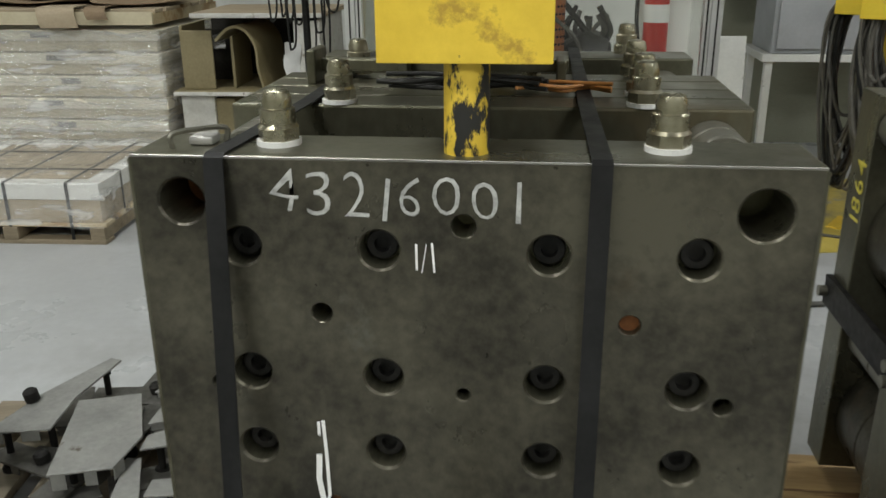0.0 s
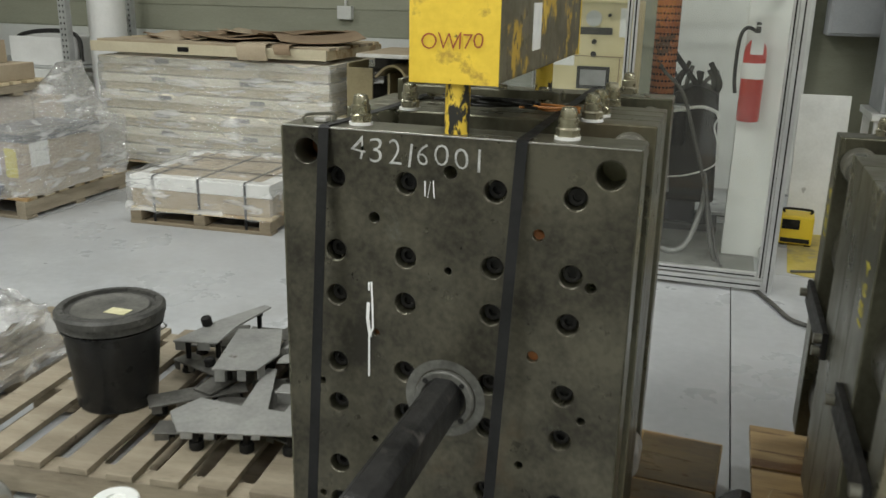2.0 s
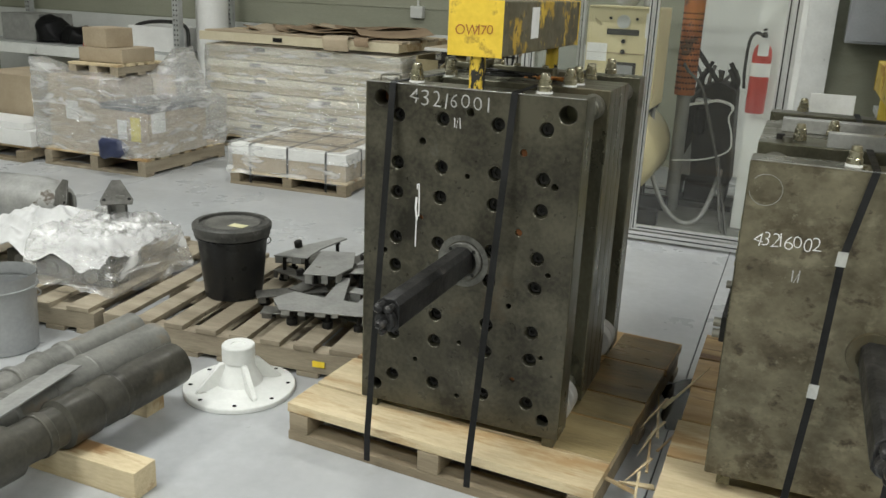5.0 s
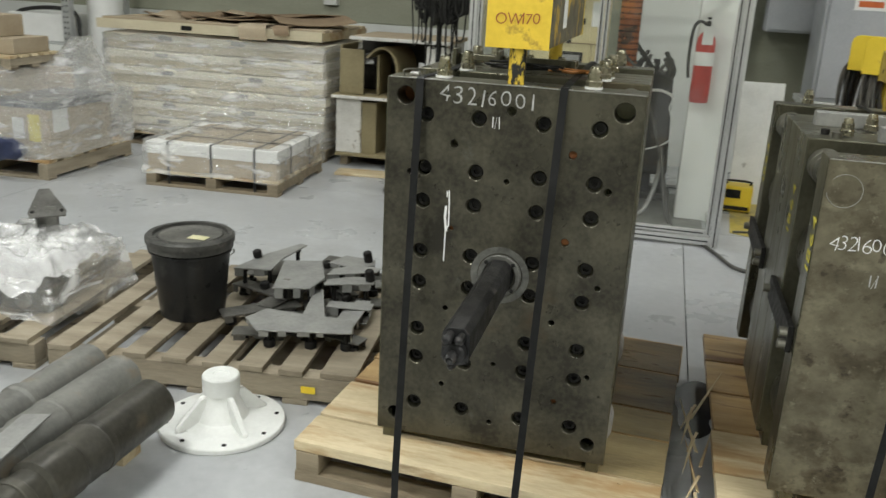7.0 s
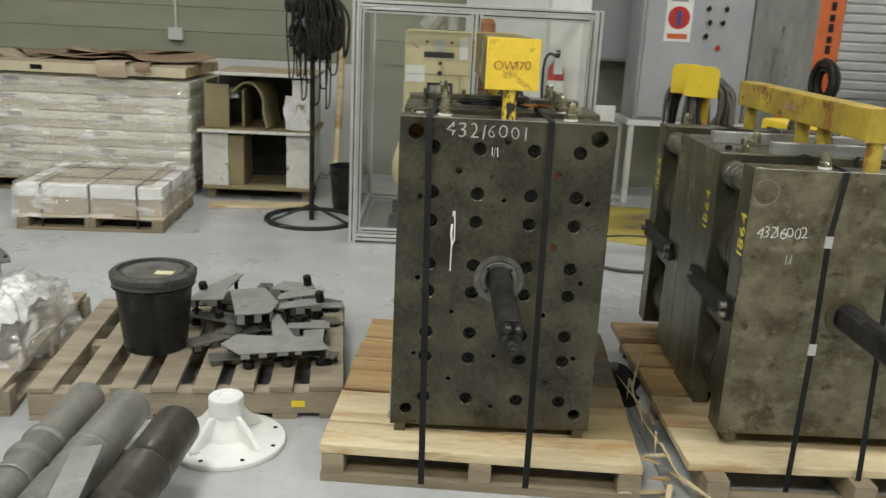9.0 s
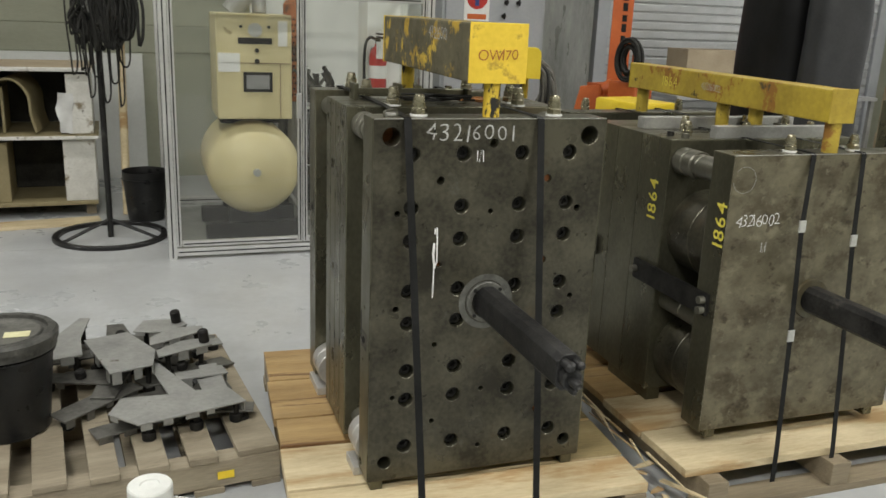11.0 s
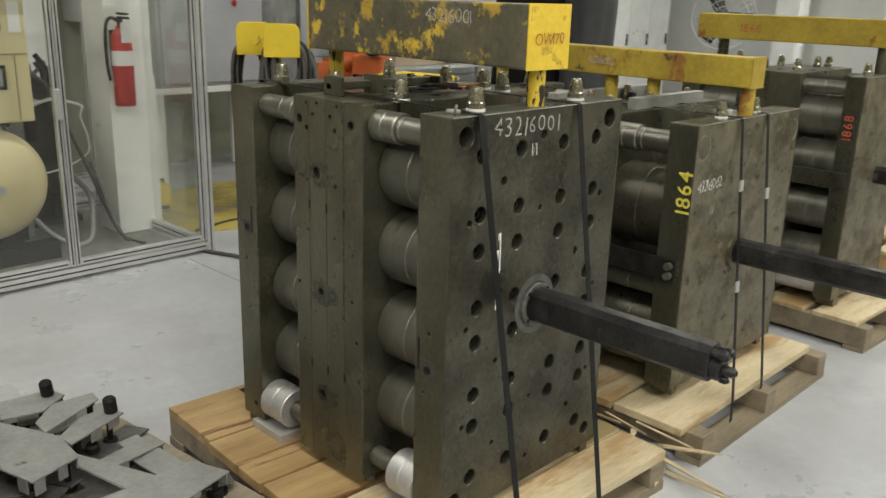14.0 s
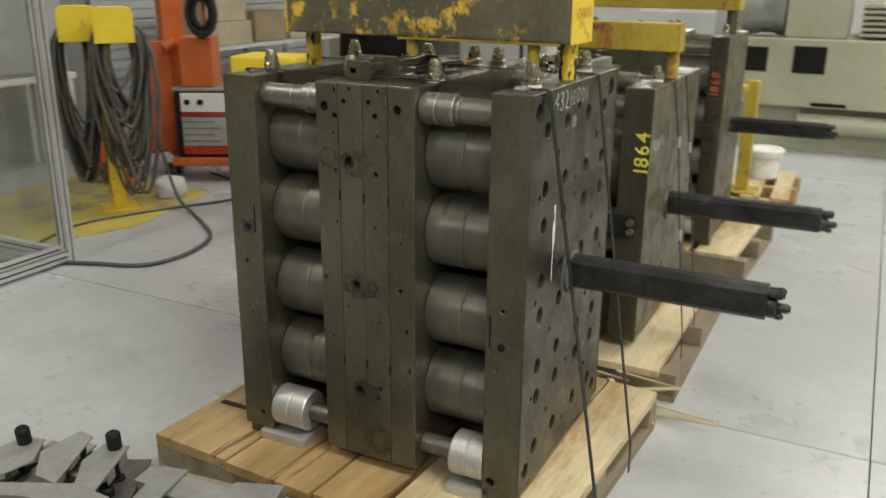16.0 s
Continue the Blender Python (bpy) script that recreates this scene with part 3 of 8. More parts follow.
SIDE = ((1, ((0.378, 1.245, 0.013), (0.372, 0.74, 0.006), (0.352, 0.62, 0.006), (0.37, 0.88, 0.004), (0.343, 0.50, 0.005))),
        (2, ((0.436, 1.29, 0.005), (0.466, 1.259, 0.007), (0.446, 1.223, 0.008), (0.438, 1.17, 0.004), (0.445, 1.066, 0.007), (0.45, 0.913, 0.004), (0.462, 0.734, 0.011), (0.44, 0.42, 0.006))),
        (3, ((0.525, 1.291, 0.005), (0.544, 1.257, 0.007), (0.535, 1.095, 0.016), (0.515, 0.734, 0.012), (0.545, 0.663, 0.004), (0.513, 0.40, 0.014))),
        (4, ((0.574, 1.288, 0.005), (0.607, 1.24, 0.014), (0.574, 1.217, 0.008), (0.579, 1.169, 0.004), (0.575, 1.065, 0.005), (0.575, 0.915, 0.004), (0.62, 0.743, 0.006), (0.60, 0.56, 0.005))),
        (5, ((0.905, 0.859, 0.012), (0.91, 0.746, 0.006), (0.90, 0.578, 0.005), (0.885, 0.231, 0.009))))
for k, spots in SIDE:
    drilled(plates1[k], [((S, y, z), (1, 0, 0), r, 0.03) for y, z, r in spots])
# dark oil rings round some of the side holes
M_SCUFF = material("scuffed_steel", (0.045, 0.043, 0.034), (0.10, 0.096, 0.078), (0.4, 0.6), 0.5, 12.0, 90.0, 0.05)
M_SMUDGE = material("thin_oil_film", (0.05, 0.048, 0.034), (0.125, 0.12, 0.085), (0.22, 0.4), 0.65, 12.0, 80.0, 0.02)
M_DARK_FILM = material("oil_stain", (0.018, 0.016, 0.012), (0.05, 0.046, 0.036), (0.2, 0.35), 0.3, 14.0, 80.0, 0.02)
for k, y, z, r0, r1 in ((3, 0.535, 1.095, 0.0165, 0.024), (3, 0.515, 0.734, 0.0125, 0.022), (2, 0.462, 0.734, 0.0115, 0.019), (3, 0.513, 0.40, 0.0145, 0.023)):
    bm = bmesh.new()
    lathe(bm, [(r0, 0.0), (r0, 0.0006), (r1 * 0.8, 0.0008), (r1, 0.0)], along((S + 0.0001, y, z), (S - 1, y, z)), 20)
    for v in bm.verts:
        d = Vector((v.co.y - y, v.co.z - z))
        if d.length > r0 + 0.002:
            d *= 1 + 0.3 * noise.noise(Vector((d.x * 90, d.y * 90, k)))
            v.co.y, v.co.z = y + d.x, z + d.y
    part("oil_ring", bm, M_DARK_FILM, plates1[k], "dark oil ring")
# slots and shallow milled pockets in the plate edges
for y0, y1, za, zb, p in ((0.093, 0.099, 0.625, 0.72, 0), (0.868, 0.874, 0.842, 0.925, 5)):
    bm = bmesh.new()
    box(bm, S - 0.001, S + 0.001, y0, y1, za, zb)
    part("slot", bm, M_BOLT, plates1[p])
for y0, y1, za, zb, p in ((0.032, 0.092, 0.607, 0.662, 0), (0.874, 0.918, 0.836, 0.876, 5)):
    bm = bmesh.new()
    box(bm, S - 0.0008, S + 0.001, y0, y1, za, zb, 0.0004)
    pk = part("pocket", bm, M_SCUFF, plates1[p], "dark scuffed milled pocket")
    bm = bmesh.new()
    lathe(bm, [(0.012, 0.0), (0.012, 0.003), (0.007, 0.003), (0.006, 0.0005), (0, 0.0005)], along((S - 0.0006, (y0 + y1) / 2, (za + zb) / 2), (S - 1, (y0 + y1) / 2, (za + zb) / 2)), 14)
    part("pocket_screw", bm, M_BOLT, pk)
# smudged oil beside the larger holes of the middle plates
for k, (y, z, w_, h_) in enumerate(((0.505, 1.088, 0.05, 0.036), (0.50, 0.733, 0.062, 0.04), (0.492, 0.398, 0.048, 0.04), (0.60, 1.10, 0.03, 0.03), (0.45, 0.25, 0.05, 0.05))):
    bm = bmesh.new()
    rim = []
    for q in range(28):
        a = 2 * math.pi * q / 28
        f = 1 + 0.35 * noise.noise(Vector((3 * math.cos(a), 3 * math.sin(a), 5.0 * k)))
        rim.append((w_ * f * math.cos(a), h_ * f * math.sin(a)))
    gap = [(0.022 * math.cos(2 * math.pi * q / 28), 0.022 * math.sin(2 * math.pi * q / 28)) for q in range(28)]
    outer = [bm.verts.new((S - 0.0003, y + p[0], z + p[1])) for p in rim]
    inner = [bm.verts.new((S - 0.0005, y + p[0] + 0.02 * (k < 3), z + p[1])) for p in gap]
    for q in range(28):
        bm.faces.new((outer[q], outer[(q + 1) % 28], inner[(q + 1) % 28], inner[q]))
    part("oil_smudge", bm, M_SMUDGE, plates1[3], "dark oil smudge")
for y, z in ((0.408, 0.994), (0.486, 0.994), (0.564, 0.994), (0.408, 0.49), (0.486, 0.49), (0.564, 0.49)):
    bm = bmesh.new()
    box(bm, S - 0.001, S + 0.002, y - 0.003, y + 0.003, z - 0.014, z + 0.014)
    part("pry_slot", bm, M_BOLT, plates1[2])
# hub with its locating ring
M_HUB = material("smeared_grey_steel", (0.075, 0.074, 0.066), (0.17, 0.168, 0.15), (0.42, 0.6), 0.35, 14.0, 90.0, 0.1, [((0.3, 0.3, 0.28), 16.0, 0.62, 0.6, 0.2)], edge=0.1)
bm = bmesh.new()
lathe(bm, [(0.049, 0.0), (0.049, 0.011), (0.051, 0.013), (0.062, 0.013), (0.065, 0.010), (0.065, 0.0)], along((0, 0, 0.752), (0, -0.1, 0.752)), 40)
hub = smooth(part("locating_ring", bm, M_HUB, mould1, "dull steel locating ring"))
for k in range(4):
    a = radians(45 + 90 * k)
    bm = bmesh.new()
    rod(bm, (0.057 * math.cos(a), -0.0155, 0.752 + 0.057 * math.sin(a)), (0.057 * math.cos(a), -0.011, 0.752 + 0.057 * math.sin(a)), 0.006, seg=12)
    part("screw_head", bm, M_BOLT, hub)
bm = bmesh.new()
lathe(bm, [(0.043, -0.06), (0.043, 0.001)], along((0, 0, 0.752), (0, -0.1, 0.752)), 32)
lathe(bm, [(0, 0.0006), (0.043, 0.0006)], along((0, 0, 0.752), (0, -0.1, 0.752)), 32)
part("ring_bore", bm, M_BOLT, hub)
bm = bmesh.new()
lathe(bm, [(0.068, 0.0012), (0.088, 0.0012)], along((0, 0, 0.752), (0, -0.1, 0.752)), 48)
part("rubbed_ring", bm, M_HUB, mould1, "rubbed bright ring round the hub")
long_screw(mould1, 0.0, 0.755, -0.002, -0.555, 0.034, 0.047)
for x, y in ((-0.214, 0.062), (0.215, 0.062), (-0.21, 0.345), (-0.235, 0.60), (0.22, 0.345), (0.225, 0.43), (0.23, 0.60), (-0.22, 0.89), (0.24, 0.89), (-0.05, 0.60), (0.06, 0.59)):
    fitting(mould1, x, y, 1.31 if y < 0.1 else 1.306, 0.021 if abs(x) > 0.1 else 0.014, 0.062 if abs(x) > 0.1 else 0.035, tape=y < 0.5)
# hinge bar and cables lying on the middle plates
bm = bmesh.new()
box(bm, -0.30, 0.12, 0.54, 0.565, 1.322, 1.342, 0.003)
box(bm, -0.30, -0.285, 0.50, 0.575, 1.306, 1.36, 0.003)
box(bm, -0.15, -0.135, 0.50, 0.575, 1.306, 1.36, 0.003)
box(bm, 0.10, 0.115, 0.50, 0.575, 1.306, 1.345, 0.003)
part("latch_bar", bm, M_STEEL, mould1)
M_CABLE = material("black_cable", (0.012, 0.012, 0.012), (0.035, 0.034, 0.03), (0.4, 0.55), 0.0, 10.0, 100.0, 0.02, spec=0.2)
M_COPPER = material("orange_cable", (0.4, 0.16, 0.04), (0.55, 0.24, 0.07), (0.4, 0.5), 0.0, 10.0, 100.0, 0.02)
for k in range(6):
    rnd = random.Random(k)
    bm = bmesh.new()
    pts = [(-0.16 + 0.06 * i + rnd.uniform(-0.01, 0.01), 0.42 + rnd.uniform(-0.03, 0.03), 1.314 + 0.006 * rnd.random() + 0.003 * k) for i in range(5)]
    tube(bm, spline(pts, 5), 0.0035, 6)
    smooth(part("cable", bm, M_CABLE, mould1), 80)
for k in range(4):
    rnd = random.Random(20 + k)
    bm = bmesh.new()
    pts = [(0.04 + 0.035 * i, 0.42 + rnd.uniform(-0.02, 0.02), 1.312 + 0.004 * k + 0.004 * rnd.random()) for i in range(5)]
    tube(bm, spline(pts, 5), 0.003, 6)
    smooth(part("cable", bm, M_COPPER, mould1, "orange cable"), 80)
bm = bmesh.new()
tube(bm, spline([(-0.325, 0.028, 1.310), (-0.325, 0.028, 1.326), (-0.30, 0.05, 1.328), (-0.278, 0.068, 1.326), (-0.278, 0.068, 1.310)], 4), 0.0035, 6)
part("lift_handle", bm, M_PIN, mould1, "small steel loop handle")
bm = bmesh.new()
box(bm, -0.314, -0.286, 0.045, 0.072, 1.3105, 1.320, 0.003)
part("tag_block", bm, M_SLEEVE, mould1, "small white plastic block")
# feet
for x in (-0.33, 0.33):
    for y0, y1 in ((0.01, 0.10), (0.855, 0.95)):
        bm = bmesh.new()
        box(bm, x - 0.02, x + 0.02, y0, y1, 0.146, 0.18, 0.003)
        part("foot", bm, M_STEEL, mould1)
for x in (-0.30, 0.30):
    for y in (0.36, 0.45, 0.60):
        bm = bmesh.new()
        rod(bm, (x, y, 0.146), (x, y, 0.18), 0.014, seg=12)
        part("foot_stud", bm, M_SLEEVE, mould1)
for y0, y1 in ((-0.0, 0.13), (0.72, 0.80)):
    bm = bmesh.new()
    box(bm, -0.38, -0.26, y0 + 0.11 if y0 < 0.1 else y0, y1 + 0.09, 0.146, 0.176, 0.004)
    part("packing_block", bm, M_SLEEVE, mould1)
# chalk
UPRIGHT = lambda x, z, y=-0.0012, roll=0.0: pose(x, y, z, 90, 0, 0) @ pose(0, 0, 0, 0, 0, roll)
lettering("chalk_number", "43216001", 0.07, M_CHALK_HAND, plates1[0], UPRIGHT(-0.210, 1.250, roll=-1.5), thin=-0.0011, label="white chalk number", space=1.085, jitter=0.07)
lettering("chalk_number", "1/1", 0.05, M_CHALK, plates1[0], UPRIGHT(-0.056, 1.186, roll=-6), thin=-0.0012, shear=-0.15, space=0.72, jitter=0.05)
bm = bmesh.new()
ribbon(bm, [(-0.1665, -0.0015, 0.992), (-0.1645, -0.0015, 0.95), (-0.1635, -0.0015, 0.887), (-0.172, -0.0015, 0.868), (-0.173, -0.0015, 0.775)], 0.004, 0.001, (1, 0, 0))
ribbon(bm, [(-0.172, -0.0015, 0.99), (-0.172, -0.0015, 0.972)], 0.0035, 0.001, (1, 0, 0))
ribbon(bm, [(-0.1735, -0.0015, 0.945), (-0.1755, -0.0015, 0.91), (-0.170, -0.0015, 0.868)], 0.007, 0.001, (1, 0, 0))
part("chalk_stroke", bm, M_CHALK, plates1[0], "white paint stroke")
M_RUST = material("rust", (0.14, 0.05, 0.015), (0.26, 0.1, 0.03), (0.75, 0.9), 0.0, 30.0, 200.0, 0.1)
for x, z, r in ((0.181, 1.13, 0.0115), (0.182, 0.875, 0.0115), (0.194, 0.368, 0.0085), (-0.157, 0.878, 0.0075), (-0.31, 1.258, 0.0255)):
    bm = bmesh.new()
    rod(bm, (x, 0.012 if r < 0.02 else 0.08, z), (x, 0.02 if r < 0.02 else 0.09, z), r, seg=16)
    part("rusty_plug", bm, M_RUST, plates1[0], "rusty plug")
# straps
def strap(label, pts, width=0.022, thick=0.0016, clips=()):
    bm = bmesh.new()
    ribbon(bm, pts, width, thick, (1, 0, 0))
    s_ob = tagged(part("strap", bm, M_STRAP), label, "strap")
    for p, q in clips:
        bm = bmesh.new()
        ribbon(bm, [p, q], width + 0.006, 0.005, (1, 0, 0))
        part("clip", bm, M_CLIP, s_ob, "bright crimped clip")
    return s_ob


strap("black polyester strap drawn over the mould to its pallet", [(-0.241, -0.196, 0.05), (-0.242, -0.194, 0.148), (-0.267, -0.006, 1.309), (-0.267, 0.003, 1.3125), (-0.26, 0.10, 1.3125), (-0.25, 0.32, 1.3125), (-0.25, 0.62, 1.3125), (-0.25, 0.955, 1.3125), (-0.25, 0.960, 1.30), (-0.25, 0.962, 0.149), (-0.25, 1.16, 0.148)])
strap("black polyester strap drawn over the mould to its pallet", [(0.125, -0.196, 0.05), (0.126, -0.194, 0.148), (0.142, -0.006, 1.309), (0.142, 0.003, 1.3125), (0.139, 0.32, 1.3125), (0.139, 0.62, 1.3125), (0.139, 0.955, 1.3125), (0.139, 0.960, 1.30), (0.139, 0.962, 0.149), (0.139, 1.16, 0.148)])
bar1 = lifting_bar("heavy lifting bar, yellow paint scraped to brown steel", -0.087, 0.087, 0.004, 0.93, 1.41, 1.575, (0.04, 0.89), 1.306, (M_YELLOW_WORN, M_YELLOW, M_YELLOW_POST), r=0.0245)
lettering("marking", "OW170", 0.044, M_INK_BROWN, bar1, pose(-0.064, -0.4665, 0.168, 90, 0, 0), thin=-0.0006, space=0.85, jitter=0.04)
lettering("chalk_number", "43216001", 0.055, M_CHALK_HAND, bar1, pose(-0.0885, -0.085, 0.212, 90, 0, -90), thin=-0.0009, space=0.92, jitter=0.05)
bm = bmesh.new()
box(bm, 0.087, 0.089, -0.17, -0.09, 0.15, 0.25)
part("paper_label", bm, M_TEFLON, bar1, "white paper label")
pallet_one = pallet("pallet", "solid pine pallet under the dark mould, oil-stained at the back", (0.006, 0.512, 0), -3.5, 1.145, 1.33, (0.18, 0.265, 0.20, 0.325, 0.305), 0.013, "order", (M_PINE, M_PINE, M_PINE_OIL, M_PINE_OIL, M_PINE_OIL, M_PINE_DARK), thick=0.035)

M_END_WOOD = material("oil_soaked_wood", (0.055, 0.036, 0.014), (0.17, 0.115, 0.048), (0.25, 0.45), 0.0, 3.0, 50.0, 0.14, [((0.22, 0.13, 0.055), 2.6, 0.56, 0.5, 0.0)], stretch=(0.6, 3.0, 3.0), edge=0.12)
M_END_WOOD_PALE = material("lightly_oiled_wood", (0.2, 0.15, 0.07), (0.36, 0.28, 0.14), (0.3, 0.5), 0.0, 3.0, 50.0, 0.14, [((0.13, 0.09, 0.04), 2.6, 0.56, 0.5, 0.0)], stretch=(0.6, 3.0, 3.0), edge=0.12)
# thin sheets make the right-hand board ends darker, most towards the back
for y0, y1, mt in ((0.02, 0.286, M_END_WOOD_PALE), (0.303, 0.502, M_END_WOOD_PALE), (0.52, 0.85, M_END_WOOD), (0.867, 1.172, M_END_WOOD)):
    bm = bmesh.new()
    box(bm, 0.32, 0.571, y0 * 0.97 - 0.49, y1 * 0.97 - 0.49, 0.1466, 0.1478, 0.0004)
    part("soaked_end", bm, mt, pallet_one, "darker board end")

# mould two
G2 = []
C2 = []
E2 = [(-0.355, 1.022, 0.009), (-0.353, 0.661, 0.009), (-0.333, 0.298, 0.009), (0.3, 0.9, 0.008), (0.33, 0.62, 0.008), (-0.006, 0.797, 0.008), (-0.008, 0.539, 0.008)]
P2 = []
for ya, yb in ((0.11, 0.36), (0.917, 1.185)):
    for z in (0.845, 0.36):
        for x in (-0.24, 0.24):
            P2.append((x, ya, yb, z, 0.155, M_FACE, "support_pillar"))
    for x in (-0.36, 0.36):
        P2 += [(x, ya, yb, 1.11, 0.042, M_PIN, "guide_pin"), (x, ya + 0.14, yb, 1.11, 0.05, M_PIN, "guide_bush"), (x, ya, yb, 0.575, 0.038, M_PIN, "guide_pin")]
mould2, plates2 = mould("injection_mould", "brown mottled steel injection mould with chalk number, strapped on a pallet", (1.255, -0.012, 0), 0.835, 0.205, 1.19,
                        [(0, 0.11, 0), (0.36, 0.55, 0), (0.5505, 0.73, 0), (0.7305, 0.917, 0), (1.185, 1.295, 0)], (M_MOTTLED, M_STEEL), [], C2, E2, P2, side_cut=False)
for x, a0, a1 in ((-0.366, -170, 140), (0.366, -75, 95)):
    bm = bmesh.new()
    tube(bm, [(x + 0.044 * math.cos(radians(a0 + (a1 - a0) * q / 20)), -0.0006, 1.108 + 0.044 * math.sin(radians(a0 + (a1 - a0) * q / 20))) for q in range(21)], 0.0008, 5)
    part("scribed_ring", bm, M_MANIFOLD, plates2[0])
lettering("chalk_number", "43216002", 0.058, M_CHALK, plates2[0], UPRIGHT(-0.380, 0.950), thin=-0.0013, space=0.80, jitter=0.05)
lettering("chalk_number", "1/1", 0.055, M_CHALK_HAND, plates2[0], UPRIGHT(-0.262, 0.855), thin=-0.0011, space=0.42, jitter=0.05)
for k, (y, p) in enumerate(((-0.010, plates2[0]), (0.40, plates2[1]), (1.18, plates2[4]))):
    lettering("stencil_number", "1864", 0.078, M_INK_YELLOW, p, pose(-0.4190, y + 0.012, 0.878, 90, 0, -90) @ pose(0, 0, 0, 0, 0, 90), thin=0.0006, label="yellow stencilled number")
for ya, yb in ((0.03, 0.50), (0.815, 1.30)):
    bm = bmesh.new()
    box(bm, -0.434, -0.4178, ya, yb, 0.628, 0.706, 0.002)
    bar_s = part("locking_bar", bm, M_BOLT, mould2, "black flat locking bar across the plates")
    for y, z in ((ya + 0.015, 0.648), (ya + 0.015, 0.684), (yb - 0.02, 0.667)):
        bm = bmesh.new()
        rod(bm, (-0.455, y, z), (-0.433, y, z), 0.014, seg=14)
        part("bolt", bm, M_PIN, bar_s)
bm = bmesh.new()
lathe(bm, [(0.046, 0.0), (0.046, 0.012), (0.07, 0.012), (0.072, 0.0)], along((-0.022, 0, 0.676), (-0.022, -0.1, 0.676)), 36)
part("locating_ring", bm, M_STEEL, mould2)
long_screw(mould2, -0.022, 0.676, -0.002, -0.60, 0.034, 0.046)
for x, y in ((-0.155, 0.055), (0.115, 0.055), (-0.30, 0.44), (-0.2, 0.60), (-0.05, 0.42), (0.1, 0.62), (0.25, 0.42), (0.3, 0.62), (-0.3, 1.24), (0.2, 1.24)):
    fitting(mould2, x, y, 1.186 if y > 0.1 else 1.19, 0.019, 0.058, tape=y < 0.1)
for x0, x1, y0, y1 in ((-0.22, 0.30, 0.37, 0.41), (-0.36, 0.36, 0.64, 0.69)):
    bm = bmesh.new()
    box(bm, x0, x1, y0, y1, 1.186, 1.232, 0.003)
    part("water_manifold", bm, M_MANIFOLD, mould2, "flat steel manifold block")
for k in range(14):
    rnd = random.Random(300 + k)
    x, y = rnd.uniform(-0.38, 0.36), rnd.choice((0.40, 0.46, 0.58, 0.66))
    bm = bmesh.new()
    rod(bm, (x, y, 1.186), (x, y, 1.186 + rnd.uniform(0.015, 0.035)), rnd.uniform(0.009, 0.016), seg=12)
    smooth(part("plug", bm, rnd.choice((M_PIN, M_STEEL, M_BOLT)), mould2))
for x in (-0.36, 0.36):
    bm = bmesh.new()
    box(bm, x - 0.02, x + 0.02, 0.01, 0.10, 0.17, 0.205, 0.003)
    part("foot", bm, M_STEEL, mould2)
    bm = bmesh.new()
    box(bm, x - 0.03, x + 0.03, 0.38, 0.68, 0.146, 0.205, 0.003)
    part("foot", bm, M_STEEL, mould2)
strap("black strap with bright clips drawn over the brown mould", [(1.055, -0.166, 0.06), (1.058, -0.162, 0.149), (1.092, -0.104, 0.575), (1.106, -0.062, 0.95), (1.153, -0.016, 1.186), (1.154, -0.009, 1.1925), (1.154, 1.279, 1.1925), (1.154, 1.286, 1.18), (1.154, 1.288, 0.149), (1.154, 1.31, 0.148)], 0.02, clips=[((1.1045, -0.0655, 0.935), (1.107, -0.0630, 0.975)), ((1.091, -0.107, 0.56), (1.0935, -0.1035, 0.60))])
strap("black strap with bright clips drawn over the brown mould", [(1.305, -0.166, 0.06), (1.307, -0.162, 0.149), (1.334, -0.064, 0.89), (1.366, -0.016, 1.186), (1.367, -0.009, 1.1925), (1.367, 1.279, 1.1925), (1.367, 1.286, 1.18), (1.367, 1.288, 0.149), (1.367, 1.31, 0.148)], 0.02, clips=[((1.333, -0.0675, 0.875), (1.3355, -0.064, 0.915))])
bar2 = lifting_bar("long narrow yellow lifting bar across the brown mould", 1.198, 1.30, -0.01, 1.27, 1.293, 1.403, (0.022, 0.42, 0.62, 1.22), 1.186, (M_YELLOW_OLD, M_YELLOW_OLD, M_YELLOW_OLD), r=0.027)
lettering("marking", "1864", 0.06, M_INK_YELLOW, bar2, pose(-0.0525, 0.36, 0.14, 90, 0, -90), thin=-0.0005)
lettering("chalk_number", "43216002", 0.04, M_CHALK_DIM, bar2, pose(-0.0525, 0.08, 0.15, 90, 0, -90), thin=-0.0007, space=0.8, jitter=0.05)
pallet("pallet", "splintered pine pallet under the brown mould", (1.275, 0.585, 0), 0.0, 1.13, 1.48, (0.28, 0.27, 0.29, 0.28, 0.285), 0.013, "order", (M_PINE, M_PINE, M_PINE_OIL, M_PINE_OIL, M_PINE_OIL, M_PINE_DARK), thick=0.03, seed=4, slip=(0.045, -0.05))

M_DARK_FILM = material("black_oil_film", (0.012, 0.012, 0.013), (0.03, 0.03, 0.032), (0.08, 0.2), 0.0, 5.0, 60.0, 0.0)
# irregular glossy black patch on the floor between the two pallets
bm = bmesh.new()
prism(bm, [(0.68 + (0.085 + 0.02 * math.sin(3 * a) + 0.012 * math.sin(7 * a + 1)) * math.cos(a), 0.86 + (0.27 + 0.03 * math.sin(2 * a + 0.6)) * math.sin(a)) for a in [2 * math.pi * k / 40 for k in range(40)]], 0.001, 0.003)
tagged(part("oil_puddle", bm, M_DARK_FILM), "dark glossy patch on the floor between the pallets", "puddle")

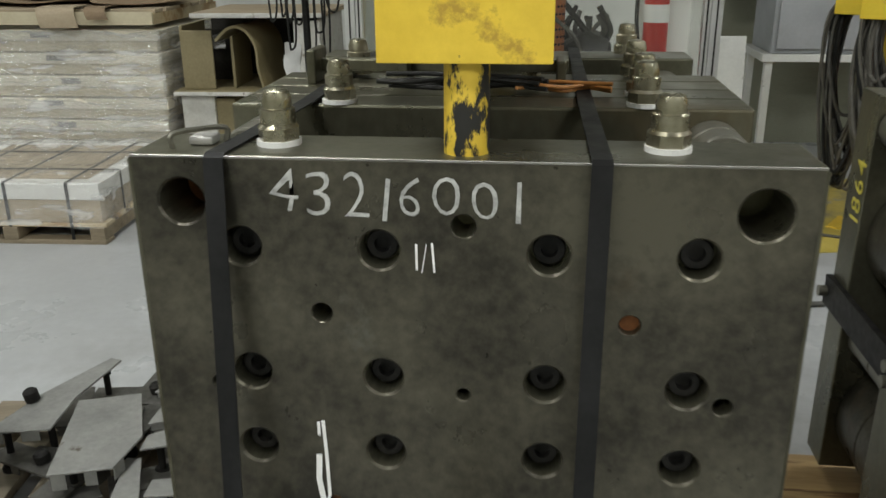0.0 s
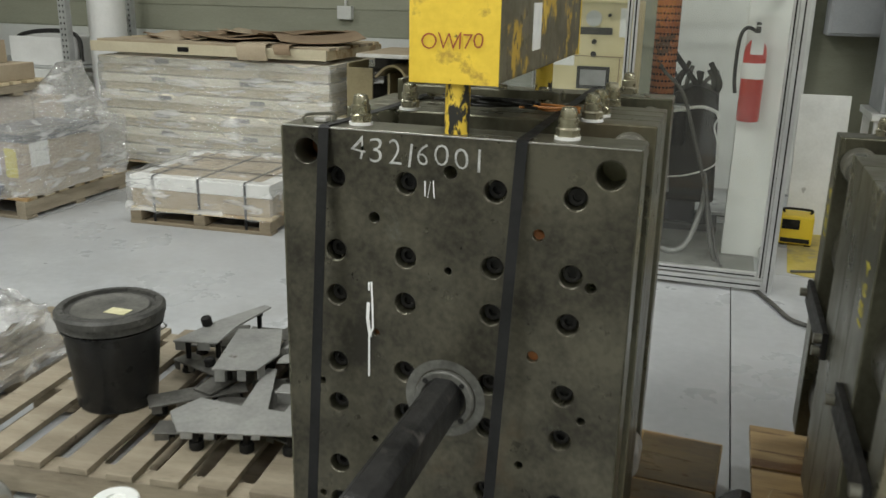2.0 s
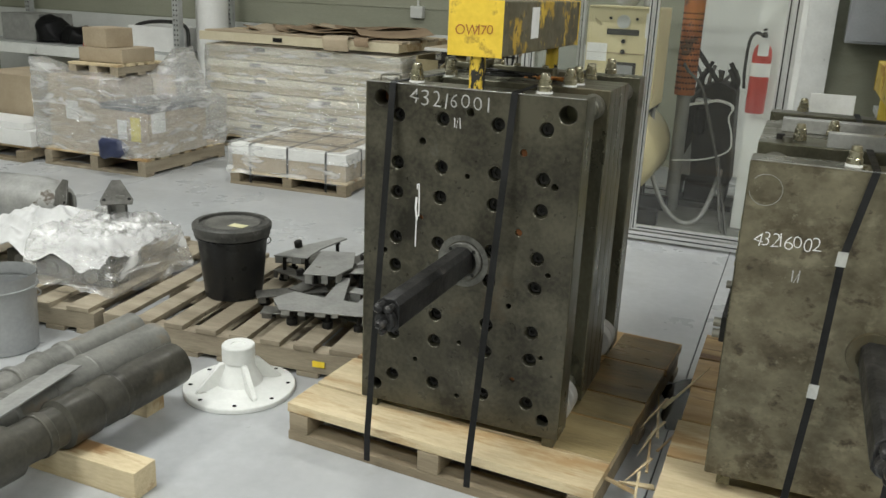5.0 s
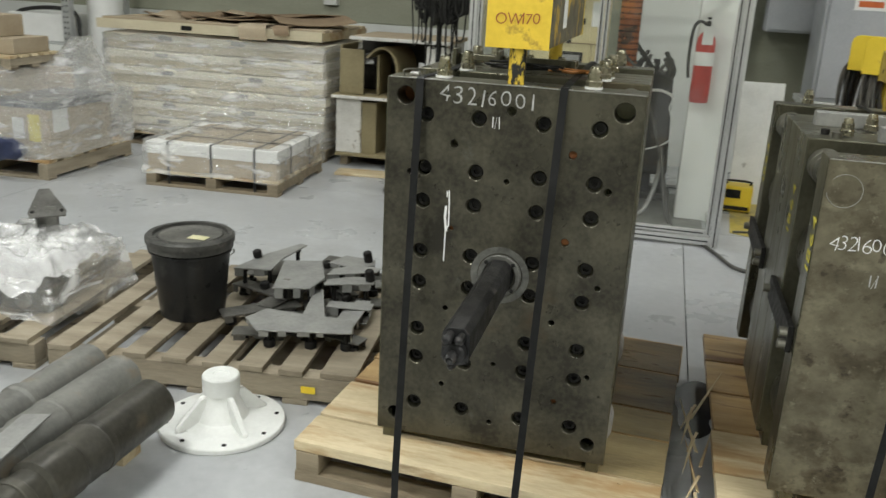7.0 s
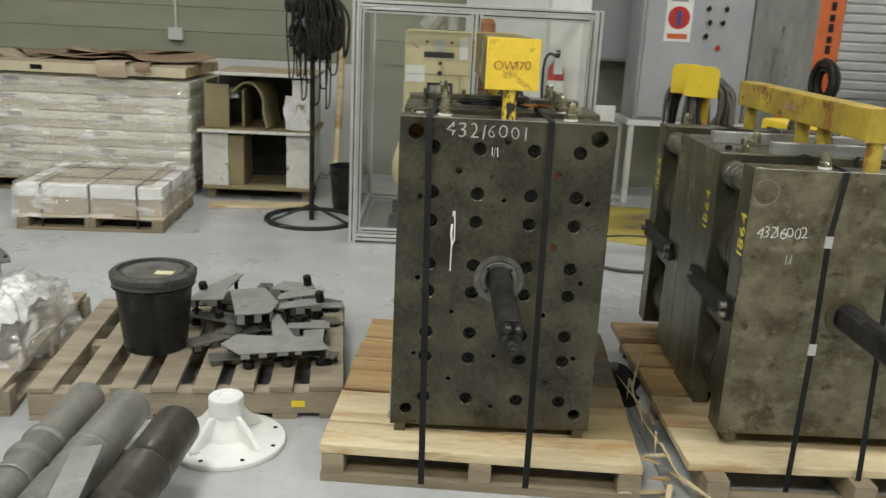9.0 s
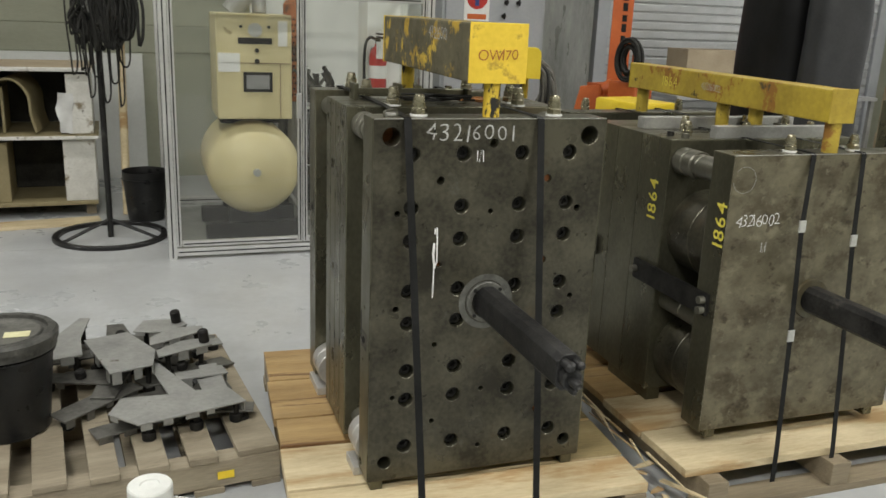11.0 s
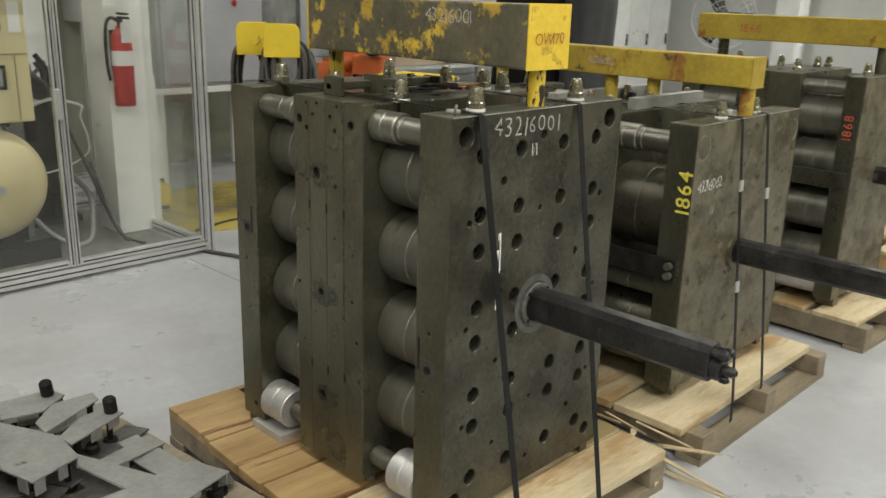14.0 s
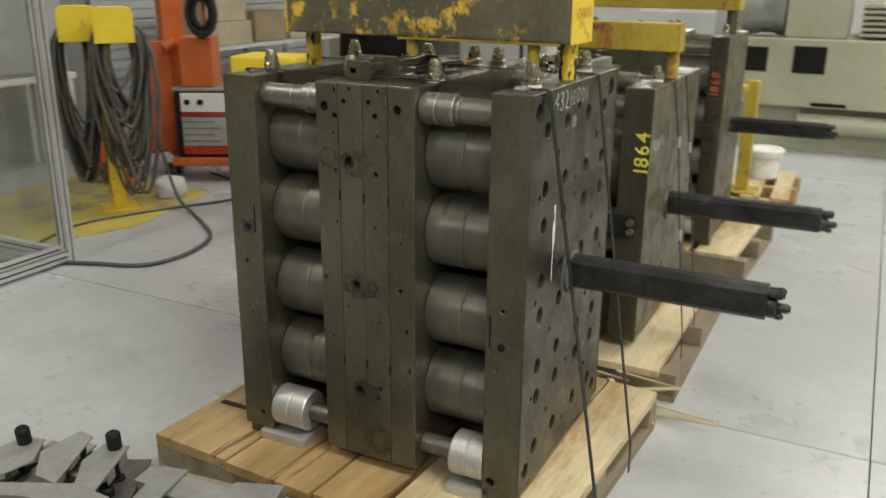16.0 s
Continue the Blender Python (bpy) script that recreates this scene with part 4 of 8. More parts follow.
# mould three
P3 = []
for ya, yb in ((0.09, 0.30), (0.62, 0.83)):
    for z in (1.08, 0.86, 0.62, 0.38):
        for x in (-0.22, 0.22):
            P3.append((x, ya, yb, z, 0.10, M_PILLAR, "support_pillar"))
    for x in (-0.28, 0.28):
        P3 += [(x, ya, yb, 1.22, 0.034, M_PIN, "guide_pin"), (x, ya, yb, 0.25, 0.05, M_SLEEVE, "guide_sleeve")]
G3 = [(x, z) for z in (1.16, 1.02, 0.9, 0.62, 0.5, 0.36) for x in (-0.22, -0.08, 0.08, 0.22)]
mould3, plates3 = mould("injection_mould", "brown steel injection mould with red side number on a far pallet", (2.70, -0.02, 0), 0.66, 0.19, 1.28,
                        [(0, 0.09, 0), (0.30, 0.46, 0), (0.4605, 0.62, 0), (0.83, 0.93, 0)], (M_MOTTLED, M_STEEL), G3, [(-0.28, 1.22, 0.025), (0.28, 1.22, 0.025)], [(0.0, 1.1, 0.01)], P3, side_cut=False)
lettering("stencil_number", "1868", 0.06, M_INK_RED, plates3[0], pose(-0.3315, 0.030, 0.985, 90, 0, -90) @ pose(0, 0, 0, 0, 0, 90), thin=0.0005, label="red stencilled number")
long_screw(mould3, 0.02, 0.785, -0.002, -0.5, 0.032, 0.043)
for x, y in ((-0.2, 0.045), (0.2, 0.045), (-0.2, 0.38), (0.0, 0.55), (0.2, 0.38), (-0.2, 0.55), (0.1, 0.4), (0.2, 0.88)):
    fitting(mould3, x, y, 1.28 if y < 0.1 else 1.276, 0.019, 0.06, tape=False)
bm = bmesh.new()
box(bm, -0.345, -0.3305, 0.02, 0.40, 0.75, 0.83, 0.002)
part("locking_bar", bm, M_FACE, mould3)
for x in (-0.25, 0.25):
    for y0, y1 in ((0.0, 0.09), (0.32, 0.6), (0.83, 0.93)):
        bm = bmesh.new()
        box(bm, x - 0.03, x + 0.03, y0, y1, 0.146, 0.19, 0.003)
        part("foot", bm, M_STEEL, mould3)
bar3 = lifting_bar("yellow lifting bar with red marking on the far mould", 2.61, 2.775, -0.015, 0.98, 1.405, 1.535, (0.03, 0.86), 1.276, (M_YELLOW_OLD, M_YELLOW_OLD, M_STEEL), r=0.028)
lettering("marking", "1868", 0.06, M_INK_RED, bar3, pose(-0.084, 0.25, 0.17, 90, 0, -90), thin=-0.0003)
pallet("pallet", "pale pine pallet under the far mould", (2.78, 0.42, 0), -3.0, 0.92, 1.36, (0.22, 0.22, 0.22, 0.22, 0.22), 0.04, "order", (M_PINE, M_PINE, M_PINE, M_PINE_OIL, M_PINE_OIL, M_PINE_DARK), seed=7)

# ---- floor on the open side: old pallets and what lies there ----
M_GREYPLATE = material("grey_primer_plate", (0.22, 0.22, 0.21), (0.34, 0.34, 0.32), (0.4, 0.6), 0.25, 6.0, 60.0, 0.05, [((0.12, 0.1, 0.08), 6.0, 0.64, 0.7, 0.2)])
M_PLATE_DARK = material("stained_plate", (0.07, 0.068, 0.06), (0.17, 0.165, 0.15), (0.35, 0.55), 0.4, 8.0, 60.0, 0.05)
M_RUBBER = material("black_plastic", (0.007, 0.007, 0.0075), (0.022, 0.022, 0.021), (0.26, 0.42), 0.0, 5.0, 70.0, 0.02, [((0.075, 0.075, 0.068), 6.0, 0.60, 0.7, 0.0)], edge=0.16, spec=0.35)
M_PAPER = material("pale_yellow_paper", (0.55, 0.52, 0.3), (0.7, 0.67, 0.45), (0.7, 0.8), 0.0, 10.0, 60.0, 0.02)
M_WHITE = material("white_enamel", (0.68, 0.69, 0.66), (0.8, 0.81, 0.78), (0.35, 0.5), 0.0, 5.0, 60.0, 0.03, [((0.45, 0.45, 0.42), 7.0, 0.66, 0.6, 0.0)])
M_SHAFT = material("oily_shaft", (0.034, 0.032, 0.026), (0.088, 0.083, 0.066), (0.34, 0.52), 0.35, 5.0, 60.0, 0.06, [((0.10, 0.082, 0.055), 6.0, 0.62, 0.6, 0.2)], edge=0.12)
M_SHAFT_GREY = material("grey_shaft", (0.13, 0.13, 0.118), (0.225, 0.222, 0.20), (0.4, 0.6), 0.3, 5.0, 60.0, 0.06, [((0.21, 0.165, 0.11), 5.0, 0.60, 0.6, 0.1)], edge=0.12)
M_BAG = material("white_plastic_bag", (0.54, 0.54, 0.535), (0.64, 0.64, 0.63), (0.45, 0.6), 0.0, 9.0, 30.0, 0.08)
M_FILM = clear("stretch_film", (0.99, 0.99, 0.98), 0.36, 0.12, 1.0, 4.5, haze=0.24, glare_streaks=0.42, squash=4.0, lean=28.0)
M_FILM_TIGHT = clear("tight_stretch_film", (0.98, 0.98, 0.97), 0.40, 0.12, 1.0, 3.2, haze=0.26, glare_streaks=0.42, squash=6.0)
M_FILM_LOOSE = clear("loose_film", (0.97, 0.97, 0.97), 0.14, 0.16, 0.5, 5.0, haze=0.07, glare_streaks=0.45, squash=3.0, lean=60.0)
M_FILM_THIN = clear("thin_film", (0.99, 0.99, 0.98), 0.12, 0.12, 0.6, 4.0, haze=0.14, glare_streaks=0.45, squash=3.0)
M_COVER = material("black_plastic_cover", (0.003, 0.003, 0.003), (0.008, 0.008, 0.009), (0.4, 0.55), 0.0, 3.0, 50.0, 0.03, spec=0.2)
M_CARD = material("brown_cardboard", (0.33, 0.265, 0.18), (0.43, 0.355, 0.25), (0.75, 0.85), 0.0, 3.0, 60.0, 0.04)
M_CARD_DARK = material("dark_cardboard", (0.2, 0.14, 0.085), (0.3, 0.22, 0.14), (0.75, 0.85), 0.0, 3.0, 60.0, 0.06)
M_CREAM = material("cream_carton", (0.66, 0.62, 0.5), (0.76, 0.72, 0.6), (0.6, 0.75), 0.0, 3.0, 60.0, 0.03)
M_CREAM_TAN = material("tan_carton", (0.5, 0.44, 0.3), (0.6, 0.54, 0.39), (0.6, 0.75), 0.0, 3.0, 60.0, 0.03)
M_WHITECARD = material("white_carton", (0.7, 0.7, 0.68), (0.8, 0.8, 0.78), (0.5, 0.65), 0.0, 4.0, 60.0, 0.02)
M_LABEL = M_WHITECARD
M_PRINT = material("grey_print", (0.2, 0.2, 0.2), (0.3, 0.3, 0.3), (0.6, 0.7), 0.0, 10.0, 60.0, 0.0)
M_ALU = material("aluminium_profile", (0.6, 0.6, 0.59), (0.74, 0.74, 0.73), (0.28, 0.4), 0.6, 6.0, 80.0, 0.02)
M_GLASS = clear("clear_panel", (0.95, 0.96, 0.945), 0.04, 0.03, 0.0, 3.0, haze=0.02)
M_BEIGE = material("cream_machine_paint", (0.58, 0.5, 0.28), (0.68, 0.6, 0.36), (0.35, 0.5), 0.0, 3.0, 60.0, 0.02, [((0.3, 0.24, 0.13), 6.0, 0.68, 0.6, 0.0)])
M_ORANGE = material("orange_paint", (0.5, 0.105, 0.025), (0.63, 0.15, 0.035), (0.4, 0.55), 0.0, 4.0, 60.0, 0.03, [((0.2, 0.08, 0.04), 8.0, 0.67, 0.6, 0.0)])
M_RUSTY_ORANGE = material("dull_orange_mesh", (0.3, 0.085, 0.02), (0.45, 0.14, 0.035), (0.5, 0.65), 0.0, 6.0, 60.0, 0.05, [((0.12, 0.06, 0.03), 7.0, 0.58, 0.7, 0.0)])
M_RED = material("red_enamel", (0.42, 0.03, 0.025), (0.52, 0.045, 0.035), (0.25, 0.35), 0.0, 5.0, 60.0, 0.01)
M_GREYBOX = material("grey_cabinet_paint", (0.33, 0.345, 0.36), (0.4, 0.415, 0.43), (0.4, 0.55), 0.0, 3.0, 60.0, 0.02)
M_YELLOW_CLEAN = material("bright_yellow_plastic", (0.78, 0.56, 0.03), (0.86, 0.64, 0.05), (0.35, 0.5), 0.0, 5.0, 60.0, 0.02)
M_YELLOW_FLOOR = material("yellow_floor_paint", (0.42, 0.33, 0.06), (0.56, 0.45, 0.11), (0.4, 0.6), 0.0, 3.0, 40.0, 0.04, [((0.27, 0.24, 0.14), 2.2, 0.5, 0.6, 0.0), ((0.33, 0.325, 0.3), 5.0, 0.62, 0.6, 0.0)], edge=0.1)
M_GREEN = material("pale_green_paint", (0.33, 0.335, 0.235), (0.41, 0.415, 0.30), (0.35, 0.5), 0.0, 3.0, 60.0, 0.02, [((0.24, 0.24, 0.165), 3.0, 0.66, 0.5, 0.0)])
M_SHUTTER = material("galvanised_shutter", (0.42, 0.43, 0.43), (0.52, 0.53, 0.53), (0.35, 0.5), 0.5, 3.0, 60.0, 0.02)
# near-black puts the shade inside holes and slots into the colour
M_HOLE = material("dark_inside", (0.006, 0.006, 0.006), (0.015, 0.014, 0.012), (0.7, 0.9), 0.0, 8.0, 60.0, 0.02, spec=0.2)
M_SHEET = material("dull_metal_sheet", (0.2, 0.205, 0.195), (0.36, 0.365, 0.35), (0.25, 0.45), 0.5, 3.0, 40.0, 0.03, stretch=(1.5, 1.5, 0.35))
M_MAT = material("dusty_sheet", (0.13, 0.13, 0.115), (0.25, 0.25, 0.23), (0.55, 0.7), 0.0, 5.0, 60.0, 0.05, [((0.1, 0.095, 0.08), 4.0, 0.58, 0.6, 0.0)], edge=0.1)
M_HOSE = material("grey_hose", (0.05, 0.048, 0.042), (0.1, 0.096, 0.085), (0.4, 0.55), 0.0, 8.0, 60.0, 0.02)
M_GALV = material("galvanised_steel", (0.45, 0.46, 0.46), (0.58, 0.59, 0.59), (0.35, 0.5), 0.6, 8.0, 60.0, 0.02)

oldpal = pallet("pallet", "weathered grey wooden pallet with gaps between boards", (-1.255, 0.858, 0), 6.2, 1.25, 1.10, (0.14, 0.095, 0.095, 0.09, 0.1, 0.095, 0.09, 0.1), 0.062, "mix", (M_OLDWOOD, M_OLDWOOD, M_OLDWOOD), flip=True, high=0.14, seed=11, under=7)
bm = bmesh.new()
box(bm, 0.552, 0.5545, -0.465, -0.41, 0.055, 0.082)
tagp = part("tag", bm, M_YELLOW_CLEAN, oldpal, "yellow tag")
tagp.matrix_basis = pose(-1.105, 0, 0)
pallet("pallet", "broken weathered wooden pallet under a white bag", (-2.52, 0.80, 0), 7.0, 1.1, 1.20, (0.12, 0.1, 0.1, 0.09, 0.1, 0.1), 0.09, "mix", (M_OLDWOOD, M_OLDWOOD, M_OLDWOOD), flip=True, high=0.13, seed=12, under=7)


M_DUSTY_SHEEN = material("dusty_plastic", (0.05, 0.05, 0.044), (0.16, 0.155, 0.135), (0.5, 0.65), 0.0, 6.0, 60.0, 0.03)


M_LIDRIM = material("scuffed_black_rim", (0.03, 0.03, 0.027), (0.085, 0.083, 0.075), (0.4, 0.6), 0.0, 14.0, 90.0, 0.05, [((0.17, 0.165, 0.15), 16.0, 0.60, 0.7, 0.0)], edge=0.12, spec=0.35)


def pail(name, label, at, r0, r1, h, mt, lid=True):
    e = thing(name, label, "bucket", at)
    bm = bmesh.new()
    lathe(bm, [(0, 0), (r0 - 0.006, 0), (r0, 0.006), (r1 - 0.004, h - 0.075), (r1 + 0.006, h - 0.073), (r1 + 0.006, h - 0.066), (r1 - 0.003, h - 0.064), (r1, h - 0.02), (r1 + 0.002, h - 0.012)], None, 48)
    smooth(part("body", bm, mt, e))
    if lid:
        bm = bmesh.new()
        lathe(bm, [(r1 + 0.004, h - 0.06), (r1 + 0.010, h - 0.058), (r1 + 0.011, h - 0.034), (r1 + 0.017, h - 0.032), (r1 + 0.018, h - 0.01), (r1 + 0.008, h), (r1 - 0.014, h), (r1 - 0.017, h - 0.012), (r1 - 0.03, h - 0.012), (r1 - 0.034, h - 0.006), (r1 - 0.04, h - 0.006)], None, 48)
        lid_ob = smooth(part("lid", bm, M_LIDRIM if mt is M_RUBBER else mt, e))
        # grey lid centre: dust, plus a sheen put into the colour
        bm = bmesh.new()
        lathe(bm, [(r1 - 0.039, h - 0.0062), (r1 - 0.045, h - 0.009), (0, h - 0.008)], None, 48)
        smooth(part("lid_panel", bm, M_DUSTY_SHEEN if mt is M_RUBBER else mt, lid_ob, "dusty sunken lid panel, its grey sheen put into the colour" if mt is M_RUBBER else ""))
        for k in range(20):
            a = 2 * math.pi * k / 20
            bm = bmesh.new()
            box(bm, r1 - 0.0165, r1 - 0.003, -0.006, 0.006, h - 0.012, h + 0.001)
            t = part("lid_rib", bm, M_LIDRIM if mt is M_RUBBER else mt, lid_ob)
            t.matrix_basis = pose(0, 0, 0.0, 0, 0, math.degrees(a))
    bm = bmesh.new()
    tube(bm, spline([(r1 * math.cos(a) * 1.07, r1 * math.sin(a) * 1.07 - 0.0, h - 0.07 - 0.11 * math.sin(a)) for a in [math.pi * k / 10 for k in range(11)]], 3), 0.003, 6)
    b = part("bail_handle", bm, M_GALV, e, "thin wire bail handle")
    b.matrix_basis = pose(0, 0, 0, 0, 0, 20)
    return e


bucket = pail("bucket", "black plastic bucket with a dusty lid on the old pallet", (-1.462, 0.742, 0.142), 0.136, 0.168, 0.362, M_RUBBER)
bm = bmesh.new()
box(bm, 0.02, 0.10, -0.06, -0.01, 0.3545, 0.356)
part("note", bm, M_PAPER, bucket, "pale yellow paper note")
pail("bucket", "grey metal pail without a lid on the floor", (-2.15, 0.005, 0), 0.135, 0.15, 0.36, material("grey_pail", (0.3, 0.31, 0.31), (0.4, 0.41, 0.41), (0.35, 0.5), 0.4, 4.0, 60.0, 0.02), lid=False)


def bracket(z, corners, legs, lips=(), mt=None, tilt=(0, 0)):
    """A grey plate on short puck feet, with turned-down tabs along some of its edges (lips). Corners and legs lie on the plan."""
    c = sum((Vector(p) for p in corners), Vector((0, 0))) / len(corners)
    e = thing("bracket", "grey primed steel bracket plate on short black feet", "bracket", (c.x, c.y, z), 0, "brackets on the old pallet")
    e.rotation_euler = (radians(tilt[0]), radians(tilt[1]), 0)
    flat = [Vector(p) - c for p in corners]
    bm = bmesh.new()
    prism(bm, [tuple(p) for p in flat], 0.0, 0.007, bev=0.0015)
    plate = part("plate", bm, mt or M_GREYPLATE, e)
    rnd = random.Random(int(1000 * abs(c.x) + 7000 * abs(c.y)))
    for k in lips:
        a, b = flat[k], flat[(k + 1) % len(flat)]
        d = b - a
        turn = Matrix.Translation((a.x, a.y, 0)) @ Matrix.Rotation(math.atan2(d.y, d.x), 4, "Z") @ Matrix.Translation((0, 0.004, 0))
        n = max(1, int(d.length / 0.075))
        for q in range(n):
            if rnd.random() < 0.3 and n > 1:
                continue
            bm = bmesh.new()
            u = 0.008 + d.length * q / n
            box(bm, u, u + min(0.055, d.length / n) * rnd.uniform(0.5, 0.9), -0.0025, 0.0025, -rnd.uniform(0.012, 0.045), 0.001, 0.001, turn)
            part("tab", bm, mt or M_GREYPLATE, plate)
    for x, y, h, up in legs:
        x, y = x - c.x, y - c.y
        bm = bmesh.new()
        if up:
            lathe(bm, [(0.017, 0.007), (0.021, 0.010), (0.021, h - 0.006), (0.016, h), (0.007, h + 0.001), (0, h - 0.002)], Matrix.Translation((x, y, 0)) @ pose(0, 0, 0, 6, -8, 0), 18)
        else:
            lathe(bm, [(0.010, 0), (0.010, -h + 0.03), (0.022, -h + 0.03), (0.024, -h + 0.026), (0.024, -h + 0.004), (0.02, -h), (0, -h)], Matrix.Translation((x, y, 0)), 18)
            lathe(bm, [(0.017, -0.0005), (0.017, -0.014), (0, -0.014)], Matrix.Translation((x, y, 0)), 6)
        smooth(part("cap" if up else "foot", bm, M_BOLT, e))
    return e


DECK = 0.142
# the large tee on top, the plates behind it and the narrow strips
bracket(0.222, [(-1.03, 0.475), (-0.665, 0.575), (-0.715, 0.705), (-0.835, 0.70), (-0.955, 0.99), (-0.995, 0.985), (-0.925, 0.69), (-1.09, 0.70), (-1.13, 0.58)],
        [(-1.0, 0.53, 0.08, 0), (-0.84, 0.57, 0.08, 0), (-0.70, 0.60, 0.08, 0), (-0.735, 0.68, 0.08, 0), (-1.06, 0.66, 0.08, 0)], (0, 1, 7, 8))
bracket(0.264, [(-1.127, 0.83), (-0.975, 0.88), (-0.965, 1.03), (-1.07, 1.25), (-1.235, 1.19)], [(-1.10, 0.90, 0.122, 0), (-0.995, 0.93, 0.122, 0), (-1.19, 1.15, 0.122, 0), (-1.09, 1.18, 0.122, 0)], (0, 1, 4))
bracket(0.268, [(-1.40, 0.99), (-1.23, 1.03), (-1.25, 1.20), (-1.225, 1.44), (-1.265, 1.45), (-1.36, 1.21)], [(-1.36, 1.03, 0.126, 0), (-1.26, 1.08, 0.126, 0), (-1.25, 1.38, 0.126, 0), (-1.36, 1.17, 0.045, 1)], (0, 5))
bracket(0.262, [(-0.985, 1.10), (-0.775, 1.19), (-0.77, 1.245), (-0.90, 1.26), (-0.985, 1.18)], [(-0.95, 1.14, 0.12, 0), (-0.80, 1.21, 0.12, 0)], (0, 2), tilt=(2, -2))
bracket(0.250, [(-0.955, 0.985), (-0.745, 1.075), (-0.77, 1.15), (-0.865, 1.135), (-0.965, 1.055)], [(-0.92, 1.03, 0.108, 0), (-0.79, 1.09, 0.108, 0), (-0.772, 1.105, 0.062, 1)], (0, 3))
bracket(0.248, [(-1.05, 1.29), (-0.93, 1.26), (-0.83, 1.33), (-0.85, 1.40), (-1.01, 1.42)], [(-1.0, 1.33, 0.106, 0), (-0.9, 1.36, 0.106, 0), (-0.872, 1.365, 0.062, 1)], (0, 2, 4))
bracket(0.198, [(-0.89, 0.85), (-0.70, 0.895), (-0.715, 0.985), (-0.78, 0.96), (-0.90, 0.925)], [(-0.85, 0.89, 0.056, 0), (-0.74, 0.93, 0.056, 0)], (0, 1), tilt=(-3, 2))
# the lower layer, seen between the plates; dark plates put the pile's shade into the colour
TEE = [(-0.20, -0.06), (0.20, -0.06), (0.20, 0.03), (0.04, 0.04), (0.02, 0.19), (-0.05, 0.19), (-0.06, 0.04), (-0.20, 0.03)]
STRIP = [(-0.17, -0.04), (0.17, -0.04), (0.17, 0.03), (0.06, 0.03), (0.06, 0.055), (-0.17, 0.05)]
for k, (x, y, rz, shape, mt) in enumerate(((-1.02, 0.62, 20, STRIP, M_PLATE_DARK), (-0.80, 0.66, -12, STRIP, M_PLATE_DARK), (-1.12, 1.00, 75, TEE, M_PLATE_DARK), (-0.86, 1.04, 30, TEE, M_PLATE_DARK),
                                           (-0.98, 1.20, -40, STRIP, M_PLATE_DARK), (-1.28, 1.22, 15, TEE, M_PLATE_DARK), (-0.86, 1.30, 10, STRIP, M_GREYPLATE), (-1.10, 1.40, 5, TEE, M_PLATE_DARK), (-0.76, 0.84, 95, STRIP, M_GREYPLATE), (-0.88, 1.42, -15, STRIP, M_PLATE_DARK), (-1.17, 0.80, 40, STRIP, M_PLATE_DARK), (-1.24, 0.98, -20, STRIP, M_PLATE_DARK), (-0.90, 0.84, 12, TEE, M_PLATE_DARK))):
    rnd = random.Random(k + 1300)
    turn = Matrix.Rotation(radians(rz), 2)
    z = 0.162 + 0.014 * (k % 3)
    spots = [turn @ Vector(p) + Vector((x, y)) for p in ((-0.13, 0.0), (0.13, -0.02), (0.0, 0.01))]
    bracket(z, [tuple(turn @ Vector(p) + Vector((x, y))) for p in shape], [(p.x, p.y, z - DECK + 0.014, 0) for p in spots[:2]] + ([(spots[2].x, spots[2].y, 0.04, 1)] if k % 4 == 3 else []), (0, 2), mt, (rnd.uniform(-3, 3), rnd.uniform(-3, 3)))
# white flanged stand
stand = thing("flanged_stand", "white painted cast stand with a round drilled flange", "machine base", (-1.00, 0.135, 0), 20)
bm = bmesh.new()
lathe(bm, [(0, 0), (0.222, 0), (0.225, 0.004), (0.225, 0.018), (0.221, 0.022), (0.14, 0.024), (0.095, 0.040), (0.066, 0.10), (0.061, 0.13), (0.066, 0.132), (0.066, 0.195), (0.062, 0.2), (0.03, 0.2), (0.028, 0.195), (0, 0.195)], None, 56)
stand_body = smooth(part("casting", bm, M_WHITE, stand))
for k in range(8):
    a = radians(45 * k + 10)
    bm = bmesh.new()
    rod(bm, (0.195 * math.cos(a), 0.195 * math.sin(a), 0.0225), (0.195 * math.cos(a), 0.195 * math.sin(a), 0.0236), 0.009, seg=12)
    part("flange_hole", bm, M_HOLE, stand)
for k in range(4):
    bm = bmesh.new()
    prism(bm, [(0.045, 0.02), (0.178, 0.02), (0.178, 0.032), (0.15, 0.05), (0.082, 0.130), (0.045, 0.132)], -0.011, 0.011, pose(0, 0, 0, 90, 0, 0), 0.005)
    o = part("gusset", bm, M_WHITE, stand)
    o.matrix_basis = pose(0, 0, 0, 0, 0, 90 * k + 35)

# shafts lying on a timber block
def shaft(label, x, y, z, profile, mt, rz=0.0, collars=()):
    e = thing("shaft", label, "shaft", (x, y, z), rz, "shafts on the floor")
    bm = bmesh.new()
    lathe(bm, profile, pose(0, 0, 0, 90, 0, 0), 36)
    smooth(part("body", bm, mt, e))
    for a, b, r in collars:
        bm = bmesh.new()
        lathe(bm, [(r - 0.02, a), (r - 0.003, a), (r, a + 0.003), (r, b - 0.003), (r - 0.003, b), (r - 0.02, b)], pose(0, 0, 0, 90, 0, 0), 36)
        smooth(part("collar", bm, mt, e))
    bm = bmesh.new()
    rod(bm, (0, 0.0008, 0), (0, -0.004, 0), 0.022, seg=16)
    part("centre_bore", bm, M_HOLE, e)
    return e


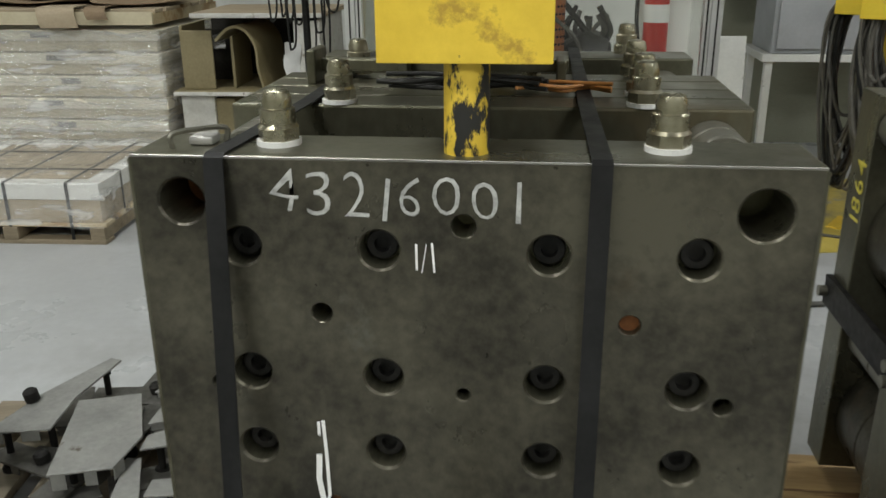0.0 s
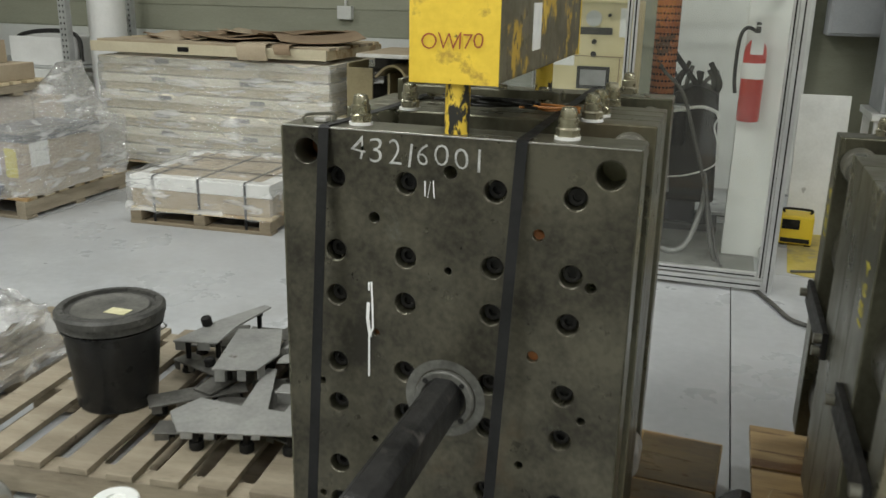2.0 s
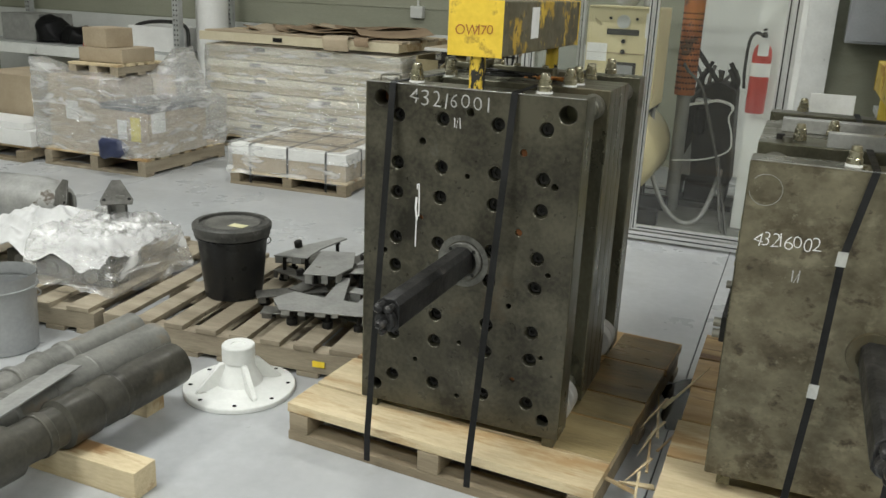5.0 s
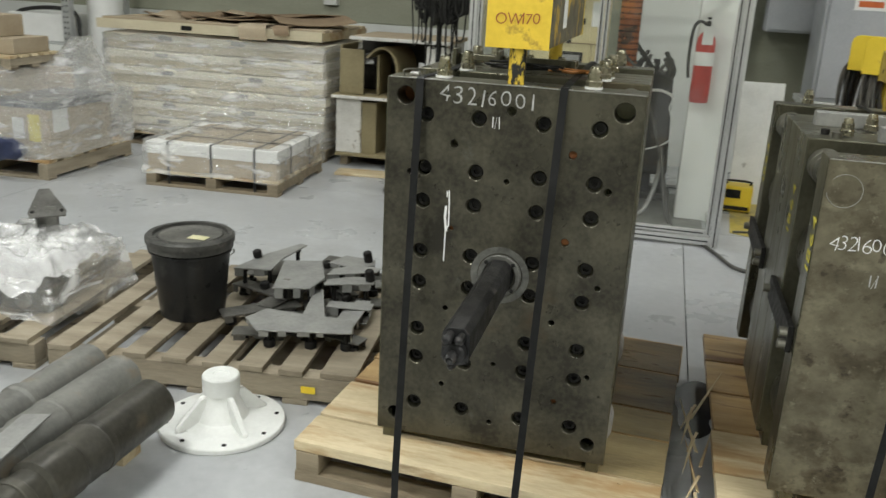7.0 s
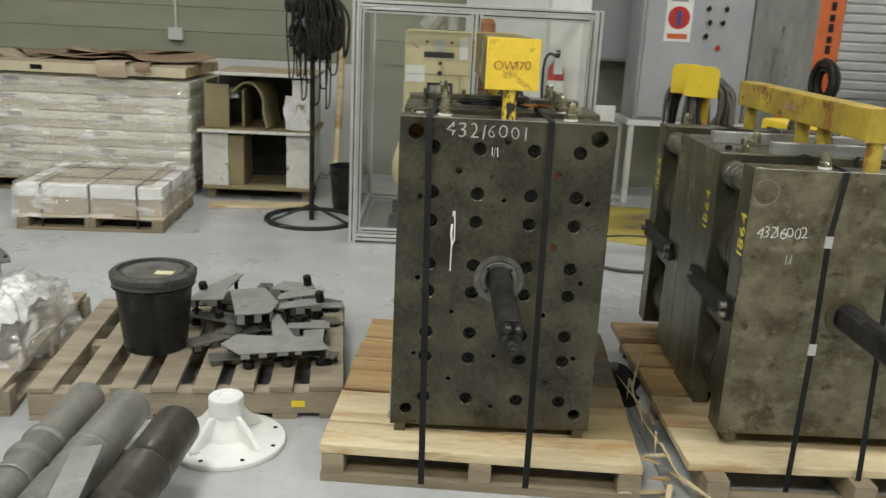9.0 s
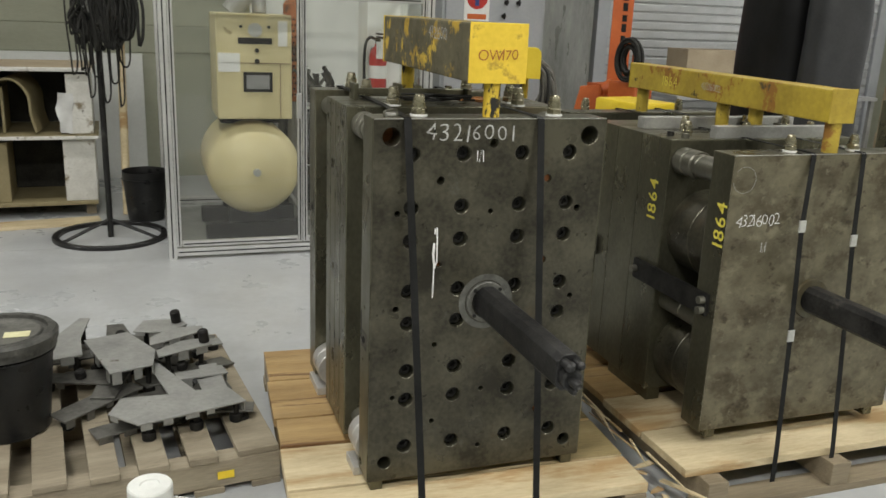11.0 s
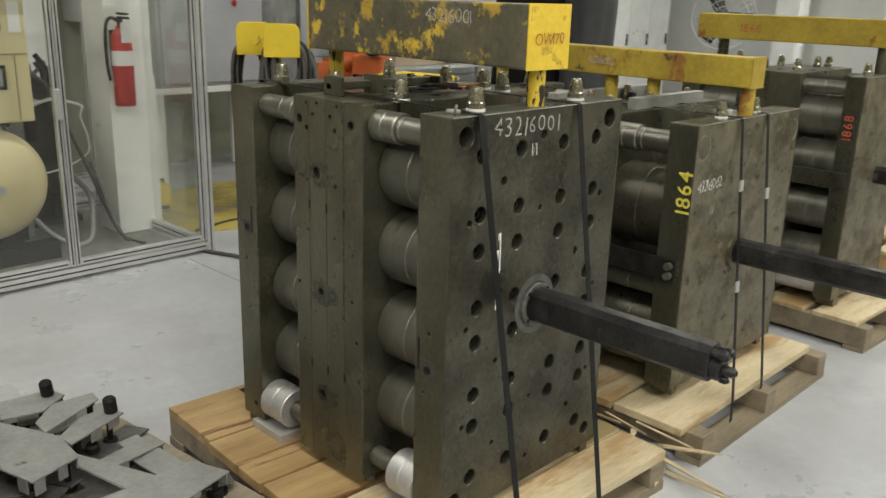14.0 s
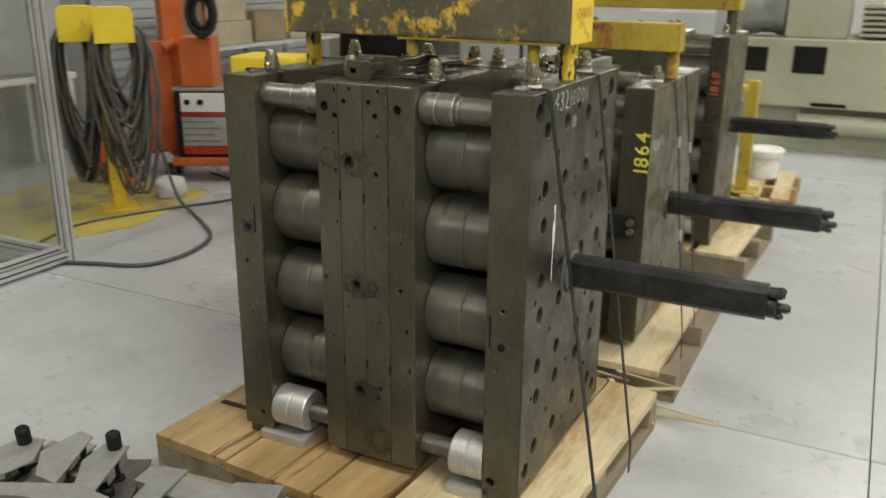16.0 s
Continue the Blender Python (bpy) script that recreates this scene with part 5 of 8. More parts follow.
shaft("dark oily stepped steel shaft lying on a timber block", -1.115, -0.10, 0.188, [(0, 0), (0.07, 0), (0.083, 0.012), (0.083, 0.40), (0.078, 0.41), (0.078, 0.43), (0.086, 0.44), (0.086, 0.56), (0.07, 0.57), (0.07, 0.74), (0.088, 0.75), (0.088, 0.86), (0.06, 0.87), (0.06, 1.25), (0, 1.25)], M_SHAFT, -2, ((0.30, 0.33, 0.086), (0.62, 0.65, 0.076)))
shaft("grey steel shaft lying beside the dark one", -1.335, 0.05, 0.18, [(0, 0), (0.07, 0), (0.078, 0.01), (0.078, 0.5), (0.072, 0.51), (0.072, 0.56), (0.08, 0.57), (0.08, 0.72), (0.065, 0.73), (0.065, 1.3), (0, 1.3)], M_SHAFT_GREY, -1, ((0.36, 0.38, 0.081),))
shaft("grey and rust-brown ringed shaft", -1.525, 0.13, 0.17, [(0, 0), (0.06, 0), (0.068, 0.01), (0.068, 0.36), (0.078, 0.37), (0.078, 0.39), (0.07, 0.40), (0.07, 0.48), (0.08, 0.49), (0.08, 0.51), (0.066, 0.52), (0.066, 1.2), (0, 1.2)], M_SHAFT_GREY, 1, ((0.62, 0.64, 0.077),))
for x0, x1, y, z1 in ((-1.62, -0.82, -0.62, 0.10), (-1.64, -1.16, -0.18, 0.10)):
    bm = bmesh.new()
    box(bm, x0, x1, y - 0.05, y + 0.05, 0.0, z1, 0.004)
    tagged(part("timber_block", bm, M_PINE), "sawn pine timber block propping the shafts", "timber")
bm = bmesh.new()
box(bm, -0.045, 0.045, -0.34, 0.34, 0, 0.006, 0.001)
box(bm, -0.045, -0.040, -0.34, 0.34, -0.02, 0.0, 0.001)
ang = tagged(part("angle_bar", bm, M_GREYPLATE), "pale grey steel angle bar lying across the shafts", "steel bar")
ang.matrix_basis = pose(-1.235, -0.78, 0.277, 0, -6, 9)

# bag with fittings on the second old pallet
def crumple(bm, amount, scale, seed=0.0):
    for v in bm.verts:
        n = noise.noise_vector(v.co * scale + Vector((seed, seed * 2, 0)))
        v.co += n * amount


def draped(name, label, category, mt, x0, x1, y0, y1, base, height, seed, rest=0.0, steep=4.0, n=96):
    """Loose sheet lying over things: its height over the base follows height(u, v), with broad soft folds and a ragged edge; rest: height of the edge."""
    bm = bmesh.new()
    g = []
    for a in range(n + 1):
        row = []
        for b in range(n + 1):
            u, v = 2 * a / n - 1, 2 * b / n - 1
            ragged = 1 + 0.09 * noise.noise(Vector((2.3 * u + seed, 2.3 * v, 0))) + 0.03 * noise.noise(Vector((8 * u + seed, 8 * v, 1)))
            p = Vector((u * ragged, v * ragged, 0))
            q = Matrix.Rotation(0.6, 3, "Z") @ Vector((p.x, p.y, seed))
            w = q + 0.35 * noise.noise_vector(q * 1.5)
            fold = 0.06 * noise.noise(Vector((w.x * 0.9, w.y * 1.7, seed))) + 0.05 * (1 - abs(noise.noise(Vector((w.x * 0.9, w.y * 2.2, seed + 3))))) ** 5 + 0.018 * (1 - abs(noise.noise(Vector((w.x * 2.4, w.y * 5.0, seed + 5))))) ** 4
            rim = max(0.0, min(1.0, (1 - max(abs(u), abs(v))) * steep))
            rim = rim * rim * (3 - 2 * rim)
            low = rest * (1 + 0.5 * noise.noise(Vector((3 * u, 3 * v, seed + 7))))
            row.append(bm.verts.new(((x0 + x1) / 2 + (x1 - x0) / 2 * p.x, (y0 + y1) / 2 + (y1 - y0) / 2 * p.y, base + 0.002 + low + rim * (height(u, v) - low) + fold * (0.35 + 0.65 * rim))))
        g.append(row)
    for a in range(n):
        for b in range(n):
            bm.faces.new((g[a][b], g[a + 1][b], g[a + 1][b + 1], g[a][b + 1]))
    low = bmesh.ops.extrude_face_region(bm, geom=bm.faces[:])
    for v in [q for q in low["geom"] if isinstance(q, bmesh.types.BMVert)]:
        v.co.z -= 0.0015
    return tagged(smooth(part(name, bm, mt), 60), label, category)


bag = draped("plastic_bag", "crumpled white plastic bag over machine parts on a pallet", "bag", M_BAG, -2.98, -2.04, 0.42, 1.02, 0.13, lambda u, v: 0.205 * (1 - 0.2 * v * v) * (1 - 0.2 * u * u), 1.0, rest=0.13)
film = draped("stretch_film", "loose clear stretch film thrown over machine parts and bag", "plastic film", M_FILM_LOOSE, -2.50, -1.90, 0.40, 0.98, 0.13, lambda u, v: (0.25 + 0.02 * u) * (1 - 0.2 * v * v), 5.0, steep=7.0)
film.visible_shadow = False
for bx, by, w_, h_ in ((-2.62, 0.60, 0.10, 0.10), (-2.38, 0.575, 0.11, 0.11), (-2.13, 0.575, 0.11, 0.11), (-2.30, 0.80, 0.16, 0.13), (-2.68, 0.82, 0.15, 0.12)):
    e = thing("casting", "dark steel casting under plastic on a pallet", "machine part", (bx, by, 0.131), 4)
    bm = bmesh.new()
    box(bm, -w_, w_, -0.07, 0.07, 0, h_, 0.015)
    part("block", bm, M_SHAFT, e)
    bm = bmesh.new()
    rod(bm, (0, -0.085, h_ * 0.5), (0, -0.069, h_ * 0.5), 0.035, seg=18)
    part("boss", bm, M_SHAFT_GREY, e)
for k, (x, y, z, rz) in enumerate(((-2.215, 0.80, 0.131, 30), (-2.90, 1.13, 0.131, -35))):
    e = thing("support_stand", "grey welded steel stand sticking up out of the bag", "machine part", (x, y, z), rz, "stands in the bag")
    top = 0.395 if k == 0 else 0.24
    bm = bmesh.new()
    for x0, x1, y0, y1 in ((-0.045, 0.045, 0.02, 0.026), (-0.045, -0.038, -0.03, 0.02), (0.0, 0.045, -0.03, -0.024)):
        box(bm, x0, x1, y0, y1, 0.0, top, 0.001)
    part("post", bm, M_SHAFT_GREY, e)
    bm = bmesh.new()
    prism(bm, [(-0.075, -0.075), (0.075, -0.075), (0.08, -0.045), (0.022, 0.085), (-0.022, 0.085), (-0.08, -0.045)], 0, 0.01, pose(0.0, 0.0, top, 38, 0, 12) if k == 0 else pose(0.0, -0.03, top, 65, 0, 25), 0.002)
    plate = part("foot_plate", bm, M_PLATE_DARK, e, "dark cut steel plate")
    bm = bmesh.new()
    rod(bm, (0.06, -0.045, 0.008), (0.06, -0.045, 0.0115), 0.009, seg=12)
    rod(bm, (-0.06, -0.045, 0.008), (-0.06, -0.045, 0.0115), 0.009, seg=12)
    bm.transform(pose(0.0, 0.0, top, 38, 0, 12) if k == 0 else pose(0.0, -0.03, top, 65, 0, 25))
    part("plate_hole", bm, M_HOLE, plate)
bm = bmesh.new()
lathe(bm, [(0, 0), (0.04, 0.002), (0.075, 0.015), (0.11, 0.05), (0.135, 0.10), (0.15, 0.17), (0.155, 0.25), (0.155, 0.66), (0.15, 0.70), (0, 0.71)], pose(0, 0, 0, 90, 0, 0), 40)
roll = tagged(smooth(part("steel_drum", bm, M_GREYPLATE)), "dull grey steel drum lying on its side on a pallet", "drum")
roll.matrix_basis = pose(-2.93, 1.18, 0.288, 0, 0, -80)

# ---- cartons along the far wall ----
def carton(parent, name, x0, x1, y0, y1, z0, z1, mt, label=""):
    bm = bmesh.new()
    box(bm, x0, x1, y0, y1, z0, z1, 0.006)
    return part(name, bm, mt, parent, label)


def film_cover(name, label, at, x0, x1, y0, y1, z0, height, cuts=36, rz=0.0, open_top=False, mt=None, rows=60):
    """A loose film hood whose top follows height(x, y)."""
    bm = bmesh.new()
    nx = ny = cuts
    grid = [[bm.verts.new((x0 + (x1 - x0) * i / nx, y0 + (y1 - y0) * j / ny, height(x0 + (x1 - x0) * i / nx, y0 + (y1 - y0) * j / ny))) for j in range(ny + 1)] for i in range(nx + 1)]
    cells = [[bm.faces.new((grid[i][j], grid[i + 1][j], grid[i + 1][j + 1], grid[i][j + 1])) for j in range(ny)] for i in range(nx)]
    ring = [grid[i][0] for i in range(nx + 1)] + [grid[nx][j] for j in range(1, ny + 1)] + [grid[i][ny] for i in range(nx - 1, -1, -1)] + [grid[0][j] for j in range(ny - 1, 0, -1)]
    last = ring
    for s_ in range(1, rows + 1):
        row = [bm.verts.new((v.co.x, v.co.y, v.co.z + (z0 - v.co.z) * s_ / rows)) for v in ring]
        for k in range(len(ring)):
            bm.faces.new((last[k], last[(k + 1) % len(ring)], row[(k + 1) % len(ring)], row[k]))
        last = row
    if open_top:
        bmesh.ops.delete(bm, geom=[f for row in cells for f in row], context="FACES")
    for v in bm.verts:
        c = v.co
        sag = noise.noise_vector(Vector((c.x * 4.0, c.y * 4.0, c.z * 9.0 + 1.7 * c.x))) * 0.022 + noise.noise_vector(Vector((c.x * 9.0, c.y * 9.0, c.z * 24.0 + 5.0 * c.x))) * 0.011
        v.co = c + sag
    ob = tagged(smooth(part(name, bm, mt or M_FILM), 80), label, "plastic film")
    ob.visible_shadow = False
    ob.matrix_basis = pose(*at, 0, 0, rz)
    return ob


# wrapped boxes on a pallet
pallet("pallet", "pale pine pallet carrying film-wrapped cardboard boxes", (-4.49, 3.48, 0), 1.5, 1.08, 1.10, (0.1,) * 7, 0.06, "mix", (M_PINE, M_PINE, M_OLDWOOD), seed=21)
def cardbox(label, x0, x1, y0, y1, z0, z1, mt=None, rz=0.0, name="cardboard_box", sheets=()):
    e = thing(name, label, "box", ((x0 + x1) / 2, (y0 + y1) / 2, z0), rz, "")
    w, d, h = (x1 - x0) / 2, (y1 - y0) / 2, z1 - z0
    bm = bmesh.new()
    box(bm, -w, w, -d, d, 0, h - 0.004, 0.005)
    part("carton", bm, mt or M_CARD, e)
    for s_ in (-1, 1):
        bm = bmesh.new()
        box(bm, -w + 0.002, w - 0.002, 0.001 if s_ > 0 else -d + 0.002, d - 0.002 if s_ > 0 else -0.001, h - 0.004, h, 0.001)
        part("flap", bm, mt or M_CARD, e)
    for (nx, nz, nw, nh, side, nm) in sheets:
        bm = bmesh.new()
        if side == "y":
            box(bm, nx, nx + nw, -d - 0.002, -d - 0.0005, nz, nz + nh)
        else:
            box(bm, w + 0.0005, w + 0.002, nx, nx + nw, nz, nz + nh)
        lab = part("label_sheet", bm, nm, e, "paper label")
    return e


cardbox("tall cardboard box under clear film on a pallet", -5.0, -4.42, 3.0, 3.62, 0.15, 0.76, sheets=((-0.1, 0.25, 0.14, 0.16, "y", M_LABEL),))
cardbox("low wide cardboard box under clear film on a pallet", -4.40, -3.92, 2.98, 3.72, 0.15, 0.57, sheets=((0.06, 0.13, 0.1, 0.2, "y", M_INK_YELLOW), (-0.08, 0.14, 0.1, 0.16, "y", M_LABEL), (-0.33, 0.2, 0.17, 0.17, "x", M_LABEL)))
cardbox("cardboard box behind others under clear film", -4.98, -4.42, 3.64, 3.95, 0.15, 0.72)
pallet("pallet", "small pallet lying on top of cardboard boxes", (-4.65, 3.46, 0.765), 4.0, 0.52, 0.62, (0.08,) * 5, 0.05, "mix", (M_PINE, M_OLDWOOD, M_OLDWOOD), high=0.1, seed=22)
cardbox("flat brown cardboard box on a small pallet", -4.87, -4.43, 3.25, 3.70, 0.868, 0.985, rz=5)
cardbox("small brown cardboard box on a flat box", -4.86, -4.58, 3.3, 3.60, 0.988, 1.15, rz=-4)
bm = bmesh.new()
bmesh.ops.create_icosphere(bm, subdivisions=4, radius=1.0)
for v in bm.verts:
    v.co = Vector((0.15 * v.co.x, 0.07 * v.co.y, max(0, 0.12 * (v.co.z + 0.5))))
crumple(bm, 0.03, 11.0, 5.0)
blue = tagged(smooth(part("plastic_bundle", bm, material("blue_sheet", (0.018, 0.024, 0.06), (0.04, 0.05, 0.11), (0.3, 0.45), 0.0, 6.0, 60.0, 0.05)), 60), "crumpled dark blue plastic bundle under clear film", "plastic sheet")
blue.location = (-4.24, 2.90, 0.147)
film_cover("film_wrap", "clear stretch film draped over boxes on a pallet", (0, 0, 0), -5.04, -3.885, 2.87, 3.98, 0.16, lambda x, y: 0.595 + 0.20 * max(0.0, min(1.0, (-4.1 - x) / 0.35)) ** 1.3 + 0.12 * max(0.0, min(1.0, (-4.85 - x) / 0.15)) * max(0.0, min(1.0, (3.3 - y) / 0.3)) + 0.34 * max(0.0, 1 - abs(x + 4.24) / 0.2) * max(0.0, min(1.0, (y - 3.5) / 0.2)))

M_SLATE_FILM = material("slate_plastic", (0.05, 0.054, 0.066), (0.11, 0.115, 0.13), (0.25, 0.45), 0.0, 8.0, 50.0, 0.06)
cap = thing("plastic_sheet", "dark slate plastic sheet folded over the low box under film", "plastic sheet", (-4.16, 3.35, 0.5))
for x0, x1, y0, y1, z0, z1 in ((-0.243, 0.243, -0.373, 0.373, 0.072, 0.078), (-0.243, 0.243, -0.379, -0.373, 0.025, 0.078), (0.243, 0.249, -0.379, 0.373, 0.02, 0.078)):
    bm = bmesh.new()
    box(bm, x0, x1, y0, y1, z0, z1)
    bmesh.ops.subdivide_edges(bm, edges=bm.edges[:], cuts=7, use_grid_fill=True)
    crumple(bm, 0.004, 9.0, 2.0)
    smooth(part("fold", bm, M_SLATE_FILM, cap), 60)

# the white-topped low carton
pallet("pallet", "pine pallet carrying a strapped low carton", (-2.76, 3.67, 0), 3.0, 1.05, 0.98, (0.1,) * 6, 0.07, "mix", (M_PINE, M_PINE, M_PINE_DARK), high=0.115, seed=23)
low = thing("strapped_carton", "low brown carton with white lid and black straps", "carton", (-2.76, 3.67, 0.117), 3.0)
carton(low, "base", -0.51, 0.51, -0.47, 0.47, 0, 0.125, M_CARD)
carton(low, "lid", -0.515, 0.515, -0.475, 0.475, 0.126, 0.215, M_WHITECARD)
carton(low, "top_sheet", -0.42, 0.42, -0.38, 0.38, 0.2155, 0.219, M_CARD, "brown cardboard top")
for x in (-0.34, 0.0, 0.34):
    bm = bmesh.new()
    ribbon(bm, [(x, -0.477, -0.10), (x, -0.477, 0.217), (x, -0.47, 0.2215), (x, 0.47, 0.2215), (x, 0.477, 0.0)], 0.018, 0.002, (1, 0, 0))
    part("band", bm, M_STRAP, low)
for y in (-0.2, 0.2):
    bm = bmesh.new()
    ribbon(bm, [(-0.517, y, 0.0), (-0.517, y, 0.217), (-0.51, y, 0.2235), (0.51, y, 0.2235), (0.517, y, 0.217), (0.517, y, 0.0)], 0.018, 0.002, (0, 1, 0))
    part("band", bm, M_STRAP, low)
film_cover("film_wrap", "clear stretch film round the low carton", (-2.76, 3.67, 0), -0.535, 0.535, -0.50, 0.50, 0.1, lambda x, y: 0.35, rz=3.0, mt=M_FILM_THIN)

# tall stack of long cream cartons
pallet("pallet", "long pallet under a tall stack of cream cartons", (-3.40, 5.0, 0), 0.0, 2.06, 1.05, (0.1,) * 6, 0.08, "mix", (M_OLDWOOD, M_PINE, M_PINE_DARK), high=0.12, seed=24)
for k in range(6):
    rnd = random.Random(60 + k)
    z = 0.122 + 0.146 * k
    e = thing("long_carton", "long flat cream carton in a film-wrapped stack", "carton", (-3.40 + rnd.uniform(-0.02, 0.02), 5.0 + rnd.uniform(-0.014, 0.014), z), rnd.uniform(-0.5, 0.5), "stacked cartons")
    carton(e, "tray", -1.025, 1.025, -0.535, 0.535, 0.008, 0.075, M_CREAM_TAN)
    carton(e, "runner", -0.96, 0.96, -0.50, 0.50, 0.0, 0.0075, M_CARD_DARK)
    carton(e, "lid", -1.04, 1.04, -0.556, 0.556, 0.076, 0.143, M_CREAM)
    for x in (-0.55 + 0.05 * (k % 2), 0.35 - 0.08 * (k % 3)):
        bm = bmesh.new()
        box(bm, x, x + 0.13, -0.5595, -0.5562, 0.095, 0.13)
        part("print_bar", bm, M_PRINT, e)
film_cover("film_wrap", "clear stretch film round the stack of cartons", (-3.40, 5.0, 0), -1.06, 1.06, -0.575, 0.575, 0.13, lambda x, y: 0.99, cuts=60, open_top=True, mt=M_FILM_TIGHT)
e = pallet("pallet", "cream painted crate lid with slots on the stack", (-3.425, 4.98, 1.03), 0.5, 2.11, 1.15, (0.12,) * 7, 0.03, "mix", (M_PINE, M_CARD, M_PINE), high=0.092, seed=25, bottom=False)
bm = bmesh.new()
box(bm, -1.058, 1.058, -0.585, -0.56, 0.0, 0.08, 0.003)
part("side_rail", bm, M_CREAM_TAN, e, "cream painted side rail")
for x in (-0.18, 0.40):
    bm = bmesh.new()
    box(bm, x - 0.05, x + 0.05, -0.588, -0.584, 0.022, 0.06)
    part("slot", bm, M_HOLE, e)
for k in range(9):
    rnd = random.Random(90 + k)
    bm = bmesh.new()
    w, d = rnd.uniform(0.25, 0.5), rnd.uniform(0.18, 0.35)
    bmesh.ops.create_grid(bm, x_segments=6, y_segments=6, size=1.0)
    for v in bm.verts:
        v.co = Vector((v.co.x * w, v.co.y * d, 0.03 * v.co.x * v.co.x + 0.012 * math.sin(v.co.y * 3 + k)))
    out = bmesh.ops.solidify(bm, geom=bm.faces[:], thickness=0.006)
    o = tagged(part("cardboard_sheet", bm, rnd.choice((M_CARD, M_CARD_DARK))), "torn brown cardboard sheet thrown on the stack", "cardboard", "cardboard sheets")
    o.matrix_basis = pose(-4.0 + 0.165 * k, 4.9 + rnd.uniform(-0.25, 0.3), 1.128 + 0.006 * k, rnd.uniform(-2, 3), rnd.uniform(-3, 3), rnd.uniform(-60, 60))

for x0, w_, drop, mt in ((-2.98, 0.24, 0.11, M_CARD), (-2.72, 0.13, 0.06, M_CARD_DARK)):
    bm = bmesh.new()
    ribbon(bm, spline([(0, 0.25, 0.012), (0, 0.05, 0.014), (0.01, -0.02, 0.0), (0.02, -0.035, -drop * 0.5), (0.03, -0.03, -drop)], 4), w_, 0.004, (1, 0.12, 0))
    o = tagged(part("cardboard_flap", bm, mt), "torn cardboard flap hanging over the stack's edge", "cardboard", "cardboard sheets")
    o.matrix_basis = pose(x0, 4.375, 1.128, 0, 0, 0)

# crate with moulded packing, and ducts
M_SCUFFED = material("scuffed_white_foam", (0.5, 0.49, 0.45), (0.68, 0.67, 0.63), (0.5, 0.65), 0.0, 6.0, 60.0, 0.08, [((0.22, 0.18, 0.12), 6.0, 0.58, 0.7, 0.0), ((0.08, 0.07, 0.05), 13.0, 0.63, 0.7, 0.0)], edge=0.08)
# near-black panels: the shade inside the crate is put into the colour
M_CRATE_SHADE = material("dark_packing", (0.02, 0.019, 0.016), (0.05, 0.047, 0.04), (0.6, 0.8), 0.0, 5.0, 60.0, 0.05, spec=0.2)
M_CARD_OLIVE = material("olive_cardboard", (0.2, 0.165, 0.085), (0.28, 0.235, 0.13), (0.5, 0.65), 0.0, 3.0, 60.0, 0.04)
crate = thing("packing_crate", "open white-lined packing crate with a curved duct piece on top", "crate", (-1.80, 4.85, 0), 2.0)
CRATE = [(-0.47, 0.47, -0.38, 0.38, 0.09, 0.12, "base", M_CARD_OLIVE),
         (-0.47, -0.25, -0.36, -0.30, 0.12, 0.58, "foam_panel", M_SCUFFED),
         (0.25, 0.47, -0.36, -0.30, 0.12, 0.58, "foam_panel", M_SCUFFED),
         (-0.47, -0.44, -0.30, 0.38, 0.12, 0.58, "side", M_CARD_DARK),
         (0.44, 0.47, -0.30, 0.38, 0.12, 0.58, "side", M_SCUFFED),
         (-0.44, 0.44, 0.34, 0.38, 0.12, 0.58, "back", M_CRATE_SHADE),
         (-0.50, 0.50, -0.40, 0.40, 0.585, 0.615, "shelf", M_CARD_OLIVE),
         (0.44, 0.47, -0.29, 0.38, 0.62, 1.06, "side", M_SCUFFED),
         (0.30, 0.47, -0.36, -0.30, 0.62, 1.05, "foam_panel", M_SCUFFED)]
CRATE_TOP = [(-0.50, 0.50, -0.412, -0.402, 0.585, 0.612, "shelf_edge", M_SCUFFED),
             (-0.35, 0.5, -0.392, -0.382, 1.07, 1.10, "top_edge", M_SCUFFED),
             (-0.47, 0.42, 0.34, 0.38, 0.62, 1.06, "back", M_CRATE_SHADE),
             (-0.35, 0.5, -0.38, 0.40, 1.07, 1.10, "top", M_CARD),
             (-0.44, 0.44, 0.20, 0.33, 0.12, 0.58, "inner_shade", M_CRATE_SHADE),
             (-0.25, -0.12, -0.34, 0.1, 0.12, 0.56, "packing", M_CARD_OLIVE),
             (-0.45, -0.38, -0.3, -0.2, 0.0, 0.09, "foot", M_PINE_DARK),
             (0.38, 0.45, -0.3, -0.2, 0.0, 0.09, "foot", M_PINE_DARK),
             (-0.45, 0.45, 0.2, 0.3, 0.0, 0.09, "foot", M_PINE_DARK)]
for x0, x1, y0, y1, z0, z1, nm, mt in CRATE + CRATE_TOP:
    carton(crate, nm, x0, x1, y0, y1, z0, z1, mt)
bm = bmesh.new()
curl = spline([(-0.10, 0, 0.93), (0.0, 0, 1.01), (0.10, 0, 1.0), (0.17, 0, 0.90), (0.18, 0, 0.76), (0.21, 0, 0.64)], 6)
ribbon(bm, curl, 0.42, 0.016, (0, 1, 0.02))
bm.transform(pose(-0.09, -0.14, 0, 0, 0, -8))
part("curled_board", bm, M_CARD_OLIVE, crate, "brown cardboard bent over into a curl")
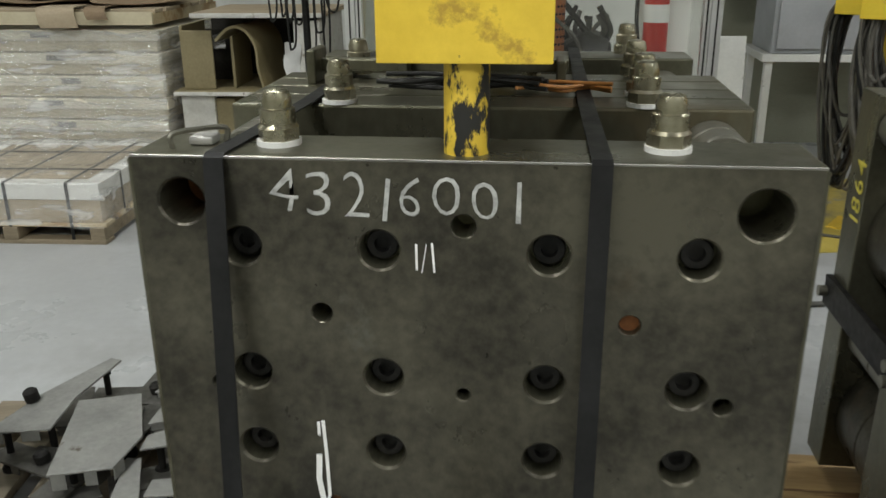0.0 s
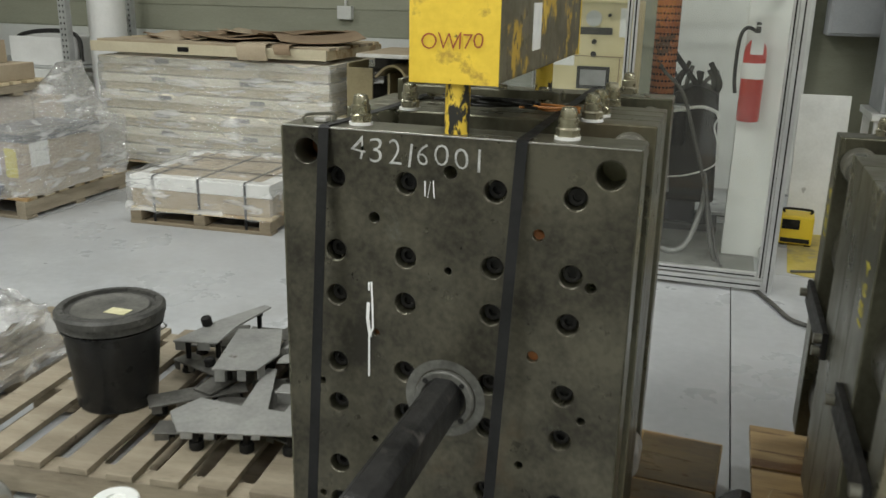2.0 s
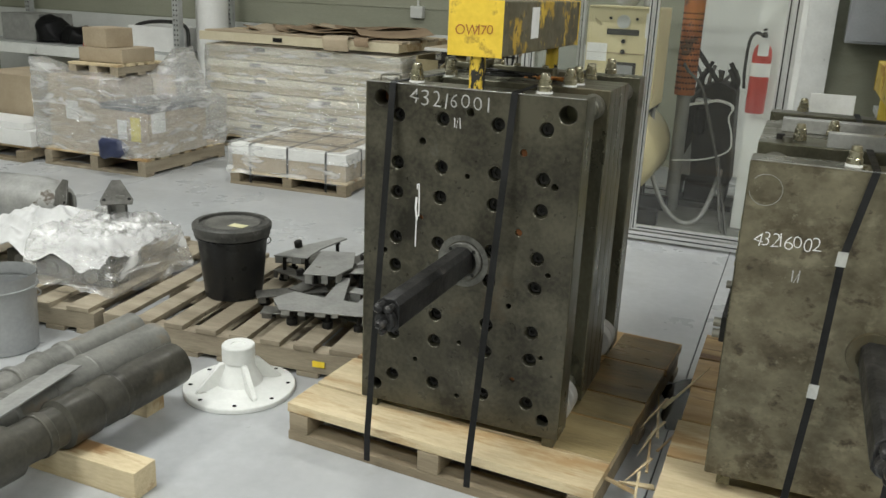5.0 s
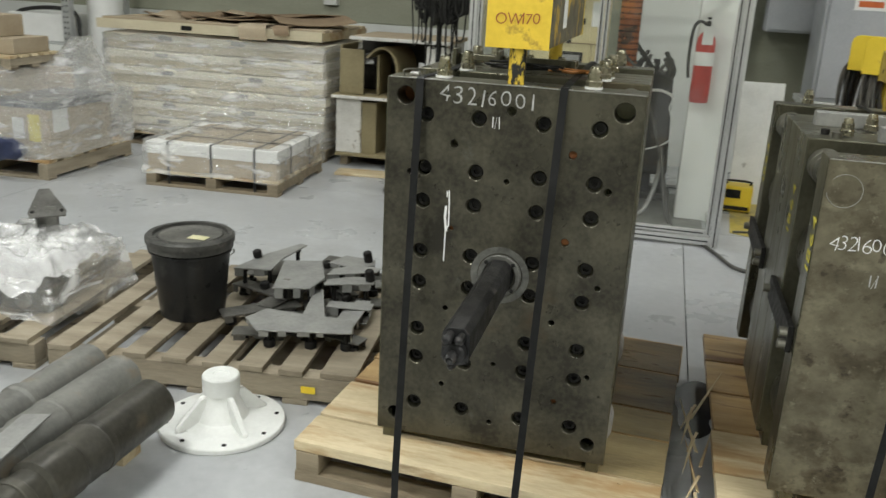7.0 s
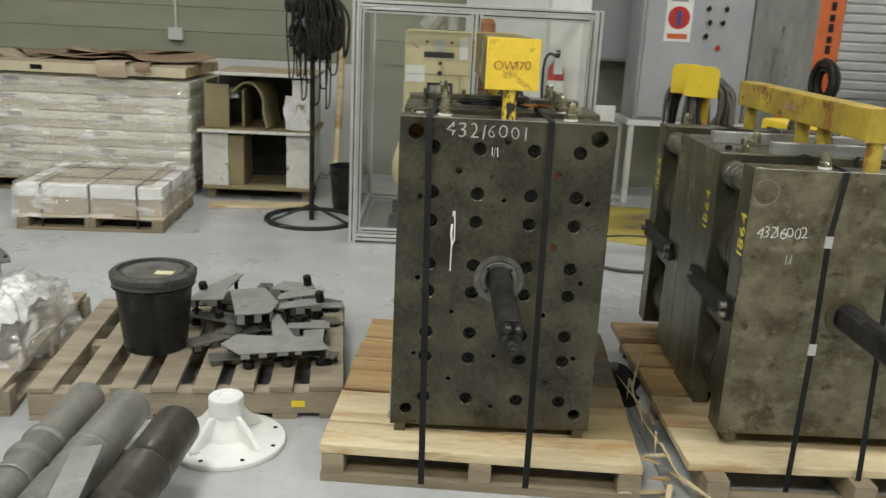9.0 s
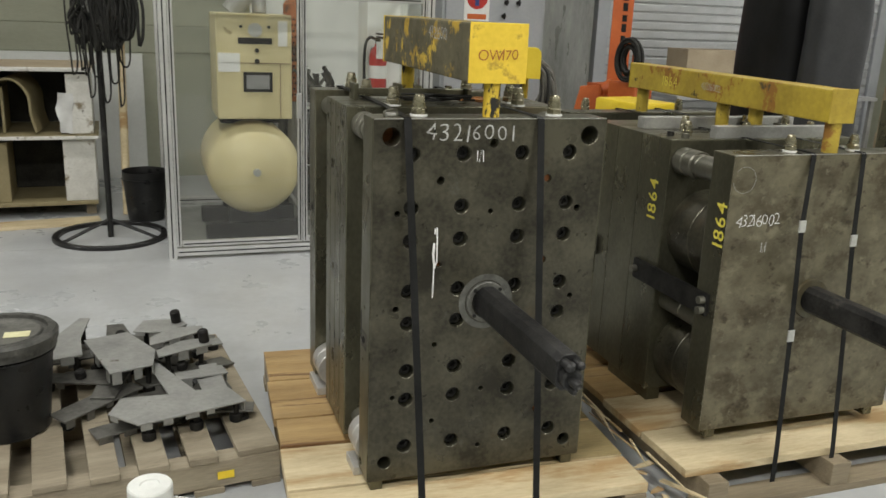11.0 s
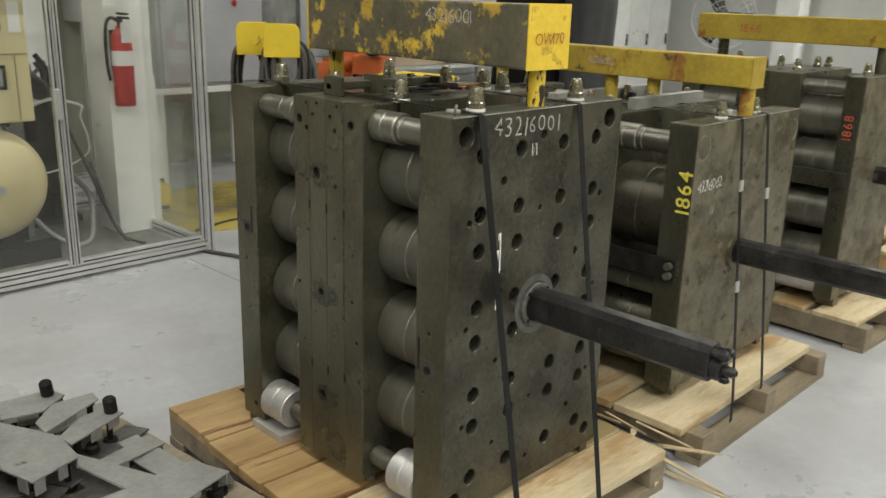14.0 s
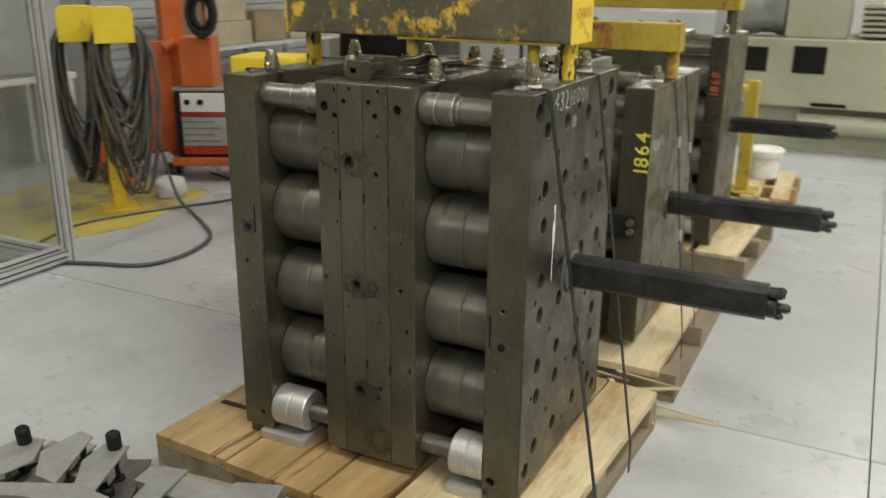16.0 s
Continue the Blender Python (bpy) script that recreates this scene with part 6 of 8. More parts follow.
# the last panel is the paper box's inside, its shade in the colour
for x0, x1, y0, y1, z0, z1, mt in ((-0.45, -0.43, -0.33, 0.1, 0.618, 1.02, M_CARD_OLIVE), (-0.45, -0.24, -0.335, -0.32, 0.618, 0.99, M_CARD_OLIVE), (-0.14, -0.12, -0.28, 0.1, 0.618, 0.95, M_CARD_OLIVE), (-0.43, -0.14, 0.08, 0.1, 0.618, 0.96, M_CRATE_SHADE)):
    carton(crate, "paper_box", x0, x1, y0, y1, z0, z1, mt)
bm = bmesh.new()
box(bm, -0.38, -0.18, -0.30, -0.27, 0.86, 0.96)
bmesh.ops.subdivide_edges(bm, edges=bm.edges[:], cuts=6, use_grid_fill=True)
crumple(bm, 0.035, 10.0, 8.0)
smooth(part("film_scrap", bm, M_FILM_LOOSE, crate, "crumpled clear film scrap"), 60)
for k, (x, z, w_, h_) in enumerate(((0.24, 0.62, 0.10, 0.30),)):
    bm = bmesh.new()
    box(bm, x, x + w_, -0.37 + 0.01 * k, -0.33 + 0.01 * k, z, z + h_)
    bmesh.ops.subdivide_edges(bm, edges=bm.edges[:], cuts=5, use_grid_fill=True)
    crumple(bm, 0.03, 9.0, 3.0 + k)
    smooth(part("torn_packing", bm, M_BAG, crate, "torn white foam sheet"), 60)
bm = bmesh.new()
box(bm, -0.42, 0.42, -0.1, 0.1, 0, 0.02, 0.003)
o = tagged(part("plywood_strip", bm, M_PINE), "pale plywood strip lying on the floor by the crate", "board")
o.matrix_basis = pose(-1.72, 4.25, 0.001, 0, 0, 8)

# pedestal fan
def pedestal_fan(label, x, y, h, head=0.3, rz=0.0, wire=None):
    fan = thing("pedestal_fan", label, "fan", (x, y, 0), rz)
    bm = bmesh.new()
    lathe(bm, [(0.33, 0.0), (0.375, 0.0), (0.375, 0.02), (0.37, 0.026), (0.335, 0.026), (0.33, 0.02), (0.33, 0.0)], None, 48)
    smooth(part("base_ring", bm, M_RUBBER, fan))
    for k in range(3):
        a = radians(120 * k + 20)
        bm = bmesh.new()
        rod(bm, (0.02 * math.cos(a), 0.02 * math.sin(a), 0.12), (0.34 * math.cos(a), 0.34 * math.sin(a), 0.022), 0.012, seg=8)
        part("spoke", bm, M_RUBBER, fan)
    bm = bmesh.new()
    rod(bm, (0, 0, 0.0), (0, 0, h), 0.02, seg=14)
    smooth(part("pole", bm, M_RUBBER, fan))
    bm = bmesh.new()
    rod(bm, (0, 0.02, h), (0, 0.2, h + 0.02), 0.075, seg=20)
    smooth(part("motor", bm, M_RUBBER, fan))
    bm = bmesh.new()
    for yy in (-0.10, 0.08):
        for r in [head * q for q in (0.15, 0.35, 0.55, 0.75, 0.9)] if yy < 0 else [head * q for q in (0.5, 0.8)]:
            tube(bm, [(r * math.cos(2 * math.pi * k / 32), yy * (1 - 0.3 * (r / head) ** 2), h + r * math.sin(2 * math.pi * k / 32)) for k in range(33)], 0.003, 5)
    tube(bm, [(head * math.cos(2 * math.pi * k / 32), -0.01, h + head * math.sin(2 * math.pi * k / 32)) for k in range(33)], 0.008, 6)
    for k in range(24):
        a = 2 * math.pi * k / 24
        tube(bm, [(0.1 * head * math.cos(a), -0.1, h + 0.1 * head * math.sin(a)), (0.7 * head * math.cos(a), -0.09, h + 0.7 * head * math.sin(a)), (head * math.cos(a), -0.01, h + head * math.sin(a)), (0.7 * head * math.cos(a), 0.07, h + 0.7 * head * math.sin(a)), (0.3 * head * math.cos(a), 0.09, h + 0.3 * head * math.sin(a))], 0.0025, 5)
    part("guard", bm, wire or M_RUBBER, fan)
    for k in range(3):
        bm = bmesh.new()
        prism(bm, [(0.03, -0.05), (head * 0.85, -0.11), (head * 0.9, 0.05), (0.05, 0.06)], -0.003, 0.003, Matrix.Translation((0, -0.03, h)) @ pose(0, 0, 0, 90, 0, 0) @ pose(0, 0, 0, 0, 0, 120 * k) @ pose(0, 0, 0, 22, 0, 0), 0.001)
        part("blade", bm, M_RUBBER if wire else M_GREYPLATE, fan)
    return fan


pedestal_fan("black pedestal fan on a round base with hanging cords", -1.22, 3.85, 1.66, 0.24, 72)
for k in range(58):
    rnd = random.Random(k + 40)
    bm = bmesh.new()
    x, y = -1.19 + rnd.gauss(0.0, 0.10), 3.76 + rnd.uniform(-0.05, 0.05)
    low_z = (1.42 - 0.16 * rnd.random()) if k % 7 else (1.2 - 0.3 * rnd.random())
    top_z = 1.62 + rnd.uniform(0.0, 0.24)
    tube(bm, spline([(x * 0.3 - 1.19 * 0.7, y + 0.02, top_z), (x, y, top_z - 0.2), (x + rnd.uniform(-0.03, 0.03), y, low_z + 0.08), (x + 0.02, y + 0.01, low_z), (x + 0.045, y + 0.02, low_z + 0.1), (x + 0.03, y + 0.05, top_z - 0.2), (x * 0.3 - 1.19 * 0.7, y + 0.06, top_z)], 5), rnd.choice((0.006, 0.011, 0.016)) if k % 7 else 0.006, 6)
    tagged(smooth(part("cord", bm, M_CABLE), 80), "black cord looped over the pedestal fan", "cord", "cords on the fan")
pail("bucket", "black plastic bin on the floor behind the fan", (-0.98, 4.35, 0), 0.13, 0.16, 0.38, M_RUBBER, lid=False)
bm = bmesh.new()
rod(bm, (-1.12, 4.5, 0), (-1.1, 4.9, 1.5), 0.03, seg=12)
tagged(part("timber_pole", bm, M_PINE), "pale wooden pole leaning by the crate", "pole")

# ---- glazed enclosure with the compressor ----
EX0, EX1, EY0, EY1, EZ = -0.83, 0.845, 3.22, 4.75, 1.72
enc = thing("machine_enclosure", "aluminium-framed enclosure with clear panels round a compressor", "enclosure", (0, 0, 0))
def profile(x0, x1, y0, y1, z0, z1, nm="frame_profile"):
    bm = bmesh.new()
    box(bm, x0, x1, y0, y1, z0, z1, 0.003)
    bar = part(nm, bm, M_ALU, enc)
    lines = []
    if z1 - z0 > 0.5:
        x, y, w_ = (x0 + x1) / 2, (y0 + y1) / 2, 0.004
        lines = [(x - w_, x + w_, y0 - 0.0006, y0 + 0.001, z0 + 0.01, z1 - 0.01), (x0 - 0.0006, x0 + 0.001, y - w_, y + w_, z0 + 0.01, z1 - 0.01)]
    elif x1 - x0 > 0.5:
        lines = [(x0 + 0.01, x1 - 0.01, y0 - 0.0006, y0 + 0.001, (z0 + z1) / 2 - 0.004, (z0 + z1) / 2 + 0.004)]
    elif y1 - y0 > 0.5:
        lines = [(x0 - 0.0006, x0 + 0.001, y0 + 0.01, y1 - 0.01, (z0 + z1) / 2 - 0.004, (z0 + z1) / 2 + 0.004)]
    for q in lines:
        bm = bmesh.new()
        box(bm, *q)
        part("groove", bm, M_BOLT, bar, "dark profile groove")
    return bar


for x in (EX0, EX1):
    for y in (EY0, EY1):
        profile(x - 0.025, x + 0.025, y - 0.025, y + 0.025, 0.0, EZ)
for x0, x1 in ((-0.03, -0.003), (0.003, 0.03)):
    profile(x0, x1, EY0 - 0.02, EY0 + 0.02, 0.08, EZ - 0.05, "door_stile")
for z0, z1 in ((0.02, 0.07), (EZ - 0.045, EZ)):
    profile(EX0 + 0.025, EX1 - 0.025, EY0 - 0.022, EY0 + 0.022, z0, z1)
    profile(EX0 + 0.025, EX1 - 0.025, EY1 - 0.022, EY1 + 0.022, z0, z1)
    for x in (EX0, EX1):
        profile(x - 0.022, x + 0.022, EY0 + 0.025, EY1 - 0.025, z0, z1)
for x in (EX0 + 0.042, EX1 - 0.042):
    profile(x - 0.015, x + 0.015, EY0 - 0.018, EY0 + 0.018, 0.08, EZ - 0.05, "door_stile")
for x0, x1 in ((EX0 + 0.06, -0.032), (0.032, EX1 - 0.06)):
    profile(x0, x1, EY0 - 0.018, EY0 + 0.018, 0.08, 0.115, "door_rail")
    profile(x0, x1, EY0 - 0.018, EY0 + 0.018, EZ - 0.085, EZ - 0.05, "door_rail")
    bm = bmesh.new()
    box(bm, x0, x1, EY0 - 0.003, EY0 + 0.003, 0.116, EZ - 0.086)
    g = part("door_panel", bm, M_GLASS, enc, "clear plastic panel")
    g.visible_shadow = False
for x in (EX0, EX1):
    bm = bmesh.new()
    box(bm, x - 0.003, x + 0.003, EY0 + 0.026, EY1 - 0.026, 0.072, EZ - 0.047)
    part("side_panel", bm, M_GLASS, enc, "clear plastic panel").visible_shadow = False
bm = bmesh.new()
box(bm, -0.04, -0.008, EY0 - 0.05, EY0 - 0.03, 0.9, 1.06, 0.004)
part("door_handle", bm, M_ALU, enc)

comp = thing("compressor", "cream air compressor with a round tank and control panel", "compressor", (-0.26, 3.9, 0.03))
bm = bmesh.new()
lathe(bm, [(0, -0.42), (0.03, -0.42), (0.10, -0.412), (0.2, -0.385), (0.275, -0.34), (0.31, -0.28), (0.315, -0.25), (0.315, 0.40), (0.27, 0.47), (0.1, 0.52), (0, 0.52)], pose(0, 0, 0.47, -90, 0, 0), 48)
smooth(part("tank", bm, M_BEIGE, comp))
bm = bmesh.new()
rod(bm, (0.0, -0.45, 0.47), (0.0, -0.41, 0.47), 0.026, seg=14)
part("tank_plug", bm, M_GALV, comp)
for y in (-0.2, 0.3):
    bm = bmesh.new()
    box(bm, -0.17, 0.17, y - 0.03, y + 0.03, 0.08, 0.2, 0.006)
    part("tank_foot", bm, M_BOLT, comp)
    bm = bmesh.new()
    box(bm, -0.33, 0.36, y - 0.05, y + 0.05, -0.027, 0.08, 0.006)
    part("base_rail", bm, M_BOLT, comp)
bm = bmesh.new()
box(bm, -0.24, 0.25, -0.36, 0.15, 0.82, 1.50, 0.012)
panel = part("control_panel", bm, M_BEIGE, comp)
bm = bmesh.new()
box(bm, -0.05, 0.10, -0.368, -0.3665, 1.02, 1.11, 0.001)
part("display", bm, M_PRINT, panel, "grey display window")
for x0, x1, z0, z1, mt, nm in ((-0.10, 0.12, 1.31, 1.35, M_BOLT, "name_strip"), (-0.07, 0.12, 1.00, 1.13, M_BOLT, "display_frame"), (-0.23, 0.24, 1.185, 1.19, M_CARD_DARK, "door_seam"), (0.17, 0.175, 0.83, 1.18, M_CARD_DARK, "door_seam"), (-0.23, -0.09, 1.13, 1.25, M_WHITECARD, "warning_label"), (0.16, 0.22, 1.30, 1.46, M_WHITECARD, "warning_label")):
    bm = bmesh.new()
    box(bm, x0, x1, -0.366, -0.3605, z0, z1, 0.001)
    part(nm, bm, mt, panel)
for x, z, r in ((0.01, 1.40, 0.045), (0.02, 1.27, 0.014), (0.02, 1.20, 0.016), (-0.08, 1.42, 0.01), (0.1, 1.42, 0.01)):
    bm = bmesh.new()
    rod(bm, (x, -0.375, z), (x, -0.36, z), r, seg=20)
    part("dial", bm, M_GALV if r > 0.02 else M_BOLT, panel)
bm = bmesh.new()
rod(bm, (-0.1, 0.1, 1.5), (0.0, 0.1, 1.62), 0.07, seg=16)
rod(bm, (0.1, 0.1, 1.5), (0.1, 0.12, 1.65), 0.05, seg=16)
part("pump", bm, M_GREYPLATE, comp)
bm = bmesh.new()
box(bm, -0.2, 0.2, -0.1, 0.35, 0.76, 0.815, 0.004)
part("mount", bm, M_BOLT, comp)
# perforated orange column behind, its shaded holes laid on as near-black discs
oc = thing("perforated_guard", "orange perforated metal guard tube behind the compressor", "guard", (0.12, 4.25, 0))
bm = bmesh.new()
rod(bm, (0, 0, 0.0), (0, 0, 0.9), 0.05, seg=20)
part("pedestal", bm, M_GREYPLATE, oc)
bm = bmesh.new()
lathe(bm, [(0.072, 0.9), (0.076, 0.905), (0.076, 1.60), (0.05, 1.63), (0, 1.64)], None, 32)
smooth(part("tube", bm, M_RUSTY_ORANGE, oc))
bm = bmesh.new()
for i in range(10):
    for j in range(14):
        a = radians(180 + 18 * i + (9 if j % 2 else 0))
        p = Vector((math.cos(a), math.sin(a), 0))
        rod(bm, p * 0.0755 + Vector((0, 0, 0.95 + 0.042 * j)), p * 0.0768 + Vector((0, 0, 0.95 + 0.042 * j)), 0.008, seg=8)
tagged(part("perforation", bm, M_HOLE, oc), kind="stuff")
# pump and pipework clutter low in the enclosure
M_DUSTY_CASE = material("dusty_dark_case", (0.018, 0.017, 0.014), (0.05, 0.047, 0.04), (0.55, 0.75), 0.0, 5.0, 60.0, 0.05, [((0.085, 0.08, 0.07), 4.0, 0.6, 0.8, 0.0), ((0.02, 0.019, 0.016), 7.0, 0.6, 0.6, 0.0)], edge=0.12, spec=0.3)
pump = thing("pump_unit", "large dark dusty pump unit with hoses on the enclosure floor", "pump", (0.32, 4.62, 0))
bm = bmesh.new()
prism(bm, [(-0.25, 0.0), (0.20, 0.0), (0.16, 0.74), (0.02, 0.80), (-0.12, 0.74), (-0.25, 0.52)], 0.0, 0.40, bev=0.02)
bm.transform(pose(0, 0.20, 0.20, 90, 0, 0))
part("case", bm, M_DUSTY_CASE, pump)
for x0, x1, y0, y1, z0, z1, nm in ((-0.28, 0.24, -0.22, 0.22, 0.0, 0.05, "base_frame"), (-0.24, -0.18, -0.18, 0.18, 0.05, 0.2, "leg"), (0.12, 0.18, -0.18, 0.18, 0.05, 0.2, "leg"), (-0.14, 0.08, -0.16, 0.16, 0.05, 0.195, "motor")):
    bm = bmesh.new()
    box(bm, x0, x1, y0, y1, z0, z1, 0.012)
    part(nm, bm, M_DUSTY_CASE if nm != "motor" else M_BOLT, pump)
bm = bmesh.new()
prism(bm, [(-0.235, 0.06), (-0.10, 0.06), (-0.12, 0.32)], 0.0, 0.006)
bm.transform(pose(0, -0.206, 0.20, 90, 0, 0))
part("guard_sheet", bm, M_GREYPLATE, pump, "grey triangular guard sheet")
for k in range(9):
    rnd = random.Random(k + 70)
    x = -0.16 + 0.035 * k
    bm = bmesh.new()
    tube(bm, spline([(x, -0.05, 0.9), (x + rnd.uniform(-0.02, 0.05), -0.08, 1.0), (x + rnd.uniform(-0.05, 0.10), -0.06, 1.07 + 0.07 * rnd.random())], 5), rnd.uniform(0.010, 0.022), 7)
    smooth(part("pipe_end", bm, M_DUSTY_CASE if k % 3 else M_HOSE, pump), 80)
bm = bmesh.new()
rod(bm, (-0.18, -0.05, 1.22), (0.02, -0.12, 0.98), 0.02, seg=10)
smooth(part("arm", bm, M_DUSTY_CASE, pump), 60)
bowl = thing("filter_regulator", "small black filter bowl on an air line", "filter", (0.25, 4.33, 0.6))
bm = bmesh.new()
lathe(bm, [(0, 0), (0.03, 0.004), (0.044, 0.03), (0.046, 0.19), (0.036, 0.2), (0.036, 0.23), (0, 0.23)], None, 24)
smooth(part("bowl", bm, M_BOLT, bowl))
bm = bmesh.new()
box(bm, -0.05, 0.05, -0.035, 0.085, 0.231, 0.27, 0.008)
part("head", bm, M_GALV, bowl)
bm = bmesh.new()
tube(bm, spline([(-0.14, -0.08, -0.23), (-0.12, -0.08, 0.0), (-0.11, -0.08, 0.2), (0.01, -0.075, 0.25), (0.13, -0.08, 0.275), (0.22, -0.08, 0.25), (0.245, -0.22, 0.235)], 8), 0.011, 8)
smooth(part("air_line", bm, M_WHITE, bowl, "white plastic air line"), 80)
bm = bmesh.new()
tube(bm, spline([(0.25, -0.23, 0.24), (0.225, -0.23, 0.17), (0.26, -0.23, 0.05), (0.25, -0.23, -0.07), (0.08, -0.23, -0.15), (-0.14, -0.23, -0.18)], 8), 0.006, 6)
smooth(part("thin_line", bm, M_WHITE, bowl, "thin white tube"), 80)
bm = bmesh.new()
tube(bm, spline([(-0.08, 4.0, 1.02), (-0.06, 4.0, 0.82), (-0.05, 3.97, 0.50), (0.02, 3.92, 0.27), (0.13, 3.85, 0.10), (0.25, 3.80, 0.025), (0.35, 3.82, 0.035), (0.41, 3.9, 0.12), (0.45, 4.0, 0.27), (0.46, 4.25, 0.35)], 8), 0.018, 10)
tagged(smooth(part("air_hose", bm, M_GREYPLATE), 80), "grey air hose hanging in a loop to the floor", "hose")
bm = bmesh.new()
tube(bm, spline([(0.10, 4.2, 1.14), (0.14, 4.1, 1.10), (0.26, 4.05, 0.985), (0.35, 4.03, 0.745), (0.45, 3.98, 0.44), (0.545, 3.9, 0.10), (0.575, 3.8, 0.014), (0.60, 3.6, 0.012)], 8), 0.011, 8)
tagged(smooth(part("power_cable", bm, M_HOSE), 80), "dark cable hanging down to the enclosure floor", "cable")
bm = bmesh.new()
prism(bm, [(EX0 + 0.05, EY0 + 0.06), (EX1 - 0.05, EY0 + 0.06), (EX1 - 0.05, EY1 - 0.06), (EX0 + 0.05, EY1 - 0.06)], 0.0005, 0.004)
tagged(part("floor_mat", bm, M_MAT), "dusty stained grey sheet under the compressor", "floor mat")
# white column and fire extinguisher
slab("column", 0.60, 0.90, 3.92, 4.2, 0.0, 5.0, M_WHITE, "white painted steel column")
ext = thing("fire_extinguisher", "red fire extinguisher with a white label hung on the column", "fire extinguisher", (0.655, 3.82, 0.86))
bm = bmesh.new()
lathe(bm, [(0, 0), (0.058, 0), (0.064, 0.01), (0.064, 0.39), (0.058, 0.43), (0.040, 0.46), (0.025, 0.475), (0.025, 0.49), (0, 0.49)], None, 32)
smooth(part("cylinder", bm, M_RED, ext))
bm = bmesh.new()
lathe(bm, [(0.0652, 0.25), (0.0652, 0.34)], None, 32)
part("label_band", bm, M_WHITECARD, ext, "white label band")
bm = bmesh.new()
rod(bm, (0, 0, 0.49), (0, 0, 0.53), 0.018, seg=14)
box(bm, -0.012, 0.012, -0.11, 0.02, 0.53, 0.545, 0.003)
box(bm, -0.012, 0.012, -0.10, 0.02, 0.555, 0.568, 0.003)
part("valve", bm, M_BOLT, ext)
bm = bmesh.new()
tube(bm, spline([(0, 0.02, 0.515), (-0.06, 0.0, 0.535), (-0.095, 0.0, 0.47), (-0.1, 0.0, 0.27), (-0.088, 0.0, 0.16)], 8), 0.011, 8)
smooth(part("hose", bm, M_RUBBER, ext), 80)
bm = bmesh.new()
box(bm, -0.03, 0.03, 0.06, 0.1, 0.2, 0.46, 0.003)
part("bracket", bm, M_BOLT, ext)
bm = bmesh.new()
box(bm, -0.03, 0.04, -0.070, -0.067, 0.39, 0.51)
part("tag", bm, M_WHITECARD, ext, "white paper tag")

# ---- electrical corner ----
table = thing("steel_table", "white steel frame table under the electrical cabinet", "table", (2.07, 5.35, 0))
for x in (-0.5, 0.5):
    for y in (-0.22, 0.3):
        bm = bmesh.new()
        box(bm, x - 0.025, x + 0.025, y - 0.025, y + 0.025, 0, 0.74, 0.003)
        part("leg", bm, M_WHITE, table)
bm = bmesh.new()
box(bm, -0.55, 0.55, -0.26, 0.35, 0.74, 0.79, 0.004)
part("top", bm, M_WHITE, table)
cab = thing("electrical_cabinet", "grey electrical cabinet with a warning sign and knobs", "cabinet", (2.07, 5.35, 0.792))
bm = bmesh.new()
box(bm, -0.5, 0.5, -0.24, 0.3, 0, 1.5, 0.01)
part("body", bm, M_GREYBOX, cab)
bm = bmesh.new()
box(bm, -0.47, 0.47, -0.262, -0.243, 0.03, 1.47, 0.006)
door = part("door", bm, M_GREYBOX, cab)
bm = bmesh.new()
box(bm, -0.30, -0.06, -0.266, -0.2625, 0.72, 1.20)
sign = part("sign", bm, M_WHITECARD, door, "white warning sign with red disc and blue figure shape")
bm = bmesh.new()
rod(bm, (-0.18, -0.2675, 0.93), (-0.18, -0.2665, 0.93), 0.1, seg=28)
rod(bm, (-0.18, -0.2685, 0.93), (-0.18, -0.2676, 0.93), 0.02, seg=12)
part("sign_disc", bm, M_RED, sign)
bm = bmesh.new()
box(bm, -0.20, -0.16, -0.2695, -0.2687, 0.86, 0.99)
part("sign_shape", bm, material("sign_blue", (0.03, 0.05, 0.2), (0.04, 0.07, 0.25), (0.5, 0.6), 0.0, 5.0, 50.0, 0.0), sign)
bm = bmesh.new()
box(bm, -0.27, -0.09, -0.2675, -0.2666, 0.745, 0.79)
part("sign_strip", bm, M_ORANGE, sign, "orange strip with illegible bars")
for k in range(3):
    bm = bmesh.new()
    box(bm, -0.27, -0.11, -0.2675, -0.2666, 1.07 + 0.035 * k, 1.09 + 0.035 * k)
    part("print_bar", bm, M_PRINT, sign)
for x, z in ((0.08, 1.02), (0.24, 1.02), (0.1, 0.9), (0.22, 0.9), (0.08, 0.78), (0.2, 0.68)):
    bm = bmesh.new()
    rod(bm, (x, -0.285, z), (x, -0.262, z), 0.02, seg=14)
    box(bm, x - 0.006, x + 0.006, -0.298, -0.285, z - 0.028, z + 0.028, 0.002)
    part("knob", bm, M_BOLT if z > 0.7 else M_RED, door)
bm = bmesh.new()
box(bm, 0.1, 0.2, -0.266, -0.2625, 1.16, 1.22)
part("label_plate", bm, M_YELLOW_CLEAN, door)
wallbox = thing("wall_box", "flat grey electrical box mounted on the wall", "electrical box", (1.45, 5.85, 1.29))
bm = bmesh.new()
box(bm, -0.24, 0.24, -0.17, 0.15, 0, 1.1, 0.008)
part("body", bm, M_GREYBOX, wallbox)
bm = bmesh.new()
box(bm, -0.22, 0.22, -0.185, -0.172, 0.02, 1.08, 0.004)
part("door", bm, M_GREYBOX, wallbox)
bm = bmesh.new()
box(bm, -0.16, 0.16, -0.01, 0.01, 0, 0.95, 0.003)
o = tagged(part("white_panel", bm, M_WHITE), "white board leaning at the wall", "board")
o.matrix_basis = pose(1.17, 4.62, 0.0, -6, 0, 4)

